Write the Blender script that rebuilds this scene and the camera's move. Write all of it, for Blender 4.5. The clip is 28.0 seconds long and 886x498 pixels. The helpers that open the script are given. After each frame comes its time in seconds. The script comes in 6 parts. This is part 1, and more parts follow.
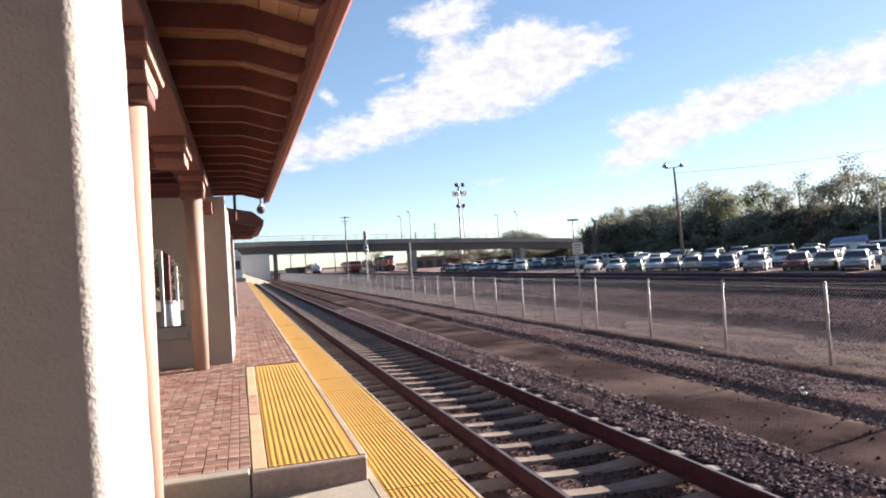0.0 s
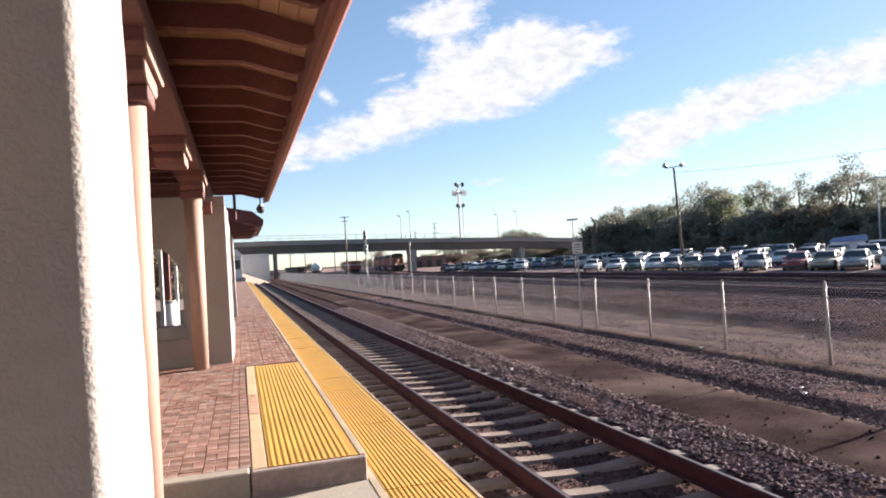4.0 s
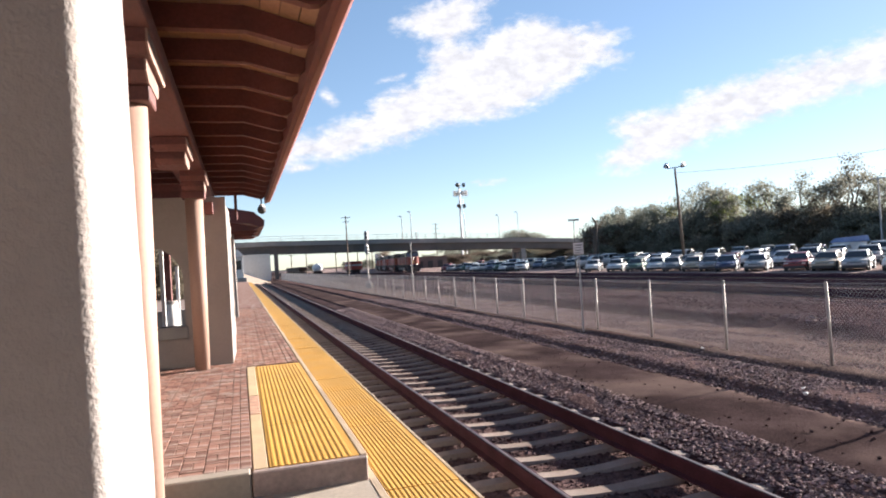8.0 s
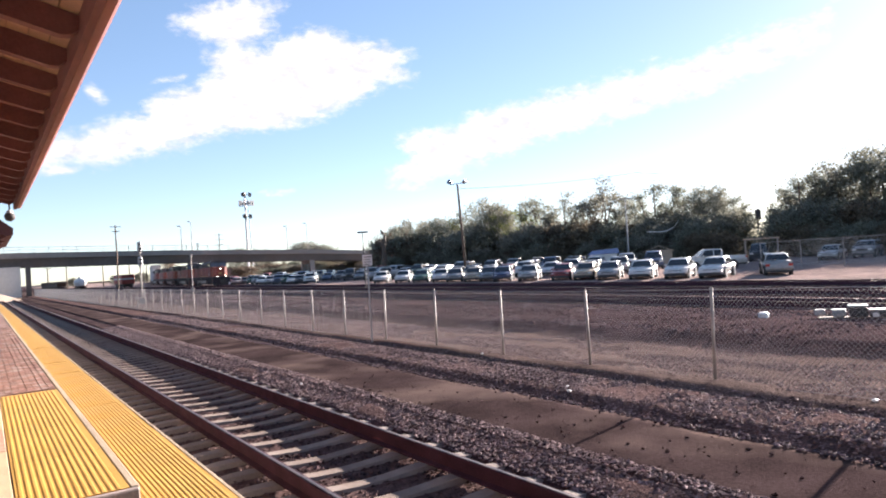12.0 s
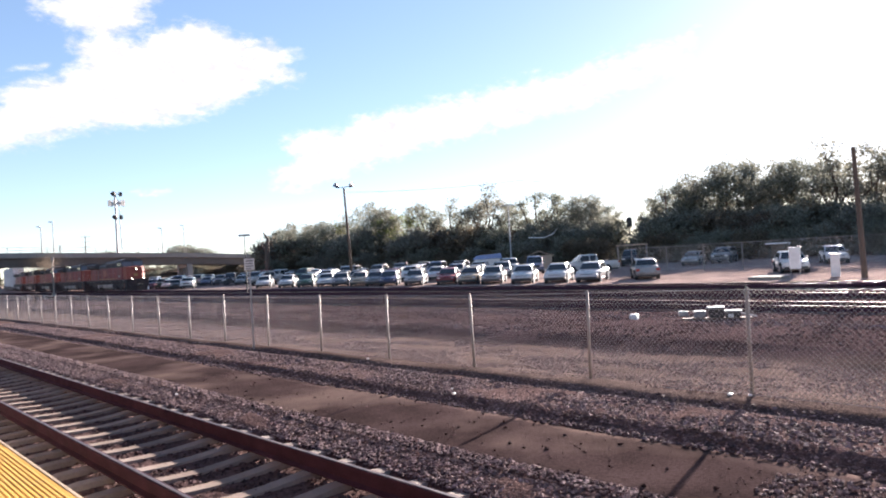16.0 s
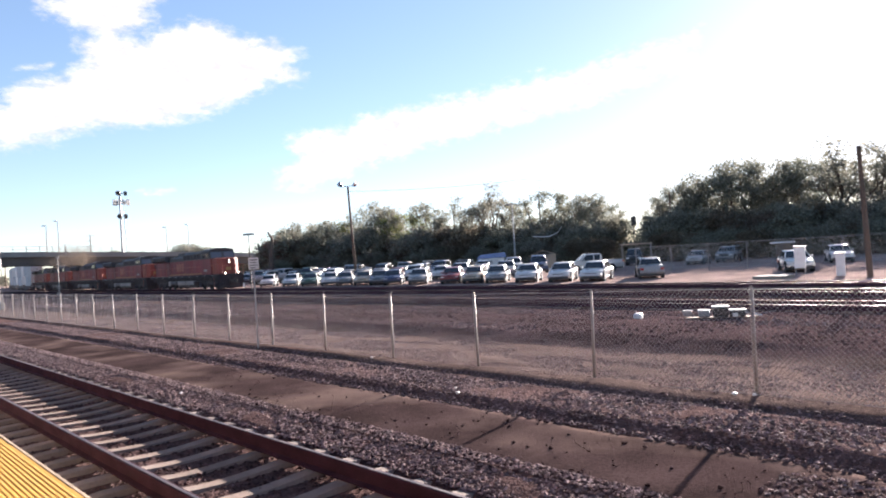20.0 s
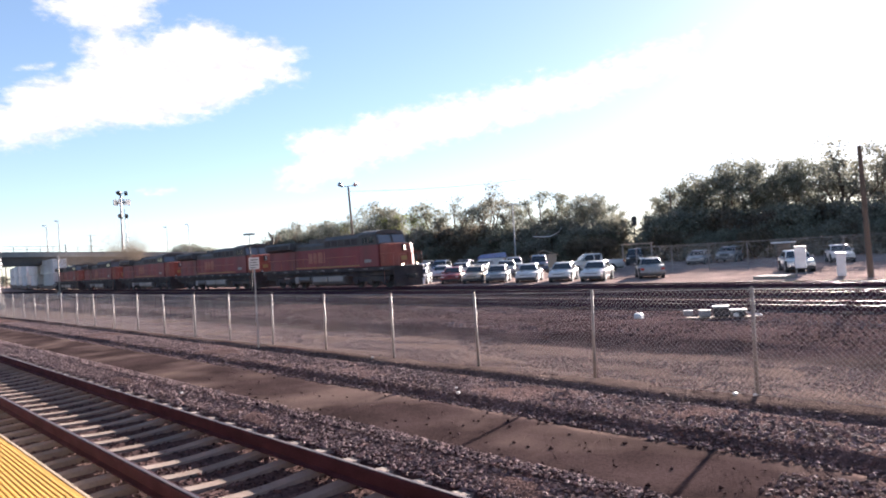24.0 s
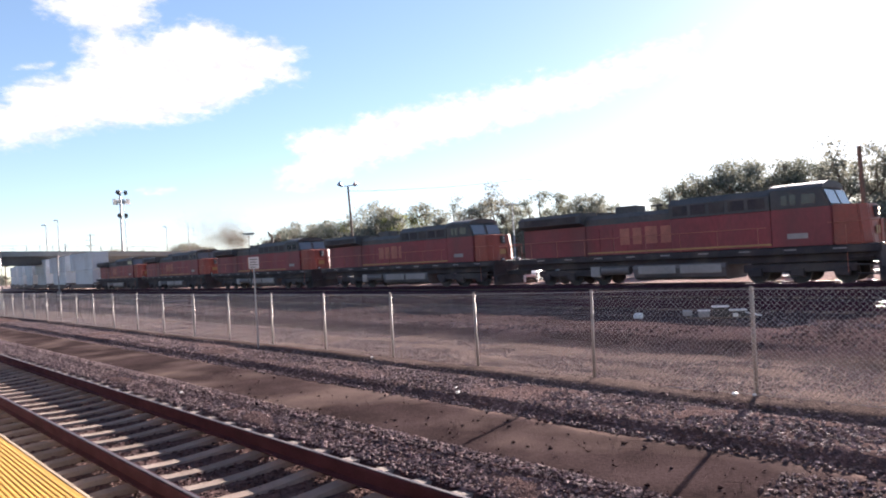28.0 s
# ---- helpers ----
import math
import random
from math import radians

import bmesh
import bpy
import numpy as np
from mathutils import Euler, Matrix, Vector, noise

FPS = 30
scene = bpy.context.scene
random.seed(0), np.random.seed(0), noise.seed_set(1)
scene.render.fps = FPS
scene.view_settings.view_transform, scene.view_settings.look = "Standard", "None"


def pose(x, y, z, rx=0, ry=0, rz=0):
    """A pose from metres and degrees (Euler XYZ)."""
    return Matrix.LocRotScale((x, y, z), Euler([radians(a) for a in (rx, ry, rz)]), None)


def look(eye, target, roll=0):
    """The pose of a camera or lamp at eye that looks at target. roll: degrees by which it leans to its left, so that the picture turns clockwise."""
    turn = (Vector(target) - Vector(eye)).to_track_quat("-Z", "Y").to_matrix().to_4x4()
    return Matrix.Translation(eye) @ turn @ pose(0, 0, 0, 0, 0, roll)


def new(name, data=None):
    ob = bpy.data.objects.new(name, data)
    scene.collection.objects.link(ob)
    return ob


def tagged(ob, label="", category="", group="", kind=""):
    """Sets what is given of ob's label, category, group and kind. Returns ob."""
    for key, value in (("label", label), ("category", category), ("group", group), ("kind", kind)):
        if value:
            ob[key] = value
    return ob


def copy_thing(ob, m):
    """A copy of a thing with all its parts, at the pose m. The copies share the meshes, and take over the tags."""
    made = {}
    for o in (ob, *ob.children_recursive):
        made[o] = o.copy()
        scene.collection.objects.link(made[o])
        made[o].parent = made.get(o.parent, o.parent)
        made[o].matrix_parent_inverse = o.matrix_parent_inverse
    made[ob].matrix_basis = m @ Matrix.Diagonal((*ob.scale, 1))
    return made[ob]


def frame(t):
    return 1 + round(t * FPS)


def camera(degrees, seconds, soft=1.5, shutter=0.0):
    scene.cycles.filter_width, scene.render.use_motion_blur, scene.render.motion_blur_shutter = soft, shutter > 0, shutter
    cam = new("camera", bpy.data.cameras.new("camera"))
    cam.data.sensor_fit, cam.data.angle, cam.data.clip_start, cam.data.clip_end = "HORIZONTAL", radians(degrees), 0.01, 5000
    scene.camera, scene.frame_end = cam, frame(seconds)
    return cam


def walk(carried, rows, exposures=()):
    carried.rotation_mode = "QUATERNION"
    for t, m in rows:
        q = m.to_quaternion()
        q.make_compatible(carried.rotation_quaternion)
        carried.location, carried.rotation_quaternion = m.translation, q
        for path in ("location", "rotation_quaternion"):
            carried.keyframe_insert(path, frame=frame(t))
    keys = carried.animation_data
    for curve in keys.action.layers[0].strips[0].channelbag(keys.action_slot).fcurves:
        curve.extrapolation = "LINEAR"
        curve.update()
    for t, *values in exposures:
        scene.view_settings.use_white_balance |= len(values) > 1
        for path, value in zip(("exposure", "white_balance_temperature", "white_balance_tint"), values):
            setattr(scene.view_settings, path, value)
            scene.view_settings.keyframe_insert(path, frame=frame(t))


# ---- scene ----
# ---- camera ----
cam = camera(65.97, 28.0, soft=1.95)
EXPOSURE = 2.4
EYE = (0.0, 0.0, 2.09)
# seconds, yaw, pitch, roll
TURN = [
    (0, -16.57, 0.93, 3.46),
    (1, -16.57, 0.93, 3.45),
    (2, -16.64, 0.86, 3.42),
    (3, -16.63, 0.91, 3.46),
    (3.5, -16.60, 0.89, 3.46),
    (5.5, -16.58, 0.93, 3.46),
    (6, -16.58, 0.93, 3.46),
    (7, -16.59, 0.93, 3.47),
    (7.5, -16.59, 0.93, 3.47),
    (8, -16.50, 0.94, 3.45),
    (8.5, -15.62, 0.93, 3.47),
    (9, -23.36, 0.72, 3.60),
    (9.5, -27.85, 0.64, 3.61),
    (10, -32.39, 0.62, 3.68),
    (10.5, -35.53, 0.58, 3.59),
    (11, -34.81, 0.75, 3.68),
    (11.5, -34.34, 0.81, 3.68),
    (12, -34.08, 0.84, 3.67),
    (12.5, -38.10, 0.66, 3.50),
    (13, -42.28, 0.50, 3.49),
    (13.5, -44.84, 0.47, 3.42),
    (15.5, -43.69, 0.62, 3.43),
    (16, -43.61, 0.62, 3.45),
    (17, -43.46, 0.56, 3.47),
    (18, -43.34, 0.57, 3.46),
    (19, -43.30, 0.56, 3.42),
    (20, -43.28, 0.56, 3.44),
    (21, -43.27, 0.57, 3.44),
    (21.5, -43.27, 0.57, 3.44),
    (23.5, -43.27, 0.57, 3.45),
    (24, -43.24, 0.56, 3.43),
    (25, -43.22, 0.57, 3.43),
    (26, -43.23, 0.57, 3.47),
    (27, -43.21, 0.57, 3.46),
    (28, -43.27, 0.54, 3.37),
]
walk(cam, [(t, pose(*EYE, 90 + p, r, y)) for t, y, p, r in TURN], exposures=[(0, EXPOSURE, 6200, 13), (8.5, EXPOSURE, 6200, 13), (13.5, EXPOSURE + 0.22, 6250, 18), (28, EXPOSURE + 0.22, 6250, 18)])

# ---- world and sun ----
SUN_AZ, SUN_EL = 77.0, 15.3      # degrees from +y towards +x, degrees above the horizon
world = bpy.data.worlds.new("world")
scene.world = world
world.use_nodes = True
wn = world.node_tree
sky = wn.nodes.new("ShaderNodeTexSky")
sky.sky_type = "NISHITA"
sky.sun_disc = False
sky.sun_elevation, sky.sun_rotation = radians(SUN_EL), radians(SUN_AZ)
sky.altitude = 1500.0
sky.air_density, sky.dust_density, sky.ozone_density = 0.9, 0.4, 1.6
even = wn.nodes.new("ShaderNodeGamma")      # evens out the sky's range, zenith against horizon
even.inputs[1].default_value = 0.69
wn.links.new(sky.outputs[0], even.inputs[0])
clear = wn.nodes.new("ShaderNodeHueSaturation")
clear.inputs["Saturation"].default_value = 1.14
wn.links.new(even.outputs[0], clear.inputs["Color"])
wn.links.new(clear.outputs[0], wn.nodes["Background"].inputs[0])
wn.nodes["Background"].inputs[1].default_value = 0.061
sun_way = Vector((math.sin(radians(SUN_AZ)) * math.cos(radians(SUN_EL)), math.cos(radians(SUN_AZ)) * math.cos(radians(SUN_EL)), math.sin(radians(SUN_EL))))
sun = new("sun", bpy.data.lights.new("sun", "SUN"))
sun.data.energy, sun.data.angle, sun.data.color = 5.0, radians(0.9), (1.0, 0.90, 0.78)
sun.matrix_world = look(sun_way * 200, (0, 0, 0))


# ---- clouds: thin sheets far away, by azimuth and height in degrees ----
CLOUDS = {
    "cumulus_bank": [(2.5, 10.2), (8.6, 11.6), (11.2, 12.5), (11.9, 13.7), (15.1, 14.7), (16.4, 15.8), (15.8, 17.0), (17.2, 17.9), (14.6, 18.9), (13.4, 19.4), (15.8, 20.5), (19.4, 21.2), (22.0, 20.6), (20.6, 19.6), (21.6, 18.9),
                     (19.0, 17.9), (20.4, 17.4), (22.4, 18.4), (25.0, 19.0), (29.2, 17.8), (32.4, 17.0), (31.2, 16.0), (32.2, 15.2), (29.7, 14.6), (27.6, 13.6), (24.7, 12.3), (20.4, 11.4), (17.1, 11.3), (12.7, 10.0), (8.9, 8.9), (2.5, 8.6)],
    "cumulus_band": [(30.0, 7.4), (32.2, 8.6), (31.0, 10.4), (35.5, 11.1), (38.9, 12.0), (42.9, 12.7), (48.6, 13.3), (54.8, 14.7), (61.6, 16.6), (66.0, 17.7), (66.0, 12.5), (58.2, 11.2), (52.2, 10.7), (46.0, 10.0), (43.0, 9.3), (38.6, 8.4), (35.2, 7.0), (32.6, 6.5), (30.3, 6.6)],
    "cloud_wisp": [(19.2, 6.45), (20.0, 6.0), (22.0, 6.05), (22.3, 6.45), (20.9, 6.5)],
    "cloud_puff": [(6.9, 14.2), (7.6, 14.6), (8.3, 13.9), (8.9, 13.3), (8.2, 12.95), (7.3, 13.4)],
    "cloud_streak": [(11.6, 14.9), (13.6, 15.4), (14.6, 15.5), (14.2, 15.1)],
    "cloud_scrap": [(3.0, 8.2), (4.6, 8.7), (6.8, 8.5), (6.0, 8.0), (3.6, 7.8)],
}
CLOUD_R = 3600.0


def cloud_material():
    m = bpy.data.materials.new("cloud")
    m.use_nodes = True
    n, l = m.node_tree.nodes, m.node_tree.links
    n.remove(n["Principled BSDF"])
    co = n.new("ShaderNodeTexCoord").outputs["Object"]
    mp = n.new("ShaderNodeMapping")
    mp.inputs["Scale"].default_value = (1.0, 1.0, 1.9)
    l.new(co, mp.inputs[0])
    def noise_at(s, d, rough=0.6):
        x = n.new("ShaderNodeTexNoise")
        x.inputs["Scale"].default_value, x.inputs["Detail"].default_value, x.inputs["Roughness"].default_value = s, d, rough
        l.new(mp.outputs[0], x.inputs["Vector"])
        return x.outputs[0]
    def math(op, a, b, c=None):
        x = n.new("ShaderNodeMath")
        x.operation = op
        for i, v in enumerate((a, b, c)):
            if v is None:
                continue
            if isinstance(v, float):
                x.inputs[i].default_value = v
            else:
                l.new(v, x.inputs[i])
        return x.outputs[0]
    at = n.new("ShaderNodeAttribute")
    at.attribute_name = "cover"
    big = math("MULTIPLY_ADD", noise_at(0.006, 3.0), 3.2, -1.6)
    small = math("MULTIPLY_ADD", noise_at(0.017, 9.0, 0.68), 3.4, -1.7)
    v = math("ADD", math("ADD", at.outputs["Fac"], big), small)
    r = n.new("ShaderNodeMapRange")
    r.interpolation_type = "SMOOTHSTEP"
    r.inputs[1].default_value, r.inputs[2].default_value = -0.75, 1.75
    l.new(v, r.inputs[0])
    shade = n.new("ShaderNodeMapRange")
    shade.inputs[1].default_value, shade.inputs[2].default_value, shade.inputs[3].default_value, shade.inputs[4].default_value = 0.32, 0.66, 0.80, 1.06
    l.new(noise_at(0.012, 5.0), shade.inputs[0])
    em, tr, mx = n.new("ShaderNodeEmission"), n.new("ShaderNodeBsdfTransparent"), n.new("ShaderNodeMixShader")
    em.inputs[0].default_value = (1.0, 0.985, 1.0, 1)
    l.new(math("MULTIPLY", shade.outputs[0], CLOUD_GLOW), em.inputs[1])
    l.new(r.outputs[0], mx.inputs[0])
    l.new(tr.outputs[0], mx.inputs[1])
    l.new(em.outputs[0], mx.inputs[2])
    l.new(mx.outputs[0], n["Material Output"].inputs[0])
    return m


CLOUD_GLOW = 0.20
CLOUD_MAT = cloud_material()


def edge_distance(px, py, poly):
    """Distance to a closed outline, positive inside."""
    inside, best = False, 1e9
    for (x0, y0), (x1, y1) in zip(poly, poly[1:] + poly[:1]):
        if (y0 > py) != (y1 > py) and px < (x1 - x0) * (py - y0) / (y1 - y0) + x0:
            inside = not inside
        dx, dy = x1 - x0, y1 - y0
        u = max(0.0, min(1.0, ((px - x0) * dx + (py - y0) * dy) / (dx * dx + dy * dy)))
        best = min(best, math.hypot(px - x0 - u * dx, py - y0 - u * dy))
    return best if inside else -best


def build_clouds():
    for name, poly in CLOUDS.items():
        a0, a1 = min(p[0] for p in poly) - 2, max(p[0] for p in poly) + 2
        e0, e1 = min(p[1] for p in poly) - 2, max(p[1] for p in poly) + 2
        na, ne = max(8, int((a1 - a0) / 0.35)), max(8, int((e1 - e0) / 0.3))
        small = 2.2 if len(poly) < 8 else 1.0
        verts, cover = [], []
        for j in range(ne + 1):
            for i in range(na + 1):
                a, e = a0 + (a1 - a0) * i / na, e0 + (e1 - e0) * j / ne
                ra, re = radians(a), radians(e)
                verts.append((CLOUD_R * math.sin(ra) * math.cos(re), CLOUD_R * math.cos(ra) * math.cos(re), CLOUD_R * math.sin(re)))
                edge = min(i, na - i, j, ne - j) / 3.0
                cover.append(max(-4.0, min(3.0, edge_distance(a, e, poly) * 1.6 * small + (-0.25 if small > 1 else 0.35))) - (3.0 if edge < 0.5 else 0.0) - max(0.0, a - 50) * 0.16)
        w = na + 1
        faces = [(j * w + i, j * w + i + 1, (j + 1) * w + i + 1, (j + 1) * w + i) for j in range(ne) for i in range(na)]
        me = bpy.data.meshes.new(name)
        me.from_pydata(verts, [], faces)
        me.materials.append(CLOUD_MAT)
        me.attributes.new("cover", "FLOAT", "POINT").data.foreach_set("value", cover)
        ob = new(name, me)
        tagged(ob, "bright white cumulus cloud in a blue sky" if len(poly) > 8 else "small white cloud scrap in a blue sky", "cloud", kind="structure")


build_clouds()

# ---- helpers ----
def rnd(a, b):
    return random.uniform(a, b)


def mesh_of(bm, name, material, smooth=False):
    me = bpy.data.meshes.new(name)
    bm.to_mesh(me)
    bm.free()
    if smooth:
        me.polygons.foreach_set("use_smooth", [True] * len(me.polygons))
    if material:
        me.materials.append(material)
    return me


def part(name, bm, material, parent=None, label="", smooth=False, at=None):
    """One mesh object from a bmesh (or a ready mesh) under a thing or a part."""
    me = bm if isinstance(bm, bpy.types.Mesh) else mesh_of(bm, name, material, smooth)
    ob = new(name, me)
    if parent is not None:
        ob.parent = parent
    if at is not None:
        ob.matrix_basis = at
    if label:
        tagged(ob, label)
    return ob


def thing(name, m, label, category, group="", kind=""):
    ob = new(name)
    ob.empty_display_size = 0.2
    ob.matrix_basis = m
    return tagged(ob, label, category, group, kind)


def box(bm, x0, x1, y0, y1, z0, z1, bevel=0.0):
    vs = [bm.verts.new((x, y, z)) for z in (z0, z1) for y in (y0, y1) for x in (x0, x1)]
    fs = [bm.faces.new([vs[i] for i in f]) for f in ((0, 2, 3, 1), (4, 5, 7, 6), (0, 1, 5, 4), (2, 6, 7, 3), (0, 4, 6, 2), (1, 3, 7, 5))]
    if bevel:
        es = list({e for f in fs for e in f.edges})
        bmesh.ops.bevel(bm, geom=es, offset=bevel, segments=1, affect="EDGES", profile=0.5)
    return bm


def boxes(*args, bevel=0.0):
    bm = bmesh.new()
    for a in args:
        box(bm, *a, bevel=bevel)
    return bm


def tube(bm, p0, p1, r0, r1=None, n=10, caps=True):
    r1 = r0 if r1 is None else r1
    p0, p1 = Vector(p0), Vector(p1)
    q = (p1 - p0).to_track_quat("Z", "Y")
    rings = []
    for p, r in ((p0, r0), (p1, r1)):
        rings.append([bm.verts.new(p + q @ Vector((r * math.cos(2 * math.pi * i / n), r * math.sin(2 * math.pi * i / n), 0))) for i in range(n)])
    for i in range(n):
        j = (i + 1) % n
        bm.faces.new((rings[0][i], rings[0][j], rings[1][j], rings[1][i]))
    if caps:
        bm.faces.new(rings[0][::-1])
        bm.faces.new(rings[1])
    return bm


def tubes(*args, n=10):
    bm = bmesh.new()
    for a in args:
        tube(bm, *a, n=n)
    return bm


def prism(bm, outline, axis, a, b):
    """Extrudes a closed outline (pairs) from a to b along an axis; x: pairs are (y, z), y: (x, z), z: (x, y)."""
    def place(u, v, w):
        return {"x": (w, u, v), "y": (u, w, v), "z": (u, v, w)}[axis]
    lo = [bm.verts.new(place(u, v, a)) for u, v in outline]
    hi = [bm.verts.new(place(u, v, b)) for u, v in outline]
    fs = [bm.faces.new(lo[::-1]), bm.faces.new(hi)]
    for i in range(len(lo)):
        j = (i + 1) % len(lo)
        fs.append(bm.faces.new((lo[i], lo[j], hi[j], hi[i])))
    bmesh.ops.recalc_face_normals(bm, faces=fs)
    return fs


def raw_mesh(name, verts, faces, material, smooth=False):
    me = bpy.data.meshes.new(name)
    me.from_pydata(verts, [], faces)
    me.update()
    if smooth:
        me.polygons.foreach_set("use_smooth", [True] * len(me.polygons))
    me.materials.append(material)
    return me


# ---- materials ----
def mat(name, base, rough=0.7, metal=0.0, vary=0.25, scale=3.0, fine=40.0, bump=0.15, bump_scale=60.0, dirt=None, dirt_amount=0.35, spec=0.5,
        per_object=0.0, per_island=0.0, glow=None, stretch=None):
    m = bpy.data.materials.new(name)
    m.use_nodes = True
    t = m.node_tree
    n, l = t.nodes, t.links
    b = n["Principled BSDF"]
    b.inputs["Roughness"].default_value = rough
    b.inputs["Metallic"].default_value = metal
    b.inputs["Specular IOR Level"].default_value = spec
    co = n.new("ShaderNodeTexCoord").outputs["Object"]
    if stretch:
        mp = n.new("ShaderNodeMapping")
        mp.inputs["Scale"].default_value = stretch
        l.new(co, mp.inputs[0])
        co = mp.outputs[0]
    def noise_at(s, detail=4.0):
        x = n.new("ShaderNodeTexNoise")
        x.inputs["Scale"].default_value = s
        x.inputs["Detail"].default_value = detail
        l.new(co, x.inputs["Vector"])
        return x.outputs[0]
    def ramp(src, a, bb, c0, c1):
        x = n.new("ShaderNodeMapRange")
        x.inputs[1].default_value, x.inputs[2].default_value = a, bb
        x.inputs[3].default_value, x.inputs[4].default_value = c0, c1
        l.new(src, x.inputs[0])
        return x.outputs[0]
    def times(a, bb):
        x = n.new("ShaderNodeMath")
        x.operation = "MULTIPLY"
        l.new(a, x.inputs[0])
        l.new(bb, x.inputs[1])
        return x.outputs[0]
    f = times(ramp(noise_at(scale), 0.3, 0.7, 1 - vary, 1 + vary), ramp(noise_at(fine), 0.3, 0.7, 1 - vary * 0.7, 1 + vary * 0.7))
    if per_object:
        f = times(f, ramp(n.new("ShaderNodeObjectInfo").outputs["Random"], 0, 1, 1 - per_object, 1 + per_object))
    if per_island:
        f = times(f, ramp(n.new("ShaderNodeNewGeometry").outputs["Random Per Island"], 0, 1, 1 - per_island, 1 + per_island))
    mul = n.new("ShaderNodeVectorMath")
    mul.operation = "SCALE"
    mul.inputs[0].default_value = base[:3]
    l.new(f, mul.inputs["Scale"])
    col = mul.outputs[0]
    if dirt:
        mx = n.new("ShaderNodeMix")
        mx.data_type = "RGBA"
        l.new(ramp(noise_at(scale * 0.6, 6.0), 0.48, 0.68, 0, dirt_amount), mx.inputs[0])
        l.new(col, mx.inputs[6])
        mx.inputs[7].default_value = (*dirt, 1)
        col = mx.outputs[2]
    l.new(col, b.inputs["Base Color"])
    l.new(ramp(noise_at(scale * 2), 0.3, 0.7, max(0.02, rough - 0.1), min(1, rough + 0.1)), b.inputs["Roughness"])
    if bump:
        bp = n.new("ShaderNodeBump")
        bp.inputs["Strength"].default_value = bump
        bp.inputs["Distance"].default_value = 0.02
        l.new(noise_at(bump_scale, 5.0), bp.inputs["Height"])
        l.new(bp.outputs[0], b.inputs["Normal"])
    if glow:
        b.inputs["Emission Color"].default_value = (*glow[:3], 1)
        b.inputs["Emission Strength"].default_value = glow[3]
    return m


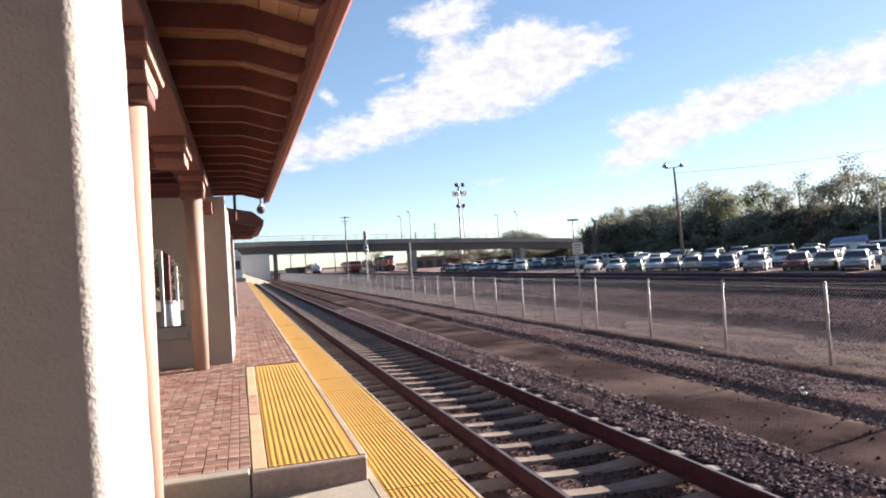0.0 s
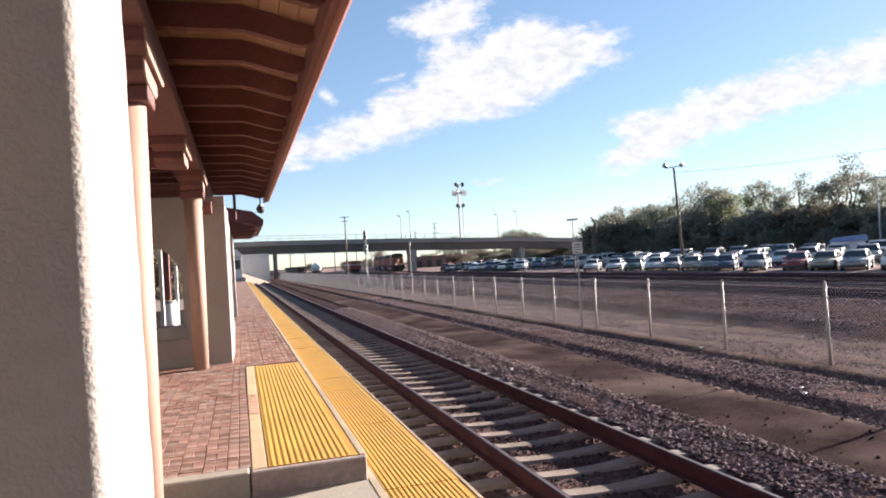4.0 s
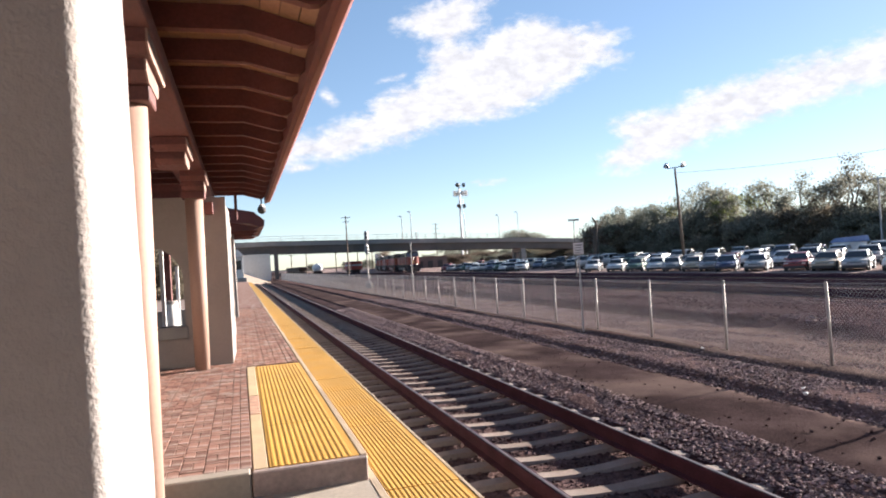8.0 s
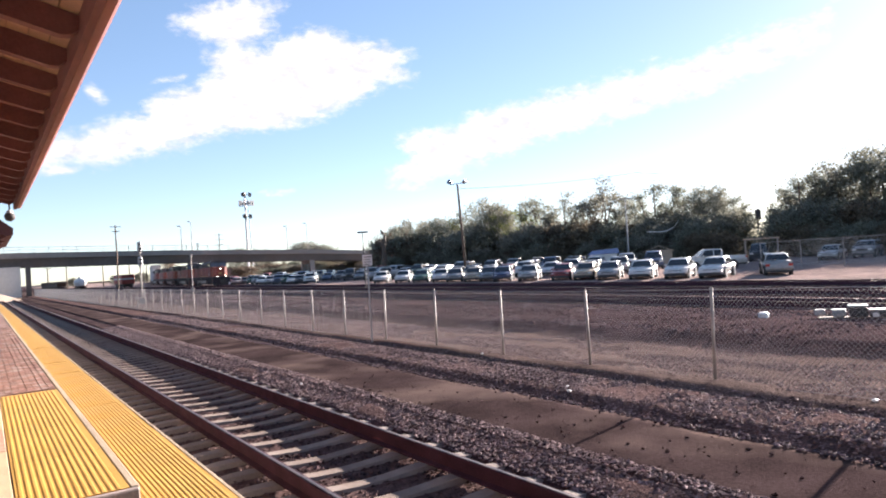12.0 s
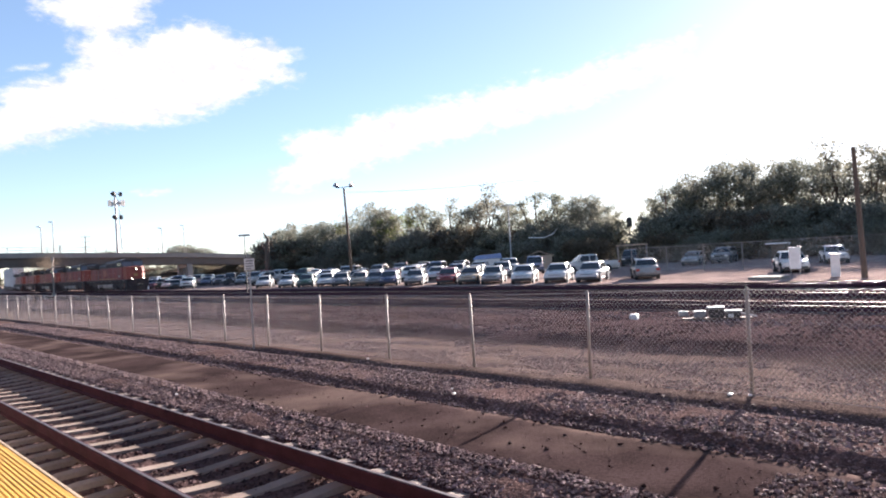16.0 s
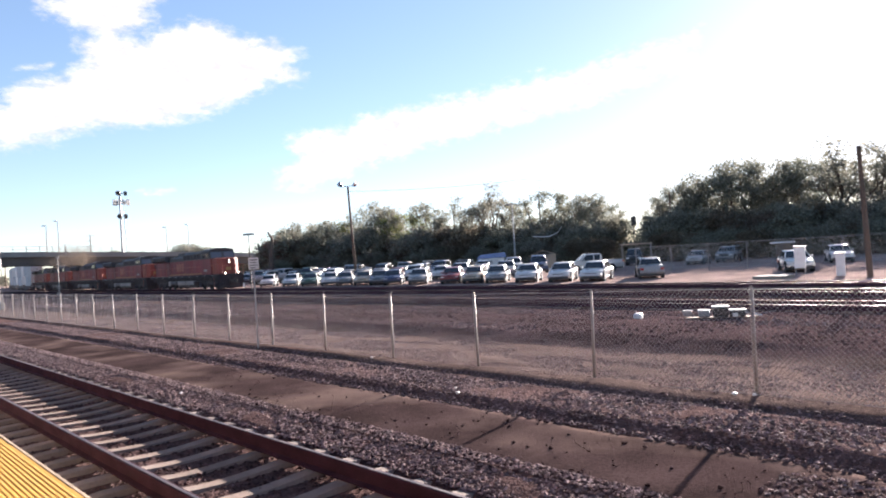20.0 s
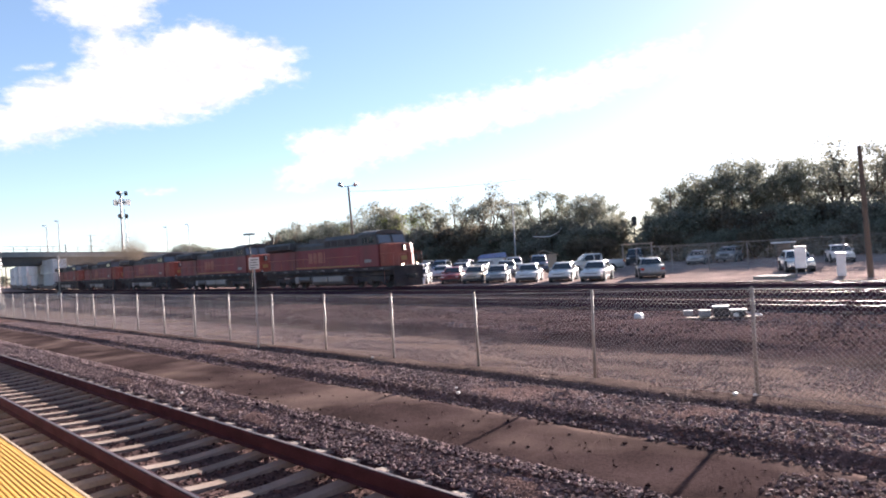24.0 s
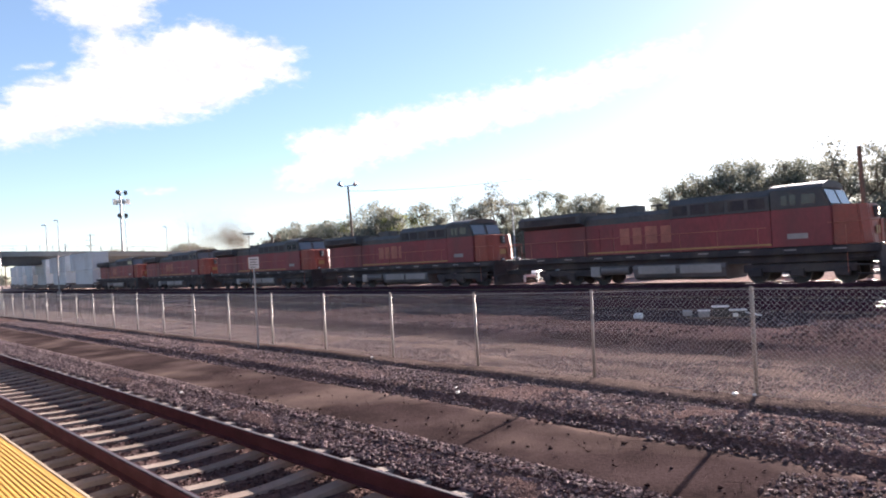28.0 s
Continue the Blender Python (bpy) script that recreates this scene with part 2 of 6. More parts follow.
M = dict(
    stucco=mat("stucco", (0.255, 0.227, 0.208), 0.95, spec=0.1, vary=0.06, scale=1.5, fine=25, bump=0.3, bump_scale=110, dirt=(0.4, 0.33, 0.27), dirt_amount=0.25),
    column=mat("painted_column", (0.32, 0.2, 0.15), 0.75, vary=0.08, scale=2, fine=30, bump=0.1, dirt=(0.3, 0.2, 0.15), dirt_amount=0.3),
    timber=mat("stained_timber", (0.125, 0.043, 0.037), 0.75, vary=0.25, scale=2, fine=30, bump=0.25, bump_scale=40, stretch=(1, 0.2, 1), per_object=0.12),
    # lighter copy of the stained timber: sunlight put into the colour
    timber_lit=mat("sunlit_timber", (0.21, 0.125, 0.095), 0.7, vary=0.2, scale=2, fine=30, bump=0.2),
    deck=mat("roof_deck_board", (0.3, 0.17, 0.105), 0.7, vary=0.15, scale=2, fine=25, bump=0.2, bump_scale=30, per_object=0.15),
    fascia=mat("fascia_metal", (0.25, 0.1, 0.088), 0.45, vary=0.1, scale=1, fine=12, bump=0.05),
    tactile=mat("tactile_yellow", (0.37, 0.192, 0.017), 0.8, vary=0.08, scale=1.2, fine=18, bump=0.15, bump_scale=120, dirt=(0.40, 0.225, 0.035), dirt_amount=0.18),
    kerb=mat("concrete_kerb", (0.32, 0.245, 0.165), 0.9, vary=0.12, scale=2, fine=30, bump=0.3, bump_scale=80, dirt=(0.20, 0.15, 0.11), dirt_amount=0.7),
    concrete=mat("concrete_pale", (0.265, 0.225, 0.18), 0.9, vary=0.12, scale=1.2, fine=25, bump=0.3, bump_scale=80, dirt=(0.2, 0.17, 0.15), dirt_amount=0.4),
    brick=mat("paver_brick", (0.205, 0.107, 0.08), 0.93, spec=0.15, vary=0.18, scale=5, fine=60, bump=0.35, bump_scale=90, dirt=(0.31, 0.25, 0.215), dirt_amount=0.8, per_object=0.32),
    brick_far=mat("paver_brick_far", (0.205, 0.107, 0.08), 0.93, spec=0.15, vary=0.18, scale=5, fine=60, bump=0.35, bump_scale=90, dirt=(0.31, 0.25, 0.215), dirt_amount=0.8, per_island=0.32),
    cream_kerb=mat("cream_kerb", (0.4, 0.3, 0.17), 0.9, vary=0.12, scale=3, fine=30, bump=0.4, bump_scale=70, dirt=(0.36, 0.22, 0.15), dirt_amount=0.45),
    brick_patch=mat("bare_brick_patch", (0.36, 0.20, 0.13), 0.92, vary=0.3, scale=9, fine=50, bump=0.5, bump_scale=60, dirt=(0.42, 0.3, 0.2), dirt_amount=0.6),
    step_concrete=mat("stained_step", (0.25, 0.19, 0.165), 0.92, vary=0.22, scale=2.5, fine=22, bump=0.4, bump_scale=60, dirt=(0.11, 0.075, 0.06), dirt_amount=0.75),
    abutment=mat("abutment_concrete", (0.46, 0.48, 0.475), 0.9, vary=0.08, scale=0.2, fine=2, bump=0.1, dirt=(0.34, 0.33, 0.31), dirt_amount=0.4),
    tank_white=mat("tank_wagon_white", (0.62, 0.61, 0.60), 0.5, vary=0.1, scale=0.4, fine=4, bump=0.03, dirt=(0.3, 0.26, 0.23), dirt_amount=0.5),
    wagon_red=mat("wagon_red", (0.34, 0.06, 0.045), 0.6, vary=0.18, scale=0.4, fine=4, bump=0.05, dirt=(0.2, 0.1, 0.08), dirt_amount=0.5),
    sand=mat("joint_sand", (0.15, 0.1, 0.08), 0.95, vary=0.2),
    tie=mat("concrete_tie", (0.222, 0.184, 0.162), 0.92, spec=0.05, vary=0.15, scale=3, fine=35, bump=0.3, bump_scale=90, dirt=(0.14, 0.095, 0.07), dirt_amount=0.5, per_object=0.14),
    rust=mat("rail_rust", (0.046, 0.0205, 0.03), 0.95, spec=0.08, vary=0.25, scale=4, fine=50, bump=0.25),
    rail_top=mat("rail_polished", (0.16, 0.135, 0.135), 0.55, metal=1.0, vary=0.08, scale=3, fine=40, bump=0.03),
    ballast=mat("ballast_stone", (0.215, 0.158, 0.152), 0.95, spec=0.03, vary=0.2, scale=6, fine=60, bump=0.3, per_island=0.45),
    gravel=mat("grey_gravel", (0.158, 0.114, 0.112), 0.9, spec=0.05, vary=0.2, scale=6, fine=60, bump=0.3, per_island=0.65),
    cinder=mat("cinder_stone", (0.07, 0.047, 0.047), 0.95, spec=0.0, vary=0.2, scale=6, fine=60, bump=0.3, per_island=0.6),
    slab=mat("worn_asphalt", (0.044, 0.03, 0.029), 0.95, spec=0.0, vary=0.38, scale=0.8, fine=34, bump=0.7, bump_scale=60, dirt=(0.14, 0.10, 0.086), dirt_amount=0.75),
    galv=mat("galvanised_steel", (0.26, 0.23, 0.208), 0.6, metal=0.25, vary=0.12, scale=4, fine=40, bump=0.06),
    wire=mat("fence_wire", (0.42, 0.40, 0.38), 0.5, metal=0.5, vary=0.1, bump=0),
    steel_grey=mat("grey_steel", (0.30, 0.30, 0.30), 0.55, metal=0.4, vary=0.15, scale=2, fine=20, bump=0.05),
    dark_steel=mat("dark_steel", (0.05, 0.045, 0.042), 0.7, metal=0.2, vary=0.3, scale=3, fine=30, bump=0.15),
    wood_pole=mat("weathered_pole", (0.13, 0.09, 0.065), 0.9, vary=0.25, scale=2, fine=30, bump=0.3, stretch=(1, 1, 0.15)),
    girder=mat("girder_paint", (0.085, 0.078, 0.075), 0.7, vary=0.2, scale=0.2, fine=2, bump=0.1, dirt=(0.13, 0.09, 0.06), dirt_amount=0.4),
    bridge_concrete=mat("bridge_concrete", (0.21, 0.208, 0.2), 0.9, vary=0.15, scale=0.15, fine=2, bump=0.2, dirt=(0.20, 0.18, 0.165), dirt_amount=0.5),
    loco_orange=mat("locomotive_orange", (0.21, 0.031, 0.033), 0.55, vary=0.18, scale=0.5, fine=8, bump=0.05, dirt=(0.11, 0.032, 0.028), dirt_amount=0.6, stretch=(1, 1, 0.4)),
    loco_nose=mat("locomotive_nose_orange", (0.25, 0.048, 0.028), 0.5, vary=0.15, scale=0.8, fine=9, bump=0.04, dirt=(0.2, 0.08, 0.05), dirt_amount=0.5),
    loco_dark=mat("locomotive_dark", (0.06, 0.052, 0.05), 0.6, vary=0.3, scale=0.8, fine=8, bump=0.08, dirt=(0.09, 0.065, 0.05), dirt_amount=0.5),
    loco_frame=mat("locomotive_frame", (0.036, 0.025, 0.026), 0.8, vary=0.3, scale=1.2, fine=12, bump=0.15, dirt=(0.1, 0.075, 0.06), dirt_amount=0.6),
    loco_tank=mat("locomotive_tank", (0.13, 0.108, 0.104), 0.6, vary=0.2, scale=1, fine=9, bump=0.08, dirt=(0.07, 0.055, 0.045), dirt_amount=0.5),
    loco_yellow=mat("locomotive_stripe", (0.36, 0.19, 0.06), 0.5, vary=0.15, scale=1, fine=12, bump=0),
    loco_mark=mat("faded_lettering", (0.36, 0.115, 0.075), 0.6, vary=0.2, scale=2, fine=12, bump=0),
    windshield=mat("windshield_glass", (0.10, 0.10, 0.11), 0.05, vary=0.05, bump=0, spec=1.0),
    loco_silver=mat("locomotive_silver", (0.27, 0.235, 0.22), 0.55, metal=0.2, vary=0.15, scale=1, fine=9, bump=0),
    headlight=mat("headlight_lit", (1, 0.9, 0.7), 0.3, vary=0, bump=0, glow=(1, 0.82, 0.58, 3.6)),
    container=mat("container_white", (0.55, 0.55, 0.56), 0.55, vary=0.08, scale=0.4, fine=4, bump=0.05, dirt=(0.32, 0.29, 0.27), dirt_amount=0.5, per_object=0.1),
    wellcar=mat("wellcar_steel", (0.10, 0.07, 0.06), 0.75, vary=0.2, bump=0.1),
    tyre=mat("tyre_rubber", (0.02, 0.02, 0.02), 0.85, vary=0.2, bump=0.1),
    rim=mat("wheel_rim", (0.45, 0.45, 0.45), 0.35, metal=0.8, vary=0.1, bump=0),
    chrome=mat("chrome_trim", (0.6, 0.6, 0.6), 0.2, metal=1.0, vary=0.05, bump=0),
    plastic=mat("dark_plastic", (0.03, 0.03, 0.032), 0.6, vary=0.15, bump=0.05),
    lamp_glass=mat("lamp_glass", (0.6, 0.58, 0.55), 0.15, vary=0.05, bump=0, spec=0.8),
    red_lens=mat("red_lens", (0.35, 0.03, 0.02), 0.2, vary=0.05, bump=0),
    window_dark=mat("car_glass", (0.02, 0.022, 0.025), 0.1, vary=0.1, bump=0, spec=0.5),
    sign_white=mat("sign_white", (0.48, 0.46, 0.46), 0.45, vary=0.06, bump=0),
    sign_dark=mat("sign_dark", (0.08, 0.08, 0.08), 0.5, vary=0.1, bump=0),
    white_paint=mat("white_paint", (0.72, 0.70, 0.67), 0.5, vary=0.06, bump=0.03, dirt=(0.4, 0.37, 0.34), dirt_amount=0.3),
    blue_tarp=mat("blue_sheet", (0.13, 0.19, 0.36), 0.5, vary=0.15, bump=0.1),
    bark=mat("bark", (0.09, 0.065, 0.05), 0.95, vary=0.3, scale=3, fine=25, bump=0.5, stretch=(1, 1, 0.25)),
    bridge_brown=mat("brown_block_wall", (0.15, 0.105, 0.09), 0.9, vary=0.2, scale=0.4, fine=5, bump=0.1),
    tan_wall=mat("tan_wall", (0.36, 0.27, 0.20), 0.9, vary=0.12, scale=0.6, fine=8, bump=0.1),
    roof_dark=mat("roof_shingle", (0.16, 0.09, 0.07), 0.85, vary=0.2, bump=0.2),
)


def leaf_material(name, base):
    m = bpy.data.materials.new(name)
    m.use_nodes = True
    n, l = m.node_tree.nodes, m.node_tree.links
    n.remove(n["Principled BSDF"])
    geo = n.new("ShaderNodeNewGeometry")
    hue = n.new("ShaderNodeHueSaturation")
    rng = n.new("ShaderNodeMapRange")
    rng.inputs[3].default_value, rng.inputs[4].default_value = 0.65, 1.4
    l.new(geo.outputs["Random Per Island"], rng.inputs[0])
    l.new(rng.outputs[0], hue.inputs["Value"])
    oi = n.new("ShaderNodeObjectInfo")
    hr = n.new("ShaderNodeMapRange")
    hr.inputs[3].default_value, hr.inputs[4].default_value = 0.47, 0.515
    l.new(oi.outputs["Random"], hr.inputs[0])
    l.new(hr.outputs[0], hue.inputs["Hue"])
    hue.inputs["Color"].default_value = (*base, 1)
    dif, tra, mix = n.new("ShaderNodeBsdfDiffuse"), n.new("ShaderNodeBsdfTranslucent"), n.new("ShaderNodeMixShader")
    l.new(hue.outputs[0], dif.inputs[0])
    l.new(hue.outputs[0], tra.inputs[0])
    mix.inputs[0].default_value = 0.42
    l.new(dif.outputs[0], mix.inputs[1])
    l.new(tra.outputs[0], mix.inputs[2])
    l.new(mix.outputs[0], n["Material Output"].inputs[0])
    return m


M["leaf"] = leaf_material("leaf_olive", (0.185, 0.185, 0.145))
M["leaf_yellow"] = leaf_material("leaf_yellow_green", (0.17, 0.175, 0.075))
M["leaf_dry"] = leaf_material("leaf_dry", (0.14, 0.118, 0.085))


def ground_material():
    m = bpy.data.materials.new("yard_ground")
    m.use_nodes = True
    n, l = m.node_tree.nodes, m.node_tree.links
    b = n["Principled BSDF"]
    b.inputs["Roughness"].default_value = 0.95
    b.inputs["Specular IOR Level"].default_value = 0.0
    co = n.new("ShaderNodeTexCoord").outputs["Object"]
    sep = n.new("ShaderNodeSeparateXYZ")
    l.new(co, sep.inputs[0])
    def noise_at(s, d=5.0):
        x = n.new("ShaderNodeTexNoise")
        x.inputs["Scale"].default_value, x.inputs["Detail"].default_value = s, d
        l.new(co, x.inputs["Vector"])
        return x.outputs[0]
    def step(at, width):
        wob = n.new("ShaderNodeMath")
        wob.operation = "MULTIPLY_ADD"
        l.new(noise_at(0.35), wob.inputs[0])
        wob.inputs[1].default_value = 2.2
        l.new(sep.outputs[0], wob.inputs[2])
        x = n.new("ShaderNodeMapRange")
        x.interpolation_type = "SMOOTHSTEP"
        x.inputs[1].default_value, x.inputs[2].default_value = at + 1.1 - width, at + 1.1 + width
        l.new(wob.outputs[0], x.inputs[0])
        return x.outputs[0]
    def mix(fac, a, c):
        x = n.new("ShaderNodeMix")
        x.data_type = "RGBA"
        l.new(fac, x.inputs[0])
        for i, v in ((6, a), (7, c)):
            if isinstance(v, tuple):
                x.inputs[i].default_value = (*v, 1)
            else:
                l.new(v, x.inputs[i])
        return x.outputs[2]
    col = mix(step(9.0, 0.3), (0.085, 0.056, 0.052), (0.094, 0.068, 0.060))
    col = mix(step(14.0, 0.5), col, (0.052, 0.035, 0.036))
    col = mix(step(36.5, 0.4), col, (0.25, 0.188, 0.168))
    col = mix(step(110.0, 6.0), col, (0.12, 0.095, 0.07))
    def graded(src, a, c, lo, hi, col):
        r = n.new("ShaderNodeMapRange")
        r.inputs[1].default_value, r.inputs[2].default_value, r.inputs[3].default_value, r.inputs[4].default_value = a, c, lo, hi
        l.new(src, r.inputs[0])
        x = n.new("ShaderNodeVectorMath")
        x.operation = "SCALE"
        l.new(col, x.inputs[0])
        l.new(r.outputs[0], x.inputs["Scale"])
        return x.outputs[0]
    col = graded(noise_at(0.5), 0.3, 0.7, 0.75, 1.25, col)
    col = graded(noise_at(9.0), 0.3, 0.7, 0.7, 1.3, col)
    col = graded(noise_at(55.0, 2.0), 0.3, 0.7, 0.6, 1.4, col)
    l.new(col, b.inputs["Base Color"])
    bp = n.new("ShaderNodeBump")
    bp.inputs["Strength"].default_value, bp.inputs["Distance"].default_value = 0.7, 0.05
    l.new(noise_at(22.0, 8.0), bp.inputs["Height"])
    l.new(bp.outputs[0], b.inputs["Normal"])
    return m


M["ground"] = ground_material()

M["smoke"] = leaf_material("exhaust_smoke", (0.16, 0.125, 0.10))

# ---- ground ----
PROFILE = [(-4000, -0.3), (4.5, -0.3), (4.62, -0.205), (5.15, -0.14), (6.9, -0.16), (7.05, -0.12), (7.3, -0.03), (8.55, -0.10), (8.95, -0.18), (9.15, -0.09), (9.6, -0.1),
           (12.6, -0.3), (13.7, -0.36), (14.8, -0.16), (16.6, -0.16), (18.0, -0.22), (20.0, -0.33), (21.5, -0.36), (22.2, -0.40), (35.9, -0.42), (36.5, -0.37), (38.3, -0.35), (60, -0.30), (110, -0.2), (4000, 0.0)]


def ground_z(x, y=0.0):
    return float(np.interp(x, [p[0] for p in PROFILE], [p[1] for p in PROFILE]))


def build_ground():
    xs = np.concatenate([[-4000, -900, -200, -60, -20, -8, -2, 1, 3], np.arange(4.4, 18.0, 0.12), np.arange(18.0, 40.0, 0.5), np.arange(40, 130, 6.0), [160, 220, 320, 600, 1200, 4000]])
    ys = np.concatenate([[-4000, -900, -200, -60, -25], np.arange(-12, 45, 0.3), np.arange(45, 110, 1.5), np.arange(110, 260, 8.0), [300, 400, 700, 1500, 4000]])
    verts = []
    for y in ys:
        for x in xs:
            shift = 0.7 * noise.noise((y * 0.16, 3.0, 0)) + 0.25 * noise.noise((y * 0.7, 9.0, 0)) if 12 < x < 22 else 0.0
            z = ground_z(x + shift)
            if 4.4 < x < 40 and -12 < y < 110:
                calm = 0.25 if 5.1 < x < 7.0 else 1.0
                z += calm * (0.035 * noise.noise((x * 0.9, y * 0.5, 0)) + 0.02 * noise.noise((x * 3, y * 3, 5)))
            verts.append((x, y, z))
    w = len(xs)
    faces = [(j * w + i, j * w + i + 1, (j + 1) * w + i + 1, (j + 1) * w + i) for j in range(len(ys) - 1) for i in range(w - 1)]
    g = new("ground", raw_mesh("ground", verts, faces, M["ground"], smooth=True))
    tagged(g, "brown dirt and cinder yard ground with gravel patches", "ground", kind="structure")


build_ground()


def stones(name, count, xr, yr, size, height, label, seed, falloff=0.0, material="ballast", patchy=None):
    """Loose angular stones lying on a strip, in one mesh; patchy: they gather in streaks along the tracks."""
    r = np.random.RandomState(seed)
    y = yr[0] + (yr[1] - yr[0]) * (r.rand(count) ** (1 + falloff))
    x = xr[0] + (xr[1] - xr[0]) * r.rand(count)
    if patchy is not None:
        keep = np.array([noise.noise((u * 0.55, v * 0.07, seed)) + 0.5 * noise.noise((u * 1.7, v * 0.3, seed)) for u, v in zip(x, y)]) > patchy
        x, y, count = x[keep], y[keep], int(keep.sum())
    base = np.array([[1, 0, 0], [-1, 0, 0], [0, 1, 0], [0, -1, 0], [0, 0, 1], [0, 0, -1]], float)
    pts = base[None] * np.array([1.2, 0.9, 1.0]) * (0.55 + 0.9 * r.rand(count, 6, 1)) + (r.rand(count, 6, 3) - 0.5) * 0.7
    s = size * (0.5 + r.rand(count) ** 2 * 1.1) * 0.5
    a = r.rand(count) * 6.28
    ca, sa = np.cos(a), np.sin(a)
    px = pts[..., 0] * ca[:, None] - pts[..., 1] * sa[:, None]
    py = pts[..., 0] * sa[:, None] + pts[..., 1] * ca[:, None]
    z = np.array([height(u, v) for u, v in zip(x, y)])
    v = np.stack([px * s[:, None] + x[:, None], py * s[:, None] + y[:, None], pts[..., 2] * s[:, None] * 0.6 + (z + s * 0.2)[:, None]], -1).reshape(-1, 3)
    f = np.array([[0, 2, 4], [2, 1, 4], [1, 3, 4], [3, 0, 4], [2, 0, 5], [1, 2, 5], [3, 1, 5], [0, 3, 5]])
    faces = (f[None] + 6 * np.arange(count)[:, None, None]).reshape(-1, 3)
    ob = new(name, raw_mesh(name, v.tolist(), faces.tolist(), M[material]))
    return tagged(ob, label, "gravel", kind="stuff")


# ---- main track beside the platform ----
TRACK_X, RAIL_L, RAIL_R = 3.335, 2.58, 4.09


def rail_profile(bm, x, y0, y1, top):
    o = [(-0.07, -0.185), (0.07, -0.185), (0.07, -0.172), (0.012, -0.155), (0.012, -0.05), (0.036, -0.038), (0.036, -0.006), (0.028, -0.003), (-0.028, -0.003), (-0.036, -0.006), (-0.036, -0.038), (-0.012, -0.05),
         (-0.012, -0.155), (-0.07, -0.172)]
    prism(bm, [(x + u, top + v) for u, v in o], "y", y0, y1)


def track(name, centre, top, y0, y1, label):
    th = thing(name, pose(0, 0, 0), label, "railway track", kind="structure")
    for side in (-0.755, 0.755):
        bm = bmesh.new()
        rail_profile(bm, centre + side, y0, y1, top)
        rail = part("rail", bm, M["rust"], th, "rust-brown steel rail")
        bm = bmesh.new()
        box(bm, centre + side - 0.016, centre + side + 0.016, y0, y1, top - 0.0028, top + 0.001)
        part("running_surface", bm, M["rail_top"], rail, "polished running surface of the rail")
    return th


main_track = track("main_track", TRACK_X, 0.0, -12, 420, "railway track with rusty rails on concrete ties")


def tie_mesh():
    bm = bmesh.new()
    n, half, secs = 14, 1.30, []
    for i in range(n + 1):
        u = -half + 2 * half * i / n
        dip = 0.035 * max(0.0, 1 - (abs(u) / 0.62) ** 2) + (0.02 if abs(u) > 1.2 else 0.0)
        top, wt, wb = -0.188 - dip, 0.09, 0.11
        secs.append([bm.verts.new(p) for p in ((u, -wb, -0.40), (u, -wb, top - 0.05), (u, -wt, top), (u, wt, top), (u, wb, top - 0.05), (u, wb, -0.40))])
    for a, b in zip(secs, secs[1:]):
        for i in range(5):
            bm.faces.new((a[i], a[i + 1], b[i + 1], b[i]))
    bm.faces.new(secs[0][::-1])
    bm.faces.new(secs[-1])
    bmesh.ops.recalc_face_normals(bm, faces=bm.faces)
    return mesh_of(bm, "tie", M["tie"])


TIE = tie_mesh()
for k in range(300):
    part("tie", TIE, None, main_track, at=pose(TRACK_X + rnd(-0.02, 0.02), -5.0 + 0.61 * k, rnd(-0.006, 0.004), 0, 0, rnd(-0.4, 0.4)))


def bed_z(x, y):
    return -0.25 + 0.02 * noise.noise((x * 2, y * 2, 3)) if x < 4.7 else ground_z(x)


bed = new("ballast_bed", raw_mesh("ballast_bed", [(1.72, -12, -0.25), (4.72, -12, -0.25), (4.72, 420, -0.25), (1.72, 420, -0.25), (1.72, -12, -0.45), (4.95, -12, -0.45), (4.95, 420, -0.45), (1.72, 420, -0.45)],
          [(0, 1, 2, 3), (0, 4, 5, 1), (1, 5, 6, 2), (2, 6, 7, 3), (3, 7, 4, 0)], M["ground"]))
tagged(bed, "dark bed of crushed stone under the track", "ballast", kind="structure")
stones("ballast_stones", 56000, (1.78, 4.75), (-3.0, 70), 0.042, bed_z, "dark angular crushed stone between the ties", 3, 0.8, "cinder")
stones("shoulder_stones", 33000, (4.6, 5.42), (-3.0, 36), 0.035, lambda x, y: ground_z(x) + 0.012 + 0.012 * noise.noise((x * 2, y, 0)) if x < 5.15 else -0.108, "crushed stone shoulder beside the rail", 4, 0.5)
stones("gravel_strip_stones", 52000, (6.85, 9.1), (-3, 42), 0.04, lambda x, y: max(-0.105, ground_z(x)) if x < 7.2 else ground_z(x), "grey crushed stone strip along the fence", 5, 0.4, "gravel")
stones("yard_gravel", 70000, (9.4, 14.2), (-3, 42), 0.03, ground_z, "loose grey gravel on bare dirt behind the fence", 6, 0.3, "ballast")
stones("yard_ridge_stones", 24000, (14.2, 23.0), (-3, 52), 0.05, ground_z, "rough crushed stone in the rail yard", 7, 0.3, "cinder")


stones("yard_pale_stones", 42000, (14.4, 33.5), (-3, 75), 0.075, ground_z, "pale crushed stone gathered in streaks along the yard tracks", 17, 0.35, "ballast", 0.12)
stones("spilled_stones", 2600, (5.9, 7.15), (-1.0, 2.55), 0.04, lambda x, y: -0.1, "crushed stone spilled over the asphalt edge", 19, 0.0, "gravel", -0.05)
stones("stray_stones", 480, (5.2, 7.0), (-1, 14), 0.04, lambda x, y: -0.102, "stray dark stones on the asphalt walkway", 8, 1.2, "cinder")


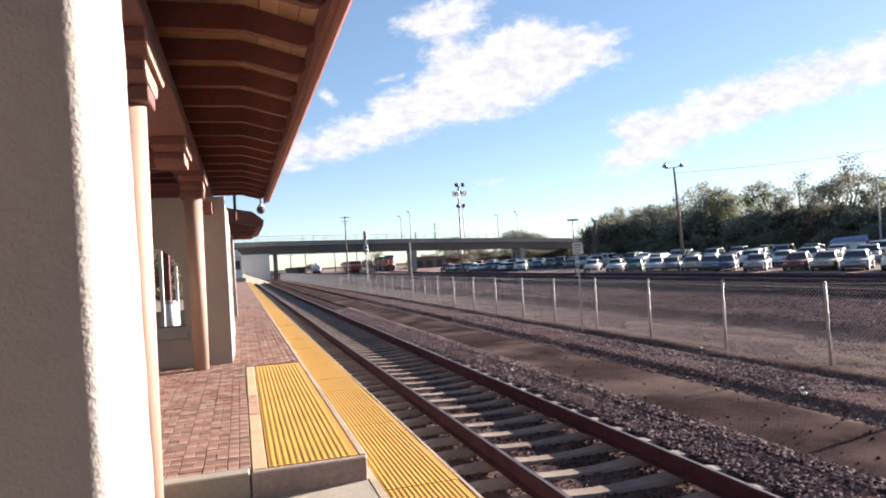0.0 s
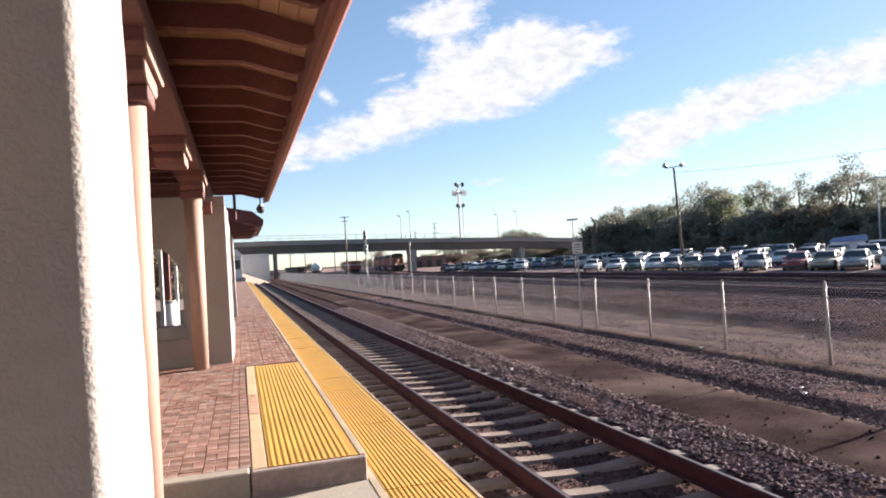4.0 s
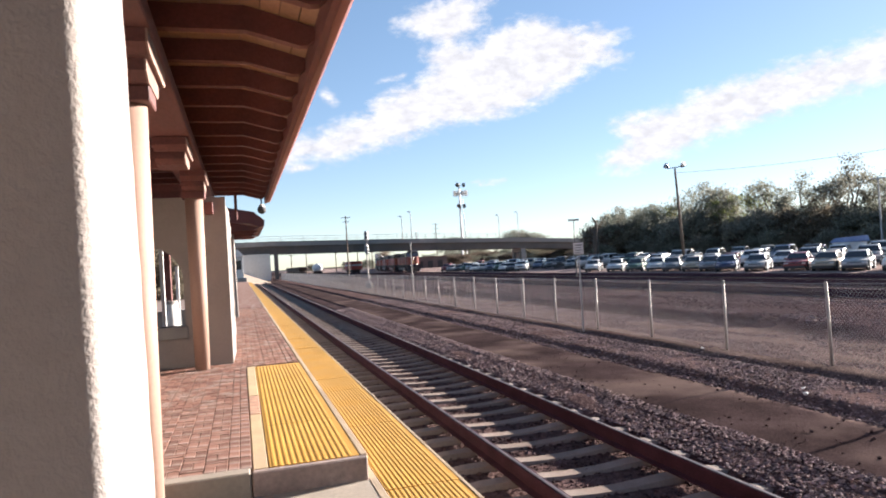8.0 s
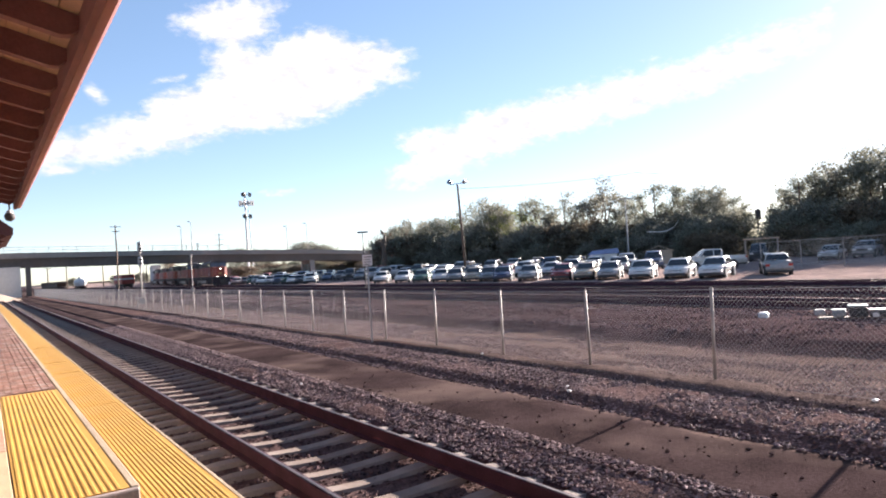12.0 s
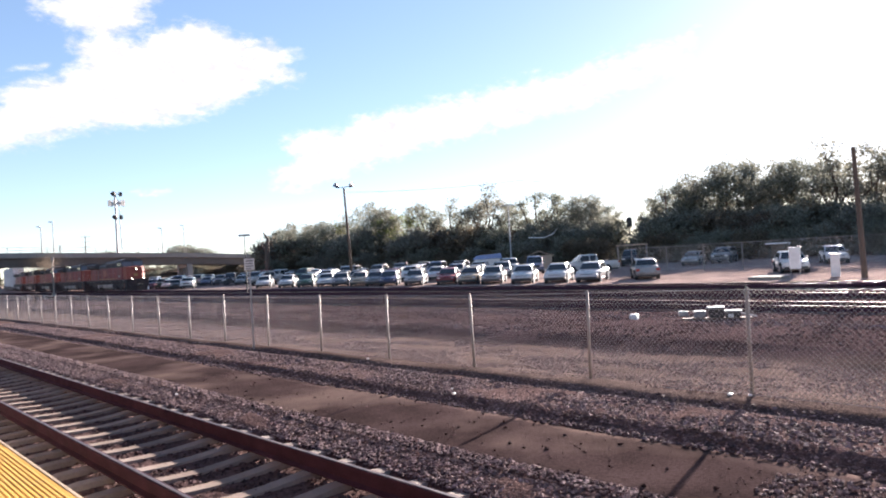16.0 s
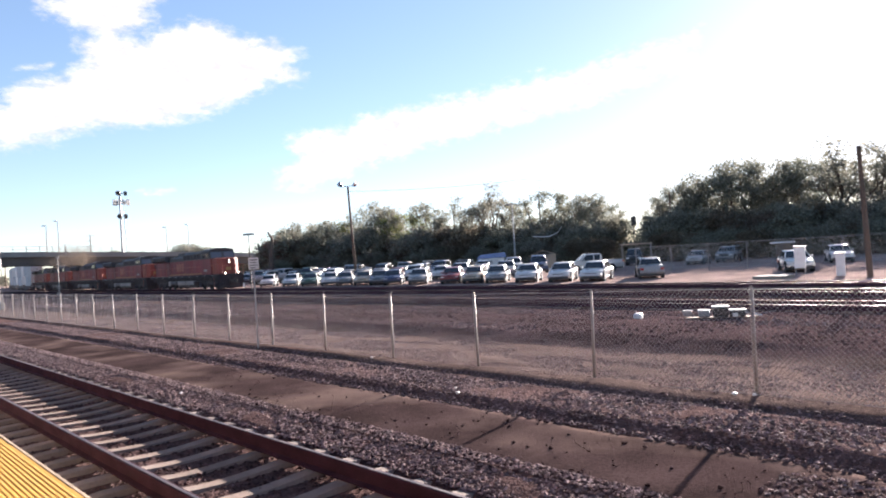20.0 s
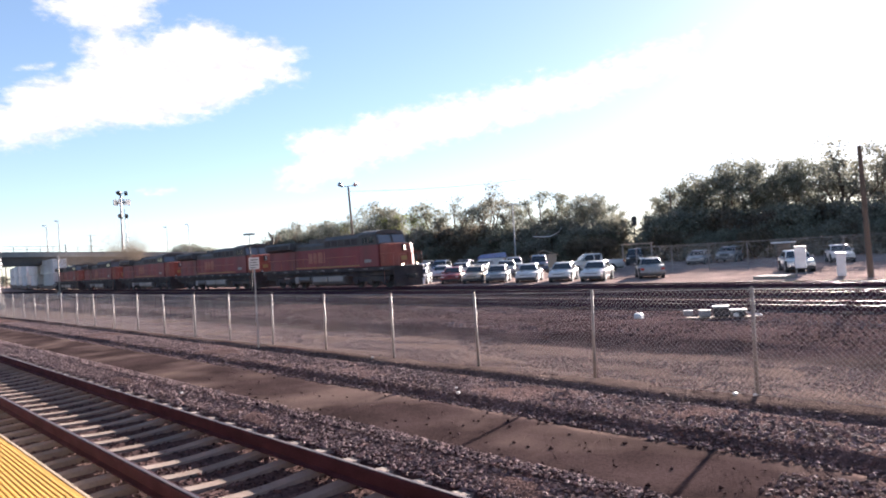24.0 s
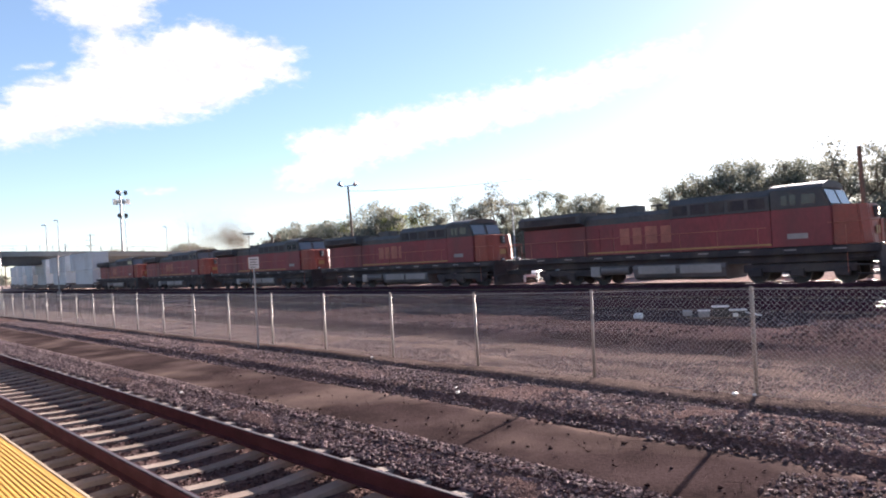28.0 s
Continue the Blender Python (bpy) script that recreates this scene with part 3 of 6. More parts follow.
# ---- worn asphalt strip ----
def asphalt_strip():
    """One uneven worn band with ragged edges that break down into the gravel."""
    ys = np.concatenate([np.arange(-10, 40, 0.16), np.arange(40, 150.1, 1.0)])
    cols = 15
    verts = []
    for y in ys:
        left = 5.16 + 0.10 * noise.noise((y * 0.6, 7, 0)) + 0.05 * noise.noise((y * 2.6, 8, 0))
        right = 7.02 + 0.12 * noise.noise((y * 0.5, 17, 0)) + 0.06 * noise.noise((y * 2.3, 18, 0))
        for i in range(cols):
            x = left + (right - left) * i / (cols - 1)
            z = -0.108 + 0.012 * noise.noise((x * 0.8, y * 0.45, 2)) + 0.005 * noise.noise((x * 4, y * 4, 4))
            verts.append((x, y, -0.30 if i in (0, cols - 1) else z))
    faces = [(j * cols + i, j * cols + i + 1, (j + 1) * cols + i + 1, (j + 1) * cols + i) for j in range(len(ys) - 1) for i in range(cols - 1)]
    ob = new("asphalt_strip", raw_mesh("asphalt_strip", verts, faces, M["slab"], smooth=True))
    return tagged(ob, "worn brown asphalt walkway strip between gravel beds", "pavement", kind="structure")


asphalt_strip()


# ---- platform ----
LOW, HIGH = 0.193, 0.40


def tactile_panel(x0, x1, length, pitch, z):
    """A ribbed panel: ribs run along y."""
    prof, x = [(x0, z)], x0 + 0.012
    while x + pitch < x1:
        prof += [(x + 0.1 * pitch, z), (x + 0.28 * pitch, z + 0.0038), (x + 0.62 * pitch, z + 0.0038), (x + 0.78 * pitch, z)]
        x += pitch
    prof += [(x1, z), (x1, z - 0.03), (x0, z - 0.03)]
    bm = bmesh.new()
    prism(bm, prof, "y", 0, length)
    return mesh_of(bm, "tactile_panel", M["tactile"])


def build_platform():
    low = thing("lower_platform", pose(0, 0, 0), "low concrete platform with a yellow ribbed edge strip", "platform", kind="structure")
    part("base", boxes((-9, 1.66, -14, 130, -0.4, LOW - 0.03), (-9, 0.99, -14, 6.03, LOW - 0.03, LOW)), M["concrete"], low)
    part("edge_border", boxes((1.715, 1.75, -14, 130, -0.05, LOW + 0.004), bevel=0.004), M["kerb"], low, "pale worn concrete edge")
    part("edge_face", boxes((1.66, 1.73, -14, 130, -0.4, -0.05)), M["concrete"], low)
    part("inner_border", boxes((0.99, 1.06, -14, 130, 0.0, LOW + 0.004), bevel=0.004), M["kerb"], low)
    p = tactile_panel(1.064, 1.712, 1.205, 0.043, LOW)
    for k in range(112):
        part("tactile_panel", p, None, low, at=pose(0, -4.0 + 1.21 * k, rnd(-0.002, 0.002)))
    high = thing("raised_platform", pose(0, 0, 0), "raised red brick platform with concrete kerbs and a yellow ribbed boarding mat", "platform", kind="structure")
    part("core", boxes((-9, 0.93, 6.2, 125, LOW, HIGH - 0.0155)), M["sand"], high)
    bm = bmesh.new()
    box(bm, -9, -0.012, 6.03, 6.20, LOW - 0.1, HIGH, 0.012)
    part("front_kerb", bm, M["concrete"], high, "chipped pale concrete step kerb")
    bm = bmesh.new()
    box(bm, 0.0, 0.985, 6.03, 6.12, LOW - 0.1, HIGH - 0.004, 0.012)
    part("step_face", bm, M["step_concrete"], high, "stained brown-grey concrete step face")
    y = 6.125
    for ln, nm in ((2.35, "cream_kerb"), (1.25, "brick_patch"), (3.0, "cream_kerb")):
        bm = bmesh.new()
        box(bm, 0.004, 0.142, y, y + ln - 0.008, LOW, HIGH + rnd(-0.004, 0.004), 0.012)
        part("mat_border", bm, M[nm], high, "cream painted kerb" if nm != "brick_patch" else "bare brick patch in the kerb")
        y += ln
    p = tactile_panel(0.15, 0.925, 1.63, 0.055, HIGH - 0.002)
    for k in range(4):
        part("boarding_mat", p, None, high, at=pose(0, 6.125 + 1.636 * k, 0))
    y = 6.12
    while y < 124:
        bm = bmesh.new()
        box(bm, 0.93, 1.0, y, y + 2.99, LOW - 0.05, HIGH + 0.001, 0.01)
        part("edge_kerb", bm, M["kerb"], high)
        y += 3.0
    return low, high


low_platform, high_platform = build_platform()


# ---- station porch ----
def pillar(name, x0, x1, y0, y1, z0, z1, batter, label):
    """A battered stucco pillar with soft rounded corners and an uneven skin."""
    bm = bmesh.new()
    rad, n = 0.028, 5
    rows = 60
    ring_prev = None
    for k in range(rows + 1):
        z = z0 + (z1 - z0) * k / rows
        s = batter * (z - z0)
        a0, a1, b0, b1 = x0 + s, x1 - s, y0 + s, y1 - s
        ring = []
        for cx, cy, start in ((a1 - rad, b0 + rad, -90), (a1 - rad, b1 - rad, 0), (a0 + rad, b1 - rad, 90), (a0 + rad, b0 + rad, 180)):
            for i in range(n + 1):
                a = radians(start + 90 * i / n)
                p = Vector((cx + rad * math.cos(a), cy + rad * math.sin(a), z))
                d = 0.0025 * noise.noise(p * 9) + 0.0016 * noise.noise(p * 34)
                ring.append(bm.verts.new(p + Vector((math.cos(a), math.sin(a), 0)) * d))
        if ring_prev:
            for i in range(len(ring)):
                j = (i + 1) % len(ring)
                bm.faces.new((ring_prev[i], ring_prev[j], ring[j], ring[i]))
        ring_prev = ring
    bm.faces.new(ring_prev)
    ob = part(name, bm, M["stucco"], None, smooth=True)
    return tagged(ob, label, "pillar", "porch pillars")


pillar("stucco_pillar", -0.86, -0.2085, 1.225, 1.83, LOW, 3.89, 0.012, "cream stucco pillar with rough rounded corners, sunlit side")
pillar("stucco_pillar", -0.62, -0.17, 27.0, 27.5, HIGH, 3.5, 0.01, "cream stucco pillar beside the brick platform")


def corbel(th, z):
    """A stepped corbel block along the beam, in two layers."""
    for k, (h, ln) in enumerate(((0.15, 0.40), (0.16, 0.60))):
        bm = bmesh.new()
        prism(bm, [(-ln, z + h), (-ln, z + 0.06), (-ln + 0.05, z + 0.03), (-ln + 0.12, z), (ln - 0.12, z), (ln - 0.05, z + 0.03), (ln, z + 0.06), (ln, z + h)], "x", -0.17, 0.19 + 0.04 * k)
        part("corbel", bm, M["timber"], th, "carved red timber corbel")
        # thin board on the sunny side, its colour lightened to look sunlit
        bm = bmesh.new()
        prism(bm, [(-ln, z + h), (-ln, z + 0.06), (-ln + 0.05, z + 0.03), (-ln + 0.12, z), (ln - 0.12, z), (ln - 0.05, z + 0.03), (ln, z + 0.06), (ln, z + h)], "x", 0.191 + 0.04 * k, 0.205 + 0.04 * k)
        part("end_face", bm, M["timber_lit"], th, "face of the corbel in a lighter, sunlit colour")
        z += h


def column(x, y, z0, z1, label):
    th = thing("porch_column", pose(x, y, 0), label, "column", "porch columns")
    bm = bmesh.new()
    tube(bm, (0, 0, z0 - 0.02), (0, 0, z1), 0.128, 0.155, n=28)
    part("shaft", bm, M["column"], th, smooth=True)
    part("cap", boxes((-0.2, 0.2, -0.2, 0.2, z1 - 0.002, z1 + 0.12), bevel=0.01), M["timber"], th, "dark red timber cap")
    corbel(th, z1 + 0.12)
    return th


column(-0.80, 5.86, LOW, 3.46, "round tan painted porch column with red timber bracket")
column(-0.745, 13.0, HIGH, 3.46, "round tan painted porch column by the stucco wall")

BEAM_Z = 3.62


BEAM_GROW = Matrix.Translation((0, 0, 2.09)) @ Matrix.Scale(1.1, 4) @ Matrix.Translation((0, 0, -2.09))
ROOF_GROW = Matrix.Translation((0, 0, 2.09)) @ Matrix.Scale(1.27, 4) @ Matrix.Translation((0, 0, -2.09))


def porch_roof():
    th = thing("porch_beams", BEAM_GROW, "long dark red timber beams and stepped cross beams of the porch", "beam")
    part("purlin", boxes((-0.93, -0.49, -4, 16.3, BEAM_Z + 0.11, BEAM_Z + 0.275), bevel=0.01), M["timber"], th, "long red timber beam over the columns")
    part("purlin", boxes((-3.4, -3.1, -4, 13.5, BEAM_Z, BEAM_Z + 0.27)), M["timber"], th)
    for y in (6.05, 9.5, 13.05):
        for z0, z1, xe in ((BEAM_Z - 0.13, BEAM_Z - 0.02, -0.66), (BEAM_Z - 0.02, BEAM_Z + 0.11, -0.57)):
            bm = bmesh.new()
            prism(bm, [(-3.3, z0), (xe - 0.07, z0), (xe - 0.015, z0 + 0.03), (xe, z0 + 0.07), (xe, z1), (-3.3, z1)], "y", y - 0.09, y + 0.09)
            part("cross_beam", bm, M["timber"], th, "stepped red timber cross beam end")
            # beam end lightened the same way, as if the sun struck it
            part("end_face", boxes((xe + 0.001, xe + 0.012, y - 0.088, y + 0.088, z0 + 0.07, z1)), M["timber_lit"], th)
    part("wall_plate", boxes((-1.05, -0.66, -4, 15.6, BEAM_Z + 0.277, 4.17)), M["timber"], th, "timber plate under the rafters")
    th = thing("porch_roof", ROOF_GROW, "overhanging station porch roof with dark red timber rafters", "roof")
    # rafters: level, then falling to the eave with a curved tail
    bm = bmesh.new()
    prism(bm, [(-3.4, 3.89), (0.13, 3.89), (0.52, 3.785), (0.58, 3.79), (0.635, 3.835), (0.635, 3.93), (0.13, 4.075), (-3.4, 4.075)], "y", -0.045, 0.045)
    me = mesh_of(bm, "rafter", M["timber"])
    y, k = -3.64, 0
    while y < 17.2:
        part("rafter", me, None, th, at=pose(0, y, rnd(-0.006, 0.006)))
        y += 0.81
        k += 1
    # deck boards: level ones and sloping ones
    x = -3.4
    while x < 0.63:
        w = min(0.14, 0.645 - x)
        za = 4.075 if x < 0.13 else 4.075 - 0.277 * (x - 0.13)
        zb = 4.075 if x + w < 0.13 else 4.075 - 0.277 * (x + w - 0.13)
        bm = bmesh.new()
        prism(bm, [(x, za + 0.002), (x + w - 0.008, zb + 0.002), (x + w - 0.008, zb + 0.03), (x, za + 0.03)], "y", -4, 17.25)
        part("deck_board", bm, M["deck"], th)
        x += 0.14
    bm = bmesh.new()
    prism(bm, [(-3.5, 4.115), (0.13, 4.115), (0.66, 3.968), (0.66, 4.02), (0.1, 4.2), (-3.5, 4.9)], "y", -4.1, 17.3)
    part("roof_sheet", bm, M["fascia"], th)
    bm = bmesh.new()
    prism(bm, [(0.637, 3.745), (0.69, 3.745), (0.70, 4.02), (0.637, 3.97)], "y", -4.1, 17.3)
    part("fascia_board", bm, M["timber"], th)
    bm = bmesh.new()
    prism(bm, [(0.702, 3.77), (0.76, 3.77), (0.79, 3.80), (0.795, 4.01), (0.81, 4.02), (0.81, 4.035), (0.702, 4.035)], "y", -4.1, 17.35)
    part("gutter", bm, M["fascia"], th, "reddish metal eave gutter")
    part("downspout", tubes(((-0.04, 17.05, 3.35), (-0.04, 17.05, 3.95), 0.035)), M["timber"], th)
    return th


porch_roof()
hung = thing("roof_corbel", pose(-0.83, 9.95, 0), "carved red timber corbel under the porch beam", "corbel")
corbel(hung, 3.575)


# ---- waiting hall beyond the porch ----
def arch_wall(name, x0, x1, y0, y1, z0, z1, o0, o1, sill, spring, label):
    """A wall along x with one arched opening."""
    r = (o1 - o0) / 2
    c = (o0 + o1) / 2
    n = 12
    arch = [(c - r * math.cos(math.pi * i / n), spring + r * math.sin(math.pi * i / n)) for i in range(n + 1)]
    bm = bmesh.new()
    box(bm, x0, o0, y0, y1, z0, z1)
    box(bm, o1, x1, y0, y1, z0, z1)
    box(bm, o0, o1, y0, y1, z0, sill)
    for (ax, az), (bx, bz) in zip(arch, arch[1:]):
        prism(bm, [(ax, az), (bx, bz), (bx, z1), (ax, z1)], "y", y0, y1)
    bmesh.ops.remove_doubles(bm, verts=bm.verts, dist=0.0005)
    return part(name, bm, M["stucco"], None)


def hall():
    th = thing("waiting_hall", pose(0, 0, 0), "cream stucco open waiting hall with arched openings", "building")
    w = arch_wall("front_wall", -6.0, -0.22, 13.5, 13.8, LOW, 3.54, -2.3, -1.03, 0.95, 2.02, "")
    w.parent = th
    part("beam_end", boxes((-0.585, -0.435, 13.2, 13.498, 3.20, 3.42), bevel=0.01), M["timber"], th, "dark red timber beam end in the wall")
    part("sill", boxes((-2.36, -0.99, 13.44, 13.84, 0.93, 1.16), bevel=0.01), M["bridge_concrete"], th, "grey window sill block")
    part("side_wall", boxes((-0.52, -0.22, 19.7, 20.4, LOW, 3.4), (-0.52, -0.22, 15.4, 19.7, 3.05, 3.4), (-0.52, -0.22, 15.4, 19.7, LOW, 0.75)), M["stucco"], th)
    bm = bmesh.new()
    prism(bm, [(-0.52, 13.802), (-0.222, 13.802), (-0.185, 15.396), (-0.52, 15.396)], "z", LOW, 3.4)
    part("corner_pier", bm, M["stucco"], th)
    part("low_wall", boxes((-6.0, -0.52, 20.15, 20.4, LOW, 1.15)), M["stucco"], th)
    return th


hall()
# out of view: walls added to keep the porch interior dark
sw = thing("station_house", pose(0, 0, 0), "unseen long cream stucco wall, added to close the porch off from light", "building", kind="structure")
part("wall", boxes((-4.0, -3.6, -14, 13.4, LOW, 4.9)), M["stucco"], sw)
# added out of sight, dark so less light bounces onto the pillar
part("end_wall", boxes((-4.0, 0.2, -4.6, -4.2, LOW, 3.6)), M["timber"], sw, "unseen dark timber wall, added to cut bounced light")


def far_canopy():
    th = thing("far_canopy", pose(0, 0, 0), "second lower station canopy with red timber eave", "roof")
    bm = bmesh.new()
    prism(bm, [(-3.5, 4.15), (0.4, 3.72), (0.66, 3.60), (0.84, 3.63), (0.86, 3.82), (0.5, 4.12), (-3.5, 4.9)], "y", 24.0, 31.0)
    part("roof_slab", bm, M["timber"], th)
    for y in (24.2, 26.4, 28.6, 30.8):
        bm = bmesh.new()
        prism(bm, [(-0.3, 3.52), (0.5, 3.50), (0.7, 3.58), (-0.3, 3.80)], "y", y - 0.08, y + 0.08)
        part("bracket", bm, M["timber"], th)
    part("wall", boxes((-0.8, -0.2, 28.2, 31.0, LOW, 3.7)), M["stucco"], th)
    return th


far_canopy()


def hall_inside():
    th = thing("litter_bin", pose(-1.61, 17.2, HIGH), "white cylindrical litter bin inside the open hall", "bin")
    bm = bmesh.new()
    tube(bm, (0, 0, 0.0), (0, 0, 1.05), 0.15, 0.165, n=20)
    part("drum", bm, M["white_paint"], th, smooth=True)
    part("lid", tubes(((0, 0, 1.05), (0, 0, 1.12), 0.172, 0.13), n=20), M["galv"], th)
    for x, y in ((-1.65, 16.0), (-1.6, 19.0)):
        p = tagged(part("white_post", boxes((-0.04, 0.04, -0.04, 0.04, 0, 2.6 if y < 17 else 1.95), bevel=0.005), M["white_paint"], None, at=pose(x, y, HIGH)), "slim white steel post in the open hall", "post", "hall posts")


hall_inside()
tagged(part("timber_post", boxes((-0.11, 0.11, -0.1, 0.1, 0, 3.0), bevel=0.01), M["timber"], None, at=pose(-1.76, 18.0, HIGH)), "dark red timber post inside the open hall", "post")


def eave_lamp():
    th = thing("eave_lamp", pose(0.70, 21.4, 3.95), "small dark globe lamp under the porch eave", "lamp")
    bm = bmesh.new()
    bmesh.ops.create_uvsphere(bm, u_segments=16, v_segments=10, radius=0.13)
    part("globe", bm, M["dark_steel"], th, smooth=True)
    part("cap", tubes(((0, 0, 0.09), (0, 0, 0.17), 0.10, 0.05), n=14), M["white_paint"], th, "pale cap")
    part("stem", tubes(((0, 0, 0.16), (0, 0, 0.42), 0.02), n=8), M["dark_steel"], th)
    return th


eave_lamp()


# ---- chain-link fence ----
POST_PITCH = 2.57


def fence_x(y):
    return 9.62 - 0.011 * min(y, 30.0) - 0.004 * max(0.0, y - 30)


def fence_panel_mesh(width, height, wire=0.0020):
    pitch, verts, faces = 0.038, [], []
    def bar(a, b, r):
        i = len(verts)
        a, b = Vector(a), Vector(b)
        q = (b - a).to_track_quat("Z", "Y")
        for p in (a, b):
            for k in range(3):
                verts.append(p + q @ Vector((r * math.cos(2.094 * k), r * math.sin(2.094 * k), 0)))
        for k in range(3):
            faces.append((i + k, i + (k + 1) % 3, i + 3 + (k + 1) % 3, i + 3 + k))
    n = int(width / pitch)
    rows = int(height / pitch)
    for c in range(n):
        y = c * pitch
        for r in range(rows):
            z0, z1 = r * pitch, (r + 1) * pitch
            s = 1 if (r + c) % 2 == 0 else -1
            ya, yb = (y, y + pitch) if s > 0 else (y + pitch, y)
            bar((0, ya, z0), (0, yb, z1), wire)
    return raw_mesh("mesh_panel", [tuple(v) for v in verts], faces, M["wire"])


def build_fence():
    th = thing("chain_link_fence", pose(0, 0, 0), "galvanised chain-link fence along the rail yard", "fence")
    panel = fence_panel_mesh(POST_PITCH, 1.46)
    bm = bmesh.new()
    tube(bm, (0, 0, -0.25), (0, 0, 1.50), 0.027, n=10)
    tube(bm, (0, 0, 1.50), (0, 0, 1.53), 0.034, 0.012, n=10)
    post = mesh_of(bm, "post", M["galv"], True)
    ys = [4.05 + POST_PITCH * k for k in range(-5, 62)]
    for k, shift in zip(range(5, 13), (-0.05, 0.02, 0.10, 0.11, 0.18, 0.18, 0.16, 0.04)):
        ys[k] += shift
    for k, y in enumerate(ys):
        x = fence_x(y)
        z = float(np.interp(y, [4.0, 9.3, 25.0, 40.0], [-0.11, -0.19, -0.19, -0.16]))
        part("post", post, None, th, at=pose(x, y, z, rnd(-0.8, 0.8), rnd(-1.0, 1.0)))
        if k + 1 < len(ys):
            x2 = fence_x(ys[k + 1])
            turn = math.degrees(math.atan2(-(x2 - x), POST_PITCH))
            part("mesh_panel", panel, None, th, at=pose(x - 0.035, y, z + 0.045, 0, 0, turn))
    for zz in (1.49, 0.03):
        bm = bmesh.new()
        for (a, za), (b, zb) in (((ys[0], -0.11), (4.0, -0.11)), ((4.0, -0.11), (9.3, -0.19)), ((9.3, -0.19), (25.0, -0.19)), ((25.0, -0.19), (40.0, -0.16)), ((40.0, -0.16), (ys[-1], -0.16))):
            tube(bm, (fence_x(a) - 0.035, a, za + zz), (fence_x(b) - 0.035, b, zb + zz), 0.004, n=4)
        part("tension_wire", bm, M["wire"], th)
    return th


build_fence()


def fence_sign():
    th = thing("notice_sign", pose(9.05, 17.2, -0.15), "small white notice sign on a thin steel post", "sign")
    part("post", boxes((-0.02, 0.02, -0.02, 0.02, -0.2, 2.45)), M["steel_grey"], th)
    part("plate", boxes((-0.135, 0.135, -0.035, -0.022, 2.18, 2.50), bevel=0.004), M["sign_white"], th, "white sign plate")
    part("lettering", boxes((-0.10, 0.10, -0.0395, -0.036, 2.42, 2.45), (-0.10, 0.08, -0.0395, -0.036, 2.35, 2.375), (-0.10, 0.10, -0.0395, -0.036, 2.28, 2.305), (-0.10, 0.05, -0.0395, -0.036, 2.21, 2.235)), M["sign_dark"], th)
    th.rotation_euler = (0, 0, radians(-25))
    return th


fence_sign()

# ---- rail yard tracks ----
YARD_TOP, TRAIN_X = -0.20, 35.0


def train_x(y):
    """The freight track runs straight past the lot and bends away beyond it."""
    return TRAIN_X + 4.5e-4 * max(0.0, y - 70.0) ** 2


def yard_track(line, label, bent):
    yt = thing("yard_track", pose(0, 0, 0), label, "railway track", kind="structure")
    ys = [-60.0, 60.0] + ([70.0 + 10.0 * k for k in range(42)] if bent else [480.0])
    o = [(-0.07, -0.185), (0.07, -0.185), (0.036, -0.05), (0.036, -0.003), (-0.036, -0.003), (-0.036, -0.05)]
    for side in (-0.755, 0.755):
        for nm, prof, material in (("rail", o, "rust"), ("running_surface", [(-0.016, -0.0028), (0.016, -0.0028), (0.016, 0.001), (-0.016, 0.001)], "rail_top")):
            verts = [(line(y) + side + u, y, YARD_TOP + v) for y in ys for u, v in prof]
            n = len(prof)
            faces = [(k * n + i, k * n + (i + 1) % n, (k + 1) * n + (i + 1) % n, (k + 1) * n + i) for k in range(len(ys) - 1) for i in range(n)]
            me = raw_mesh(nm, verts, faces, M[material])
            if nm == "rail":
                rail = part("rail", me, None, yt, "rust-brown steel rail")
            else:
                part(nm, me, None, rail, "polished running surface of the rail")
    bm = bmesh.new()
    y = -30.0
    while y < 160:
        cx = line(y)
        box(bm, cx - 1.3 + rnd(-0.05, 0.05), cx + 1.3 + rnd(-0.05, 0.05), y - 0.11, y + 0.11, YARD_TOP - 0.4, YARD_TOP - 0.18)
        y += 0.55
    t = part("wood_ties", bm, M["wood_pole"], yt)
    tagged(t, "dark timber ties", "", kind="stuff")


yard_track(lambda y: 24.35, "rusty yard track half buried in cinders", False)
yard_track(lambda y: 29.65, "yard track on dark ballast", False)
yard_track(train_x, "main freight track on dark ballast, bending away under the bridge", True)


# ---- road bridge ----
def bridge_y(x):
    return 158.7 + 0.21 * x


def bridge_z(x):
    return float(np.interp(x, [-60, 6, 38, 74, 99, 140, 200, 320], [5.6, 5.86, 5.25, 4.15, 3.0, 1.6, 0.2, -2.0]))


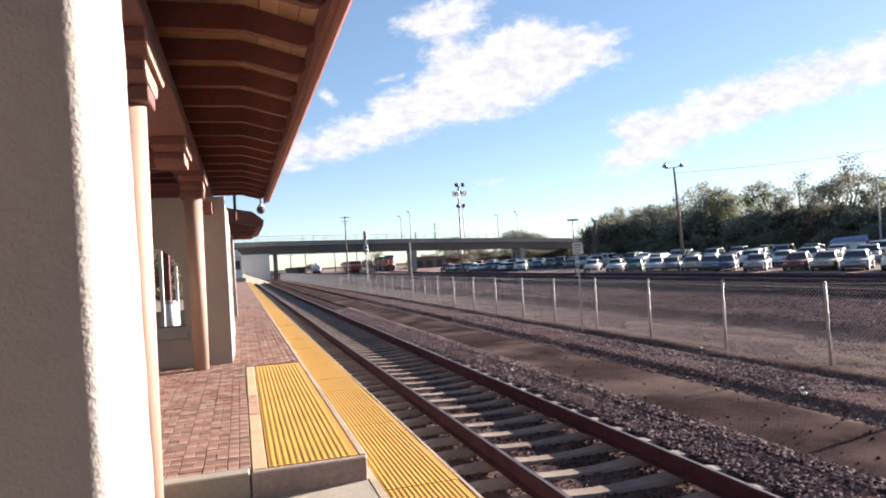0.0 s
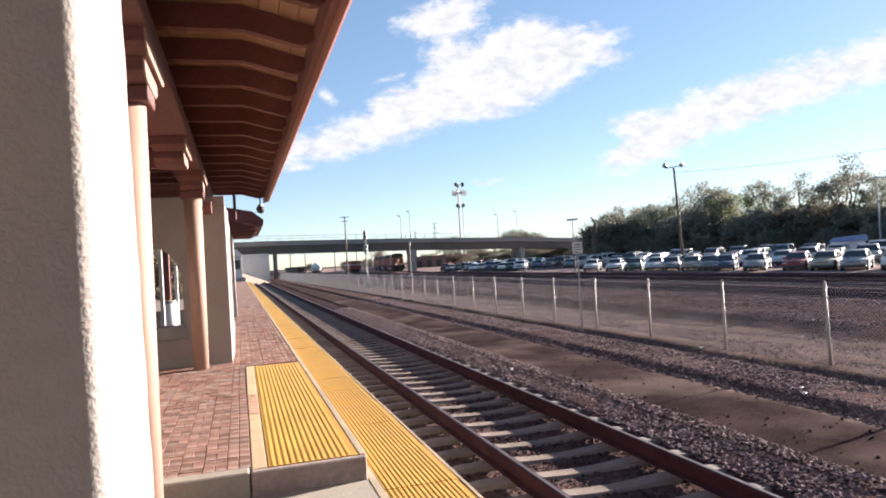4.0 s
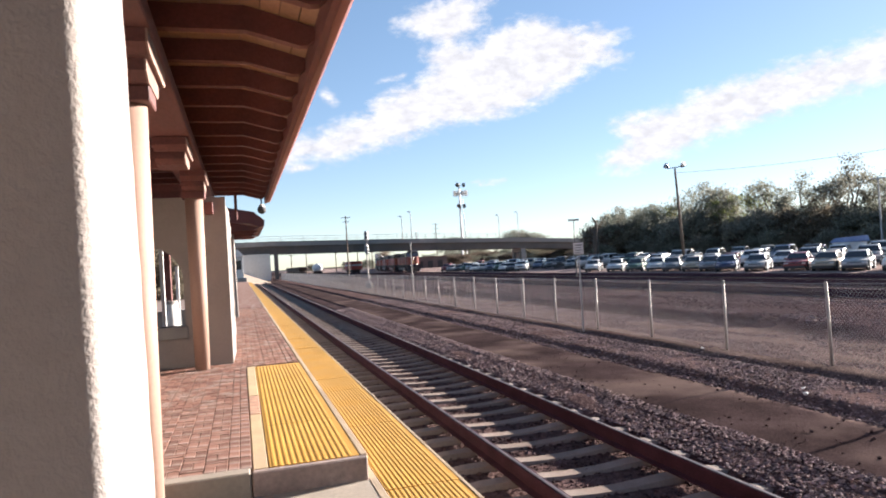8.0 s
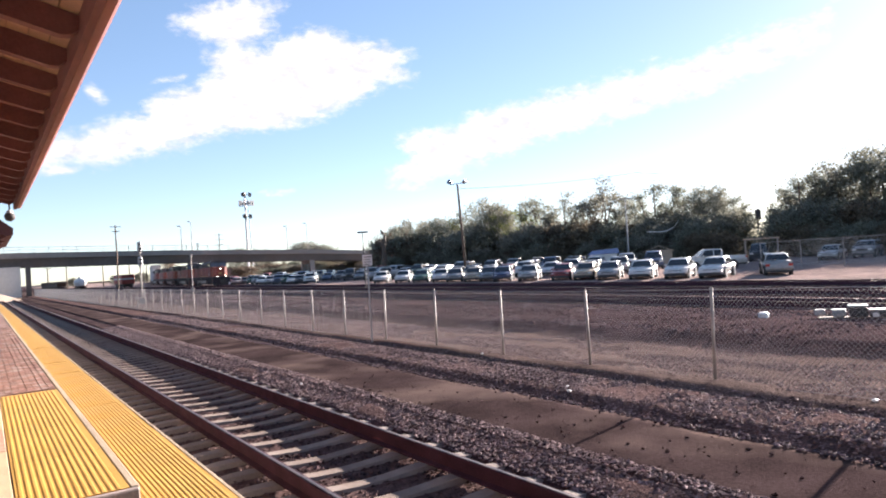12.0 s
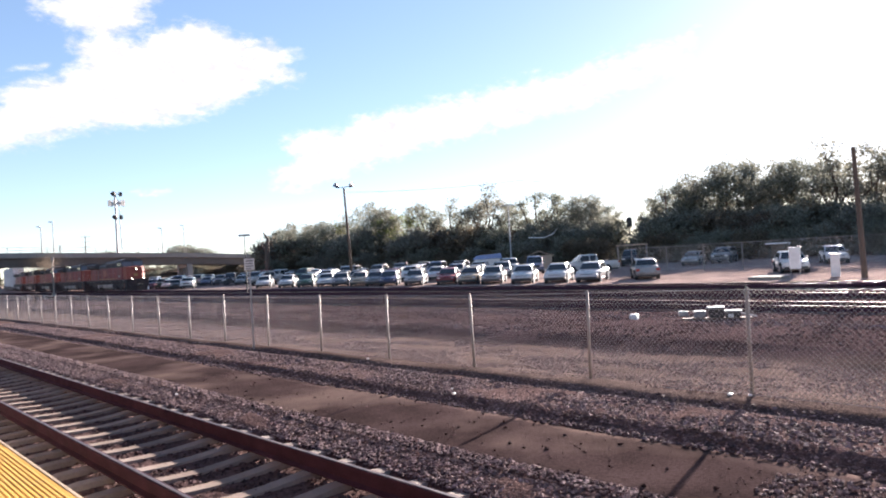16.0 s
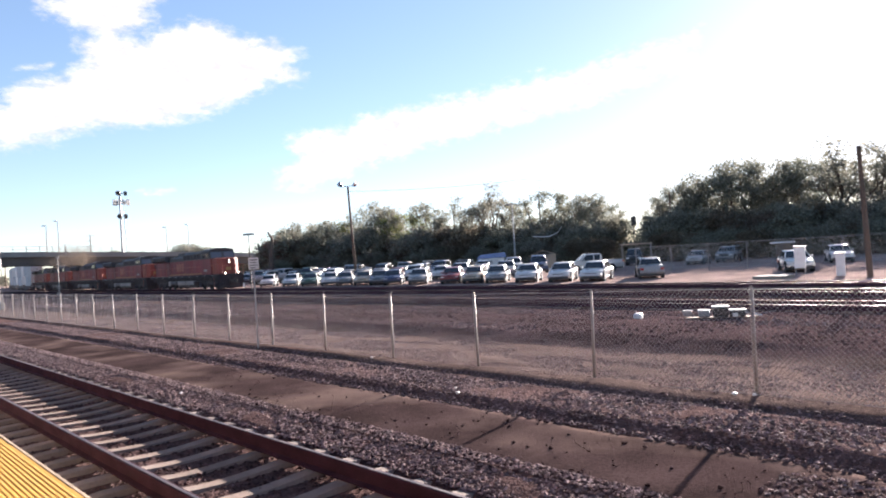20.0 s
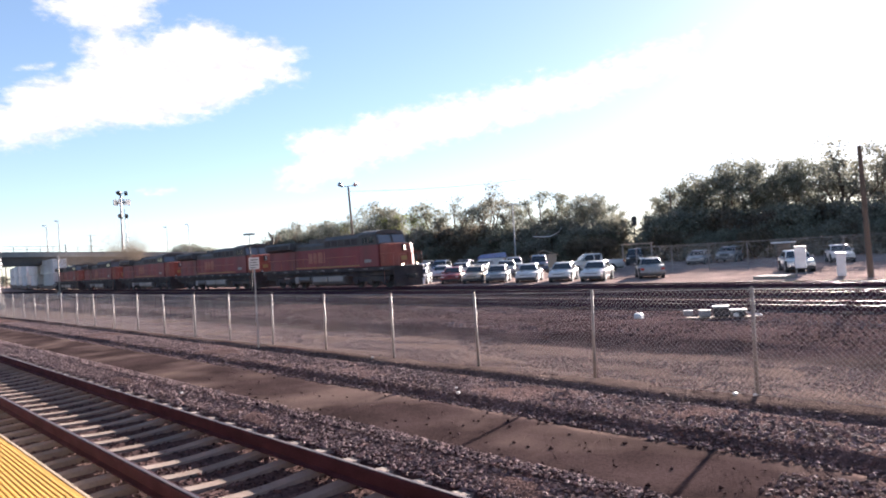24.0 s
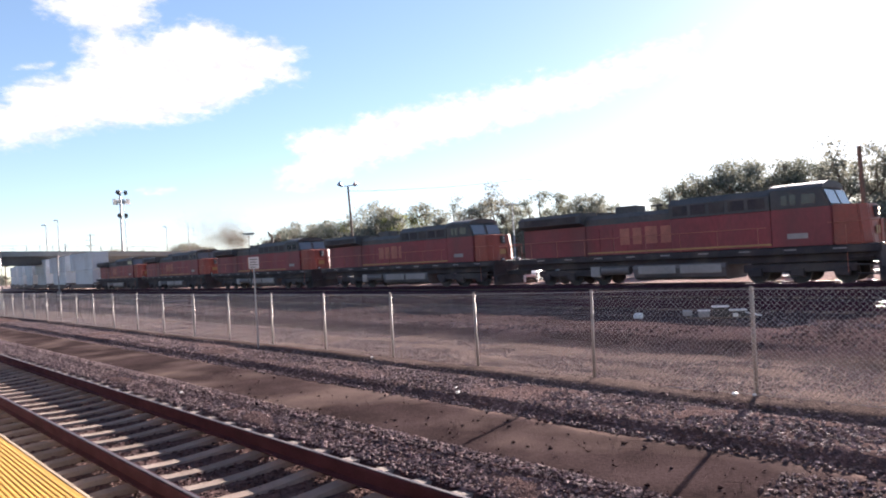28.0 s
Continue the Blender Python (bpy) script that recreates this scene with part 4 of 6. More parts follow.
def build_bridge():
    th = thing("road_bridge", pose(0, 0, 0), "long dark steel girder road bridge crossing the rail yard", "bridge")
    xs = [-60, -30, 6, 22, 38, 56, 74, 86, 99, 120, 140, 200]
    def span(name, off0, off1, d0, d1, material, label=""):
        bm = bmesh.new()
        n = Vector((-0.205, 0.979, 0))
        prev = None
        for x in xs:
            p = Vector((x, bridge_y(x), bridge_z(x)))
            ring = [bm.verts.new(p + n * d + Vector((0, 0, o))) for d, o in ((d0, off0), (d1, off0), (d1, off1), (d0, off1))]
            if prev:
                for i in range(4):
                    bm.faces.new((prev[i], prev[(i + 1) % 4], ring[(i + 1) % 4], ring[i]))
            prev = ring
        bmesh.ops.recalc_face_normals(bm, faces=bm.faces)
        return part(name, bm, material, th, label)
    for d in (0.3, 4.0, 7.7):
        span("girder", 0.0, 1.75, d, d + 0.35, M["girder"], "dark steel girder" if d < 1 else "")
    span("deck", 1.75, 2.1, -0.5, 9.0, M["bridge_concrete"])
    span("parapet", 2.1, 2.85, -0.5, -0.15, M["bridge_concrete"], "grey concrete parapet")
    span("parapet", 2.1, 2.85, 8.6, 9.0, M["bridge_concrete"])
    span("handrail", 3.95, 4.02, -0.36, -0.30, M["galv"])
    span("handrail", 3.35, 3.41, -0.36, -0.30, M["galv"])
    me = mesh_of(boxes((-0.04, 0.04, -0.04, 0.04, 0, 1.2)), "rail_post", M["galv"])
    x = -30.0
    while x < 150:
        n = Vector((-0.205, 0.979, 0)) * -0.33
        part("rail_post", me, None, th, at=pose(x + n.x, bridge_y(x) + n.y, bridge_z(x) + 2.84))
        x += 2.6
    for x, w in ((42.3, 1.1), (75, 1.3), (104, 1.3)):
        p0 = Vector((x, bridge_y(x) + 0.2, 0))
        q = Vector((0.1, 1.0, 0)).normalized()
        for d in (0.4, 4.1, 7.8):
            c = p0 + q * d
            part("pier", boxes((c.x - w / 2, c.x + w / 2, c.y - 0.6, c.y + 0.6, -0.5, bridge_z(x) - 0.9), bevel=0.05), M["bridge_concrete"], th)
        bm = bmesh.new()
        p1 = p0 + q * 8.4
        s = Vector((q.y, -q.x, 0)) * 0.65
        prism(bm, [(v.x, v.y) for v in (p0 - s, p0 + s, p1 + s, p1 - s)], "z", bridge_z(x) - 0.95, bridge_z(x))
        part("pier_cap", bm, M["bridge_concrete"], th)
    # abutment with a sloping wing wall
    bm = bmesh.new()
    prism(bm, [(-60, bridge_y(-60) - 0.3), (6.5, bridge_y(6.5) - 0.3), (2.0, bridge_y(6.5) + 8), (-60, bridge_y(-60) + 9)], "z", -0.5, 5.9)
    part("abutment", bm, M["abutment"], th, "pale concrete abutment wall")
    part("slope_paving", raw_mesh("slope_paving", [(-16, 112, -0.35), (5.8, 126, -0.35), (5.8, 158.5, -0.35), (-16, 158.5, -0.35), (-4, 158.5, 3.6), (-16, 158.5, 3.8)],
         [(0, 1, 4, 5), (1, 2, 4), (2, 3, 5, 4), (3, 0, 5), (0, 3, 2, 1)], M["tan_wall"]), None, th, "pale dirt slope below the abutment")
    part("column", boxes((7.4, 8.3, 160.4, 161.4, -0.5, 5.9)), M["girder"], th)
    return th


build_bridge()


def street_lamp(x, y, z, h, arm, label):
    th = thing("street_lamp", pose(x, y, z), label, "street lamp", "bridge lamps")
    bm = bmesh.new()
    tube(bm, (0, 0, 0), (0, 0, h), 0.12, 0.07, n=8)
    tube(bm, (0, 0, h), (arm, 0, h + 0.3), 0.05, n=6)
    part("mast", bm, M["galv"], th)
    part("head", boxes((arm - 0.4, arm + 0.4, -0.15, 0.15, h + 0.2, h + 0.4), bevel=0.03), M["steel_grey"], th)
    return th


for x, h, arm in ((39.5, 6.2, -0.45), (43.3, 7.8, -0.45), (68.0, 6.8, -0.5), (76.5, 8.2, -0.5)):
    street_lamp(x, bridge_y(x) + (1 if h < 7.5 else 6), bridge_z(x) + 2.1, h, arm, "tall slim street lamp on the bridge")


# ---- masts, towers and poles ----
def cell_tower():
    d = 260.0
    x, y = d * math.sin(radians(18.3)), d * math.cos(radians(18.3))
    th = thing("cell_tower", pose(x, y, 0, 0, 0, 20), "grey steel mobile phone tower with antenna platforms", "tower")
    top = 2.09 + d * math.tan(radians(6.28))
    bm = bmesh.new()
    tube(bm, (-0.7, 0, 0), (-0.5, 0, top), 0.45, 0.3, n=8)
    tube(bm, (1.6, 0, 0), (0.9, 0, top - 6), 0.16, 0.12, n=6)
    for k in range(14):
        z = 2 + (top - 9) * k / 13
        tube(bm, (-0.6, 0, z), (1.5, 0, z + 0.9), 0.06, n=4)
    part("mast", bm, M["steel_grey"], th)
    for z, w, ln, nm in ((top - 3.6, 2.5, 2.0, "antenna_ring"),):
        bm = bmesh.new()
        for a in range(12):
            an = 2 * math.pi * a / 12
            p = Vector((w * math.cos(an), w * math.sin(an), z))
            box(bm, p.x - 0.2, p.x + 0.2, p.y - 0.15, p.y + 0.15, z - ln / 2, z + ln / 2)
            q = Vector((w * math.cos(an + 0.5236), w * math.sin(an + 0.5236), z))
            tube(bm, p, q, 0.08, n=4)
            if a % 3 == 0:
                tube(bm, (0, 0, z), p, 0.1, n=4)
        part(nm, bm, M["steel_grey"], th)
    for z, w in ((top - 0.4, 1.5), (top - 8.4, 1.3)):
        for s in (-1, 1):
            bm = bmesh.new()
            tube(bm, (s * w - 0.4 * s, 0, z), (s * w + 0.4 * s, -0.6, z), 0.85, 0.7, n=12)
            tube(bm, (0, 0, z), (s * w, 0, z), 0.1, n=4)
            part("dish", bm, M["dark_steel"], th, "dark drum antenna")
    return th


cell_tower()


def lot_lamp():
    d = 88.0
    x, y = d * math.sin(radians(35.75)), d * math.cos(radians(35.75))
    h = 2.09 + d * math.tan(radians(6.35)) * 1.0
    th = thing("lot_lamp", pose(x, y, -0.3, 0, 0, -36), "tall leaning wooden lamp pole with two floodlights", "lamp post")
    bm = bmesh.new()
    tube(bm, (0.3, 0, -0.3), (-0.1, 0, h), 0.2, 0.13, n=10)
    part("pole", bm, M["wood_pole"], th, smooth=True)
    part("crossarm", tubes(((-0.85, 0, h + 0.05), (0.65, 0, h + 0.15), 0.05)), M["dark_steel"], th)
    for s in (-1, 1):
        bm = bmesh.new()
        tube(bm, (s * 0.75 - 0.1, 0, h + 0.15), (s * 1.1 - 0.1, -0.3, h + 0.42), 0.2, 0.34, n=12)
        part("floodlight", bm, M["steel_grey"], th)
    return th


lot_lamp()


def pole(name, az, d, top_el, base_el, label, arms=(), r=0.14, lean=0.0, material="wood_pole", head=False):
    x, y = d * math.sin(radians(az)), d * math.cos(radians(az))
    z0 = -0.2 if base_el is None else 2.09 + d * math.tan(radians(base_el))
    h = 2.09 + d * math.tan(radians(top_el)) - z0
    th = thing(name, pose(x, y, z0, 0, 0, -az), label, "utility pole")
    bm = bmesh.new()
    tube(bm, (lean, 0, -0.3), (0, 0, h), r * 1.2, r * 0.8, n=8)
    part("pole", bm, M[material], th)
    for dz, w in arms:
        part("crossarm", boxes((-w, w, -0.06, 0.06, h - dz - 0.07, h - dz + 0.07)), M[material], th)
    if head:
        part("head", boxes((-0.55, 0.55, -0.2, 0.2, h - 0.02, h + 0.16), bevel=0.03), M["steel_grey"], th)
    return th


pole("utility_pole", 8.6, 150, 4.13, None, "tall utility pole with crossarms by the tracks", ((0.3, 1.0), (1.2, 0.7)))
pole("utility_pole", 16.05, 300, 3.15, None, "distant power pole with three crossarms", ((0.5, 1.6), (2.5, 1.6), (4.5, 1.6)), 0.2)
pole("utility_pole", 14.4, 300, 2.5, None, "distant lattice power pole", ((0.3, 0.9), (1.5, 0.9), (3.0, 0.9)), 0.25, material="steel_grey")
pole("lot_light", 27.5, 70, 2.6, None, "parking lot light pole with flat head", (), 0.05, material="dark_steel", head=True)
pole("utility_pole", 75.0, 41.5, 6.05, None, "dark utility pole beside the yard road", (), 0.125, lean=0.15)
pole("utility_pole", 61.9, 95, 3.98, None, "thin pole among the trees", (), 0.12)
pole("utility_pole", 49.3, 92, 4.0, None, "lamp pole with curved arm among the trees", ((0.1, 0.8),), 0.1, material="steel_grey")
for a, top in ((4.0, 1.6), (5.2, 2.3), (7.6, 1.7), (9.4, 1.9), (10.6, 1.5)):
    pole("utility_pole", a, 330, top - 0.4, None, "far pole beyond the bridge", ((0.4, 1.5),), 0.22)


def hanging_sign():
    d = 98.0
    x, y = d * math.sin(radians(59.0)), d * math.cos(radians(59.0))
    th = thing("roadside_sign", pose(x, y, -0.1, 0, 0, -59), "tall dark roadside sign with double hexagon panel", "sign")
    z0, z1 = 2.2 + d * math.tan(radians(1.35)), 2.09 + d * math.tan(radians(2.35))
    m = (z0 + z1) / 2
    part("post", tubes(((0, 0, -0.2), (0, 0, z0), 0.1)), M["dark_steel"], th)
    bm = bmesh.new()
    prism(bm, [(-0.35, z0 + 0.3), (0, z0), (0.4, z0 + 0.3), (0.4, z1 - 0.2), (0.1, z1), (-0.35, z1 - 0.2)], "y", -0.15, 0.15)
    part("panel", bm, M["dark_steel"], th)
    return th


hanging_sign()


def signal_mast(x, y, h, label):
    th = thing("railway_signal", pose(x, y, -0.2), label, "railway signal", "signals")
    part("mast", tubes(((0, 0, -0.2), (0, 0, h), 0.07, 0.06)), M["galv"], th)
    for z in (h - 0.5, h - 1.9):
        hd = part("signal_head", boxes((-0.2, 0.2, -0.2, 0.12, z - 0.5, z + 0.5), bevel=0.12), M["steel_grey"], th, "grey signal head with hoods")
        for k in (-0.25, 0.1):
            part("hood", tubes(((0, -0.2, z + k + 0.1), (0, -0.45, z + k + 0.08), 0.11), n=12), M["dark_steel"], hd)
    part("ladder", boxes((-0.02, 0.02, 0.2, 0.24, 0, h - 0.5), (0.24, 0.28, 0.2, 0.24, 0, h - 0.5)), M["galv"], th)
    part("base_box", boxes((-0.3, 0.3, -0.25, 0.25, -0.2, 0.5), bevel=0.02), M["galv"], th)
    return th


signal_mast(12.4, 69.0, 5.75, "tall two-headed railway signal mast behind the fence")
def slim_mast():
    th = thing("yard_mast", pose(28.6, 116.0, -0.3), "slim pale grey steel mast beside the freight track", "mast")
    part("pole", tubes(((0, 0, -0.2), (0, 0, 5.9), 0.1, 0.08)), M["galv"], th)
    part("head", boxes((-0.16, 0.16, -0.14, 0.14, 5.2, 5.9), bevel=0.04), M["galv"], th)
    part("base", boxes((-0.25, 0.25, -0.25, 0.25, -0.2, 0.35), bevel=0.02), M["galv"], th)
    return th


slim_mast()


# ---- things in the yard ----
def switch_machine():
    th = thing("switch_machine", pose(20.4, 9.45, -0.32, 0, 0, -62) @ Matrix.Scale(0.84, 4), "track switch machine with shade-dark cases, sunlit white lids and cable boxes", "switch machine")
    part("bed_plate", boxes((-1.2, 1.2, -0.22, 0.22, -0.1, 0.05), bevel=0.02), M["wood_pole"], th)
    # case and lid colours carry the shaded sides and sunlit tops
    part("motor_case", boxes((-0.28, 0.26, -0.2, 0.2, 0.05, 0.40), bevel=0.06), M["dark_steel"], th, "motor case, dark as its shaded side")
    part("case_lid", boxes((-0.32, 0.27, -0.22, 0.22, 0.40, 0.45), bevel=0.02), M["white_paint"], th, "lid, white as its sunlit top")
    part("gear_case", boxes((0.30, 0.80, -0.18, 0.18, 0.05, 0.26), bevel=0.04), M["dark_steel"], th)
    part("gear_lid", boxes((0.26, 0.86, -0.19, 0.19, 0.26, 0.31), bevel=0.015), M["white_paint"], th, "lid, white as its sunlit top")
    part("label_box", boxes((0.38, 0.56, -0.2, -0.183, 0.06, 0.19)), M["white_paint"], th)
    part("end_box", boxes((-0.78, -0.38, -0.16, 0.16, 0.05, 0.28), bevel=0.05), M["steel_grey"], th)
    part("end_lid", boxes((-0.80, -0.36, -0.17, 0.17, 0.28, 0.315), bevel=0.015), M["white_paint"], th, "lid, white as its sunlit top")
    part("junction_box", boxes((-1.32, -0.98, -0.12, 0.12, 0.12, 0.32), bevel=0.03), M["steel_grey"], th)
    part("rod", tubes(((0.8, 0, 0.2), (1.35, 0.1, 0.05), 0.03)), M["white_paint"], th)
    part("cable", tubes(((-1.0, 0, 0.1), (-0.75, 0, 0.12), 0.03)), M["plastic"], th)
    return th


switch_machine()
bx = tagged(part("concrete_block", boxes((-0.17, 0.17, -0.13, 0.13, -0.1, 0.2), bevel=0.04), M["white_paint"], None, at=pose(19.5, 11.75, -0.33, 0, 0, 20)), "small pale block on the yard ground", "block")


def relay_box(x, y, w, d, h, legs, label):
    th = thing("relay_cabinet", pose(x, y, -0.32, 0, 0, 15), label, "cabinet", "relay cabinets")
    z = 0.35 if legs else 0.0
    part("case", boxes((-w / 2, w / 2, -d / 2, d / 2, z, h), bevel=0.02), M["white_paint"], th)
    part("lid", boxes((-w / 2 - 0.05, w / 2 + 0.05, -d / 2 - 0.05, d / 2 + 0.05, h, h + 0.06), bevel=0.02), M["white_paint"], th)
    part("door", boxes((-w / 2 - 0.012, -w / 2 - 0.002, -d / 2 + 0.06, d / 2 - 0.06, z + 0.08, h - 0.08)), M["white_paint"], th)
    if legs:
        for sx in (-1, 1):
            for sy in (-1, 1):
                part("leg", boxes((sx * (w / 2 - 0.05) - 0.03, sx * (w / 2 - 0.05) + 0.03, sy * (d / 2 - 0.05) - 0.03, sy * (d / 2 - 0.05) + 0.03, 0, z)), M["galv"], th)
    return th


relay_box(44.3, 15.4, 0.5, 0.6, 1.62, True, "white relay cabinet on legs beside the yard")
relay_box(41.55, 12.37, 0.42, 0.44, 1.22, False, "white equipment cabinet beside the yard road")
cr = thing("crossing_panel", pose(40.9, 16.2, -0.33, 0, 0, 0), "low concrete pad at the edge of the yard", "pad")
part("slab", boxes((-0.8, 0.8, -1.4, 0.4, -0.1, 0.14), bevel=0.03), M["concrete"], cr)


def lot_fence():
    th = thing("lot_fence", pose(0, 0, 0), "rusty chain-link fence at the back of the dirt lot", "fence")
    pts = [(50.0, 30.0), (52.5, 22.0), (55.5, 13.0), (60.0, 2.0), (64.0, -8.0)]
    me = mesh_of(tubes(((0, 0, -0.3), (0, 0, 1.95), 0.04), n=6), "post", M["galv"])
    for (x0, y0), (x1, y1) in zip(pts, pts[1:]):
        n = max(1, round(math.hypot(x1 - x0, y1 - y0) / 3.0))
        for k in range(n):
            part("post", me, None, th, at=pose(x0 + (x1 - x0) * k / n, y0 + (y1 - y0) * k / n, -0.2))
        part("top_rail", tubes(((x0, y0, 1.8), (x1, y1, 1.8), 0.03), n=6), M["galv"], th)
        ln = math.hypot(x1 - x0, y1 - y0)
        verts, faces = [], []
        s = 0.0
        while s < ln:
            for d in (-1, 1):
                i = len(verts)
                a, b = s, s + d * 1.9
                b = max(0, min(ln, b))
                h = abs(b - a)
                for u, z in ((a, -0.1), (b, -0.1 + h)):
                    x, y = x0 + (x1 - x0) * u / ln, y0 + (y1 - y0) * u / ln
                    verts += [(x, y, z - 0.004), (x, y, z + 0.004)]
                faces.append((i, i + 1, i + 3, i + 2))
            s += 0.12
        part("mesh_panel", raw_mesh("mesh_panel", verts, faces, M["wire"]), None, th)
    return th


lot_fence()


def cable(name, pts, sag, r, label):
    line = []
    for a, b in zip(pts, pts[1:]):
        a, b = Vector(a), Vector(b)
        for k in range(13 if b == Vector(pts[-1]) else 12):
            u = k / 12
            line.append(a.lerp(b, u) - Vector((0, 0, sag * 4 * u * (1 - u))))
    verts = [(p.x + r * math.cos(1.571 * i), p.y, p.z + r * math.sin(1.571 * i)) for p in line for i in range(4)]
    faces = [(4 * k + i, 4 * k + (i + 1) % 4, 4 * k + 4 + (i + 1) % 4, 4 * k + 4 + i) for k in range(len(line) - 1) for i in range(4)]
    return tagged(part(name, raw_mesh(name, verts, faces, M["plastic"]), None, None), label, "cable")


slack = cable("slack_cable", [(69.8, 56.8, 3.85), (71.0, 55.1, 3.75), (71.8, 54.2, 4.25), (72.1, 53.9, 4.9)], 0.02, 0.05, "pale slack cable hanging before the trees")
slack.data.materials[0] = M["white_paint"]
cable("guy_wire", [(69.72, 60.0, 4.1), (69.8, 56.8, 3.85)], 0.02, 0.012, "thin guy wire from the lamp pole")
cable("overhead_wire", [(51.3, 71.3, 11.0), (75.0, 62.0, 12.2), (101, 60, 12.6)], 0.35, 0.018, "thin overhead wire strung from the lamp pole")


LITTER = [(9.44, 4.25, -0.08, 0.042), (9.5, 4.0, -0.08, 0.036), (7.2, 7.5, 0.0, 0.035), (7.45, 7.8, 0.0, 0.025), (9.2, 12.27, -0.08, 0.035), (4.99, 12.5, -0.13, 0.03)]


# ---- litter caught along the fence and in the gravel ----
def scrap(x, y, z, w, turn, seed):
    r = random.Random(seed)
    bm = bmesh.new()
    bmesh.ops.create_icosphere(bm, subdivisions=2, radius=w)
    for v in bm.verts:
        v.co *= r.uniform(0.7, 1.15)
        v.co.z *= 0.55
    return tagged(part("paper_scrap", bm, M["white_paint"], None, at=pose(x, y, z, 0, 0, turn)), "crumpled scrap of white paper on the gravel", "litter", "paper scraps")


for k, (x, y, z, w) in enumerate(LITTER):
    scrap(x, y, z, w, 40 * k, k)

# ---- trees ----
def tree_meshes(seed, height, spread, leaf, clumps, trunk_h, leaf_size=0.24, per=105, sparse=1.0, flat=1.0, low=0.32):
    """Trunk with limbs, and a crown of small leaf cards in clumps."""
    r = random.Random(seed)
    bm = bmesh.new()
    lean = Vector((r.uniform(-0.6, 0.6), r.uniform(-0.6, 0.6), trunk_h))
    tube(bm, (0, 0, -0.3), lean * 0.55, 0.36, 0.27, n=9)
    tube(bm, lean * 0.55, lean, 0.27, 0.22, n=9)
    centres = []
    limbs = 7
    for k in range(limbs):
        a = 2 * math.pi * (k + r.random() * 0.6) / limbs
        out = spread * r.uniform(0.35, 0.8)
        tip = Vector((math.cos(a) * out, math.sin(a) * out, height * r.uniform(0.55, 0.92)))
        mid = lean.lerp(tip, 0.5) + Vector((r.uniform(-0.5, 0.5), r.uniform(-0.5, 0.5), -0.4))
        tube(bm, lean, mid, 0.15, 0.1, n=6)
        tube(bm, mid, tip, 0.1, 0.03, n=6)
        for q in range(3):
            t2 = tip + Vector((r.uniform(-1, 1), r.uniform(-1, 1), r.uniform(-0.5, 0.9))) * spread * 0.3
            tube(bm, mid.lerp(tip, r.uniform(0.3, 0.9)), t2, 0.05, 0.015, n=5)
            centres.append(t2)
        centres += [tip, mid.lerp(tip, 0.6)]
    for k in range(clumps - len(centres)):
        a, ra = r.uniform(0, 6.283), math.sqrt(r.random())
        z = r.uniform(low, 1.0)
        prof = math.sqrt(max(0.05, 1 - ((z - 0.55) / 0.5) ** 2)) if low > 0.2 else math.sqrt(max(0.06, 1 - ((z - 0.3) / 0.75) ** 2))
        centres.append(Vector((math.cos(a) * ra * spread * prof, math.sin(a) * ra * spread * prof, z * height * flat)))
    rr = np.random.RandomState(seed)
    verts, faces = [], []
    for c in centres:
        rad = spread * r.uniform(0.13, 0.25)
        n = int(per * sparse * r.uniform(0.6, 1.3))
        d = rr.normal(size=(n, 3)) * np.array([rad, rad, rad * 0.7]) * 0.62 + np.array(c)
        u = rr.normal(size=(n, 3))
        u /= np.linalg.norm(u, axis=1)[:, None]
        w = np.cross(u, rr.normal(size=(n, 3)))
        w /= np.linalg.norm(w, axis=1)[:, None]
        s = leaf_size * (0.5 + rr.rand(n))[:, None]
        i0 = len(verts)
        verts += np.stack([d - u * s * 0.5, d + w * s * 0.33, d + u * s * 0.5, d - w * s * 0.33], 1).reshape(-1, 3).tolist()
        faces += [(i0 + 4 * k, i0 + 4 * k + 1, i0 + 4 * k + 2, i0 + 4 * k + 3) for k in range(n)]
    return mesh_of(bm, "trunk", M["bark"], True), raw_mesh("crown", verts, faces, M[leaf])


def tree_thing(name, meshes, m, label, group="trees behind the lot"):
    th = thing(name, m, label, "tree", group)
    part("trunk", meshes[0], None, th)
    part("crown", meshes[1], None, th)
    return th


KINDS = [tree_meshes(11, 10, 4.6, "leaf", 115, 3.2), tree_meshes(12, 10, 4.2, "leaf", 90, 3.0, sparse=0.85), tree_meshes(13, 10, 3.6, "leaf", 48, 4.0, sparse=0.7),
         tree_meshes(14, 10, 5.0, "leaf_yellow", 70, 2.6), tree_meshes(15, 10, 3.8, "leaf", 42, 3.6, sparse=0.6)]
BUSHES = [tree_meshes(21, 5, 3.6, "leaf", 105, 0.7, per=95, low=0.03), tree_meshes(22, 5, 3.4, "leaf_dry", 100, 0.6, per=95, low=0.03)]


def put_tree(kind, az, d, top_el, wide=1.0, label="broad dark green cottonwood tree behind the parked cars", bush=False):
    h = 2.09 + d * math.tan(radians(top_el))
    s = h / (5.2 if bush else 9.9)
    m = pose(d * math.sin(radians(az)), d * math.cos(radians(az)), -0.1, 0, 0, rnd(0, 360)) @ Matrix.Diagonal((s * wide, s * wide, s, 1))
    return tree_thing("bush" if bush else "tree", (BUSHES if bush else KINDS)[kind], m, label, "bushes behind the lot" if bush else "trees behind the lot")


def far_dist(az):
    return float(np.interp(az, [28, 45, 60, 80, 100], [150, 122, 104, 92, 95]))


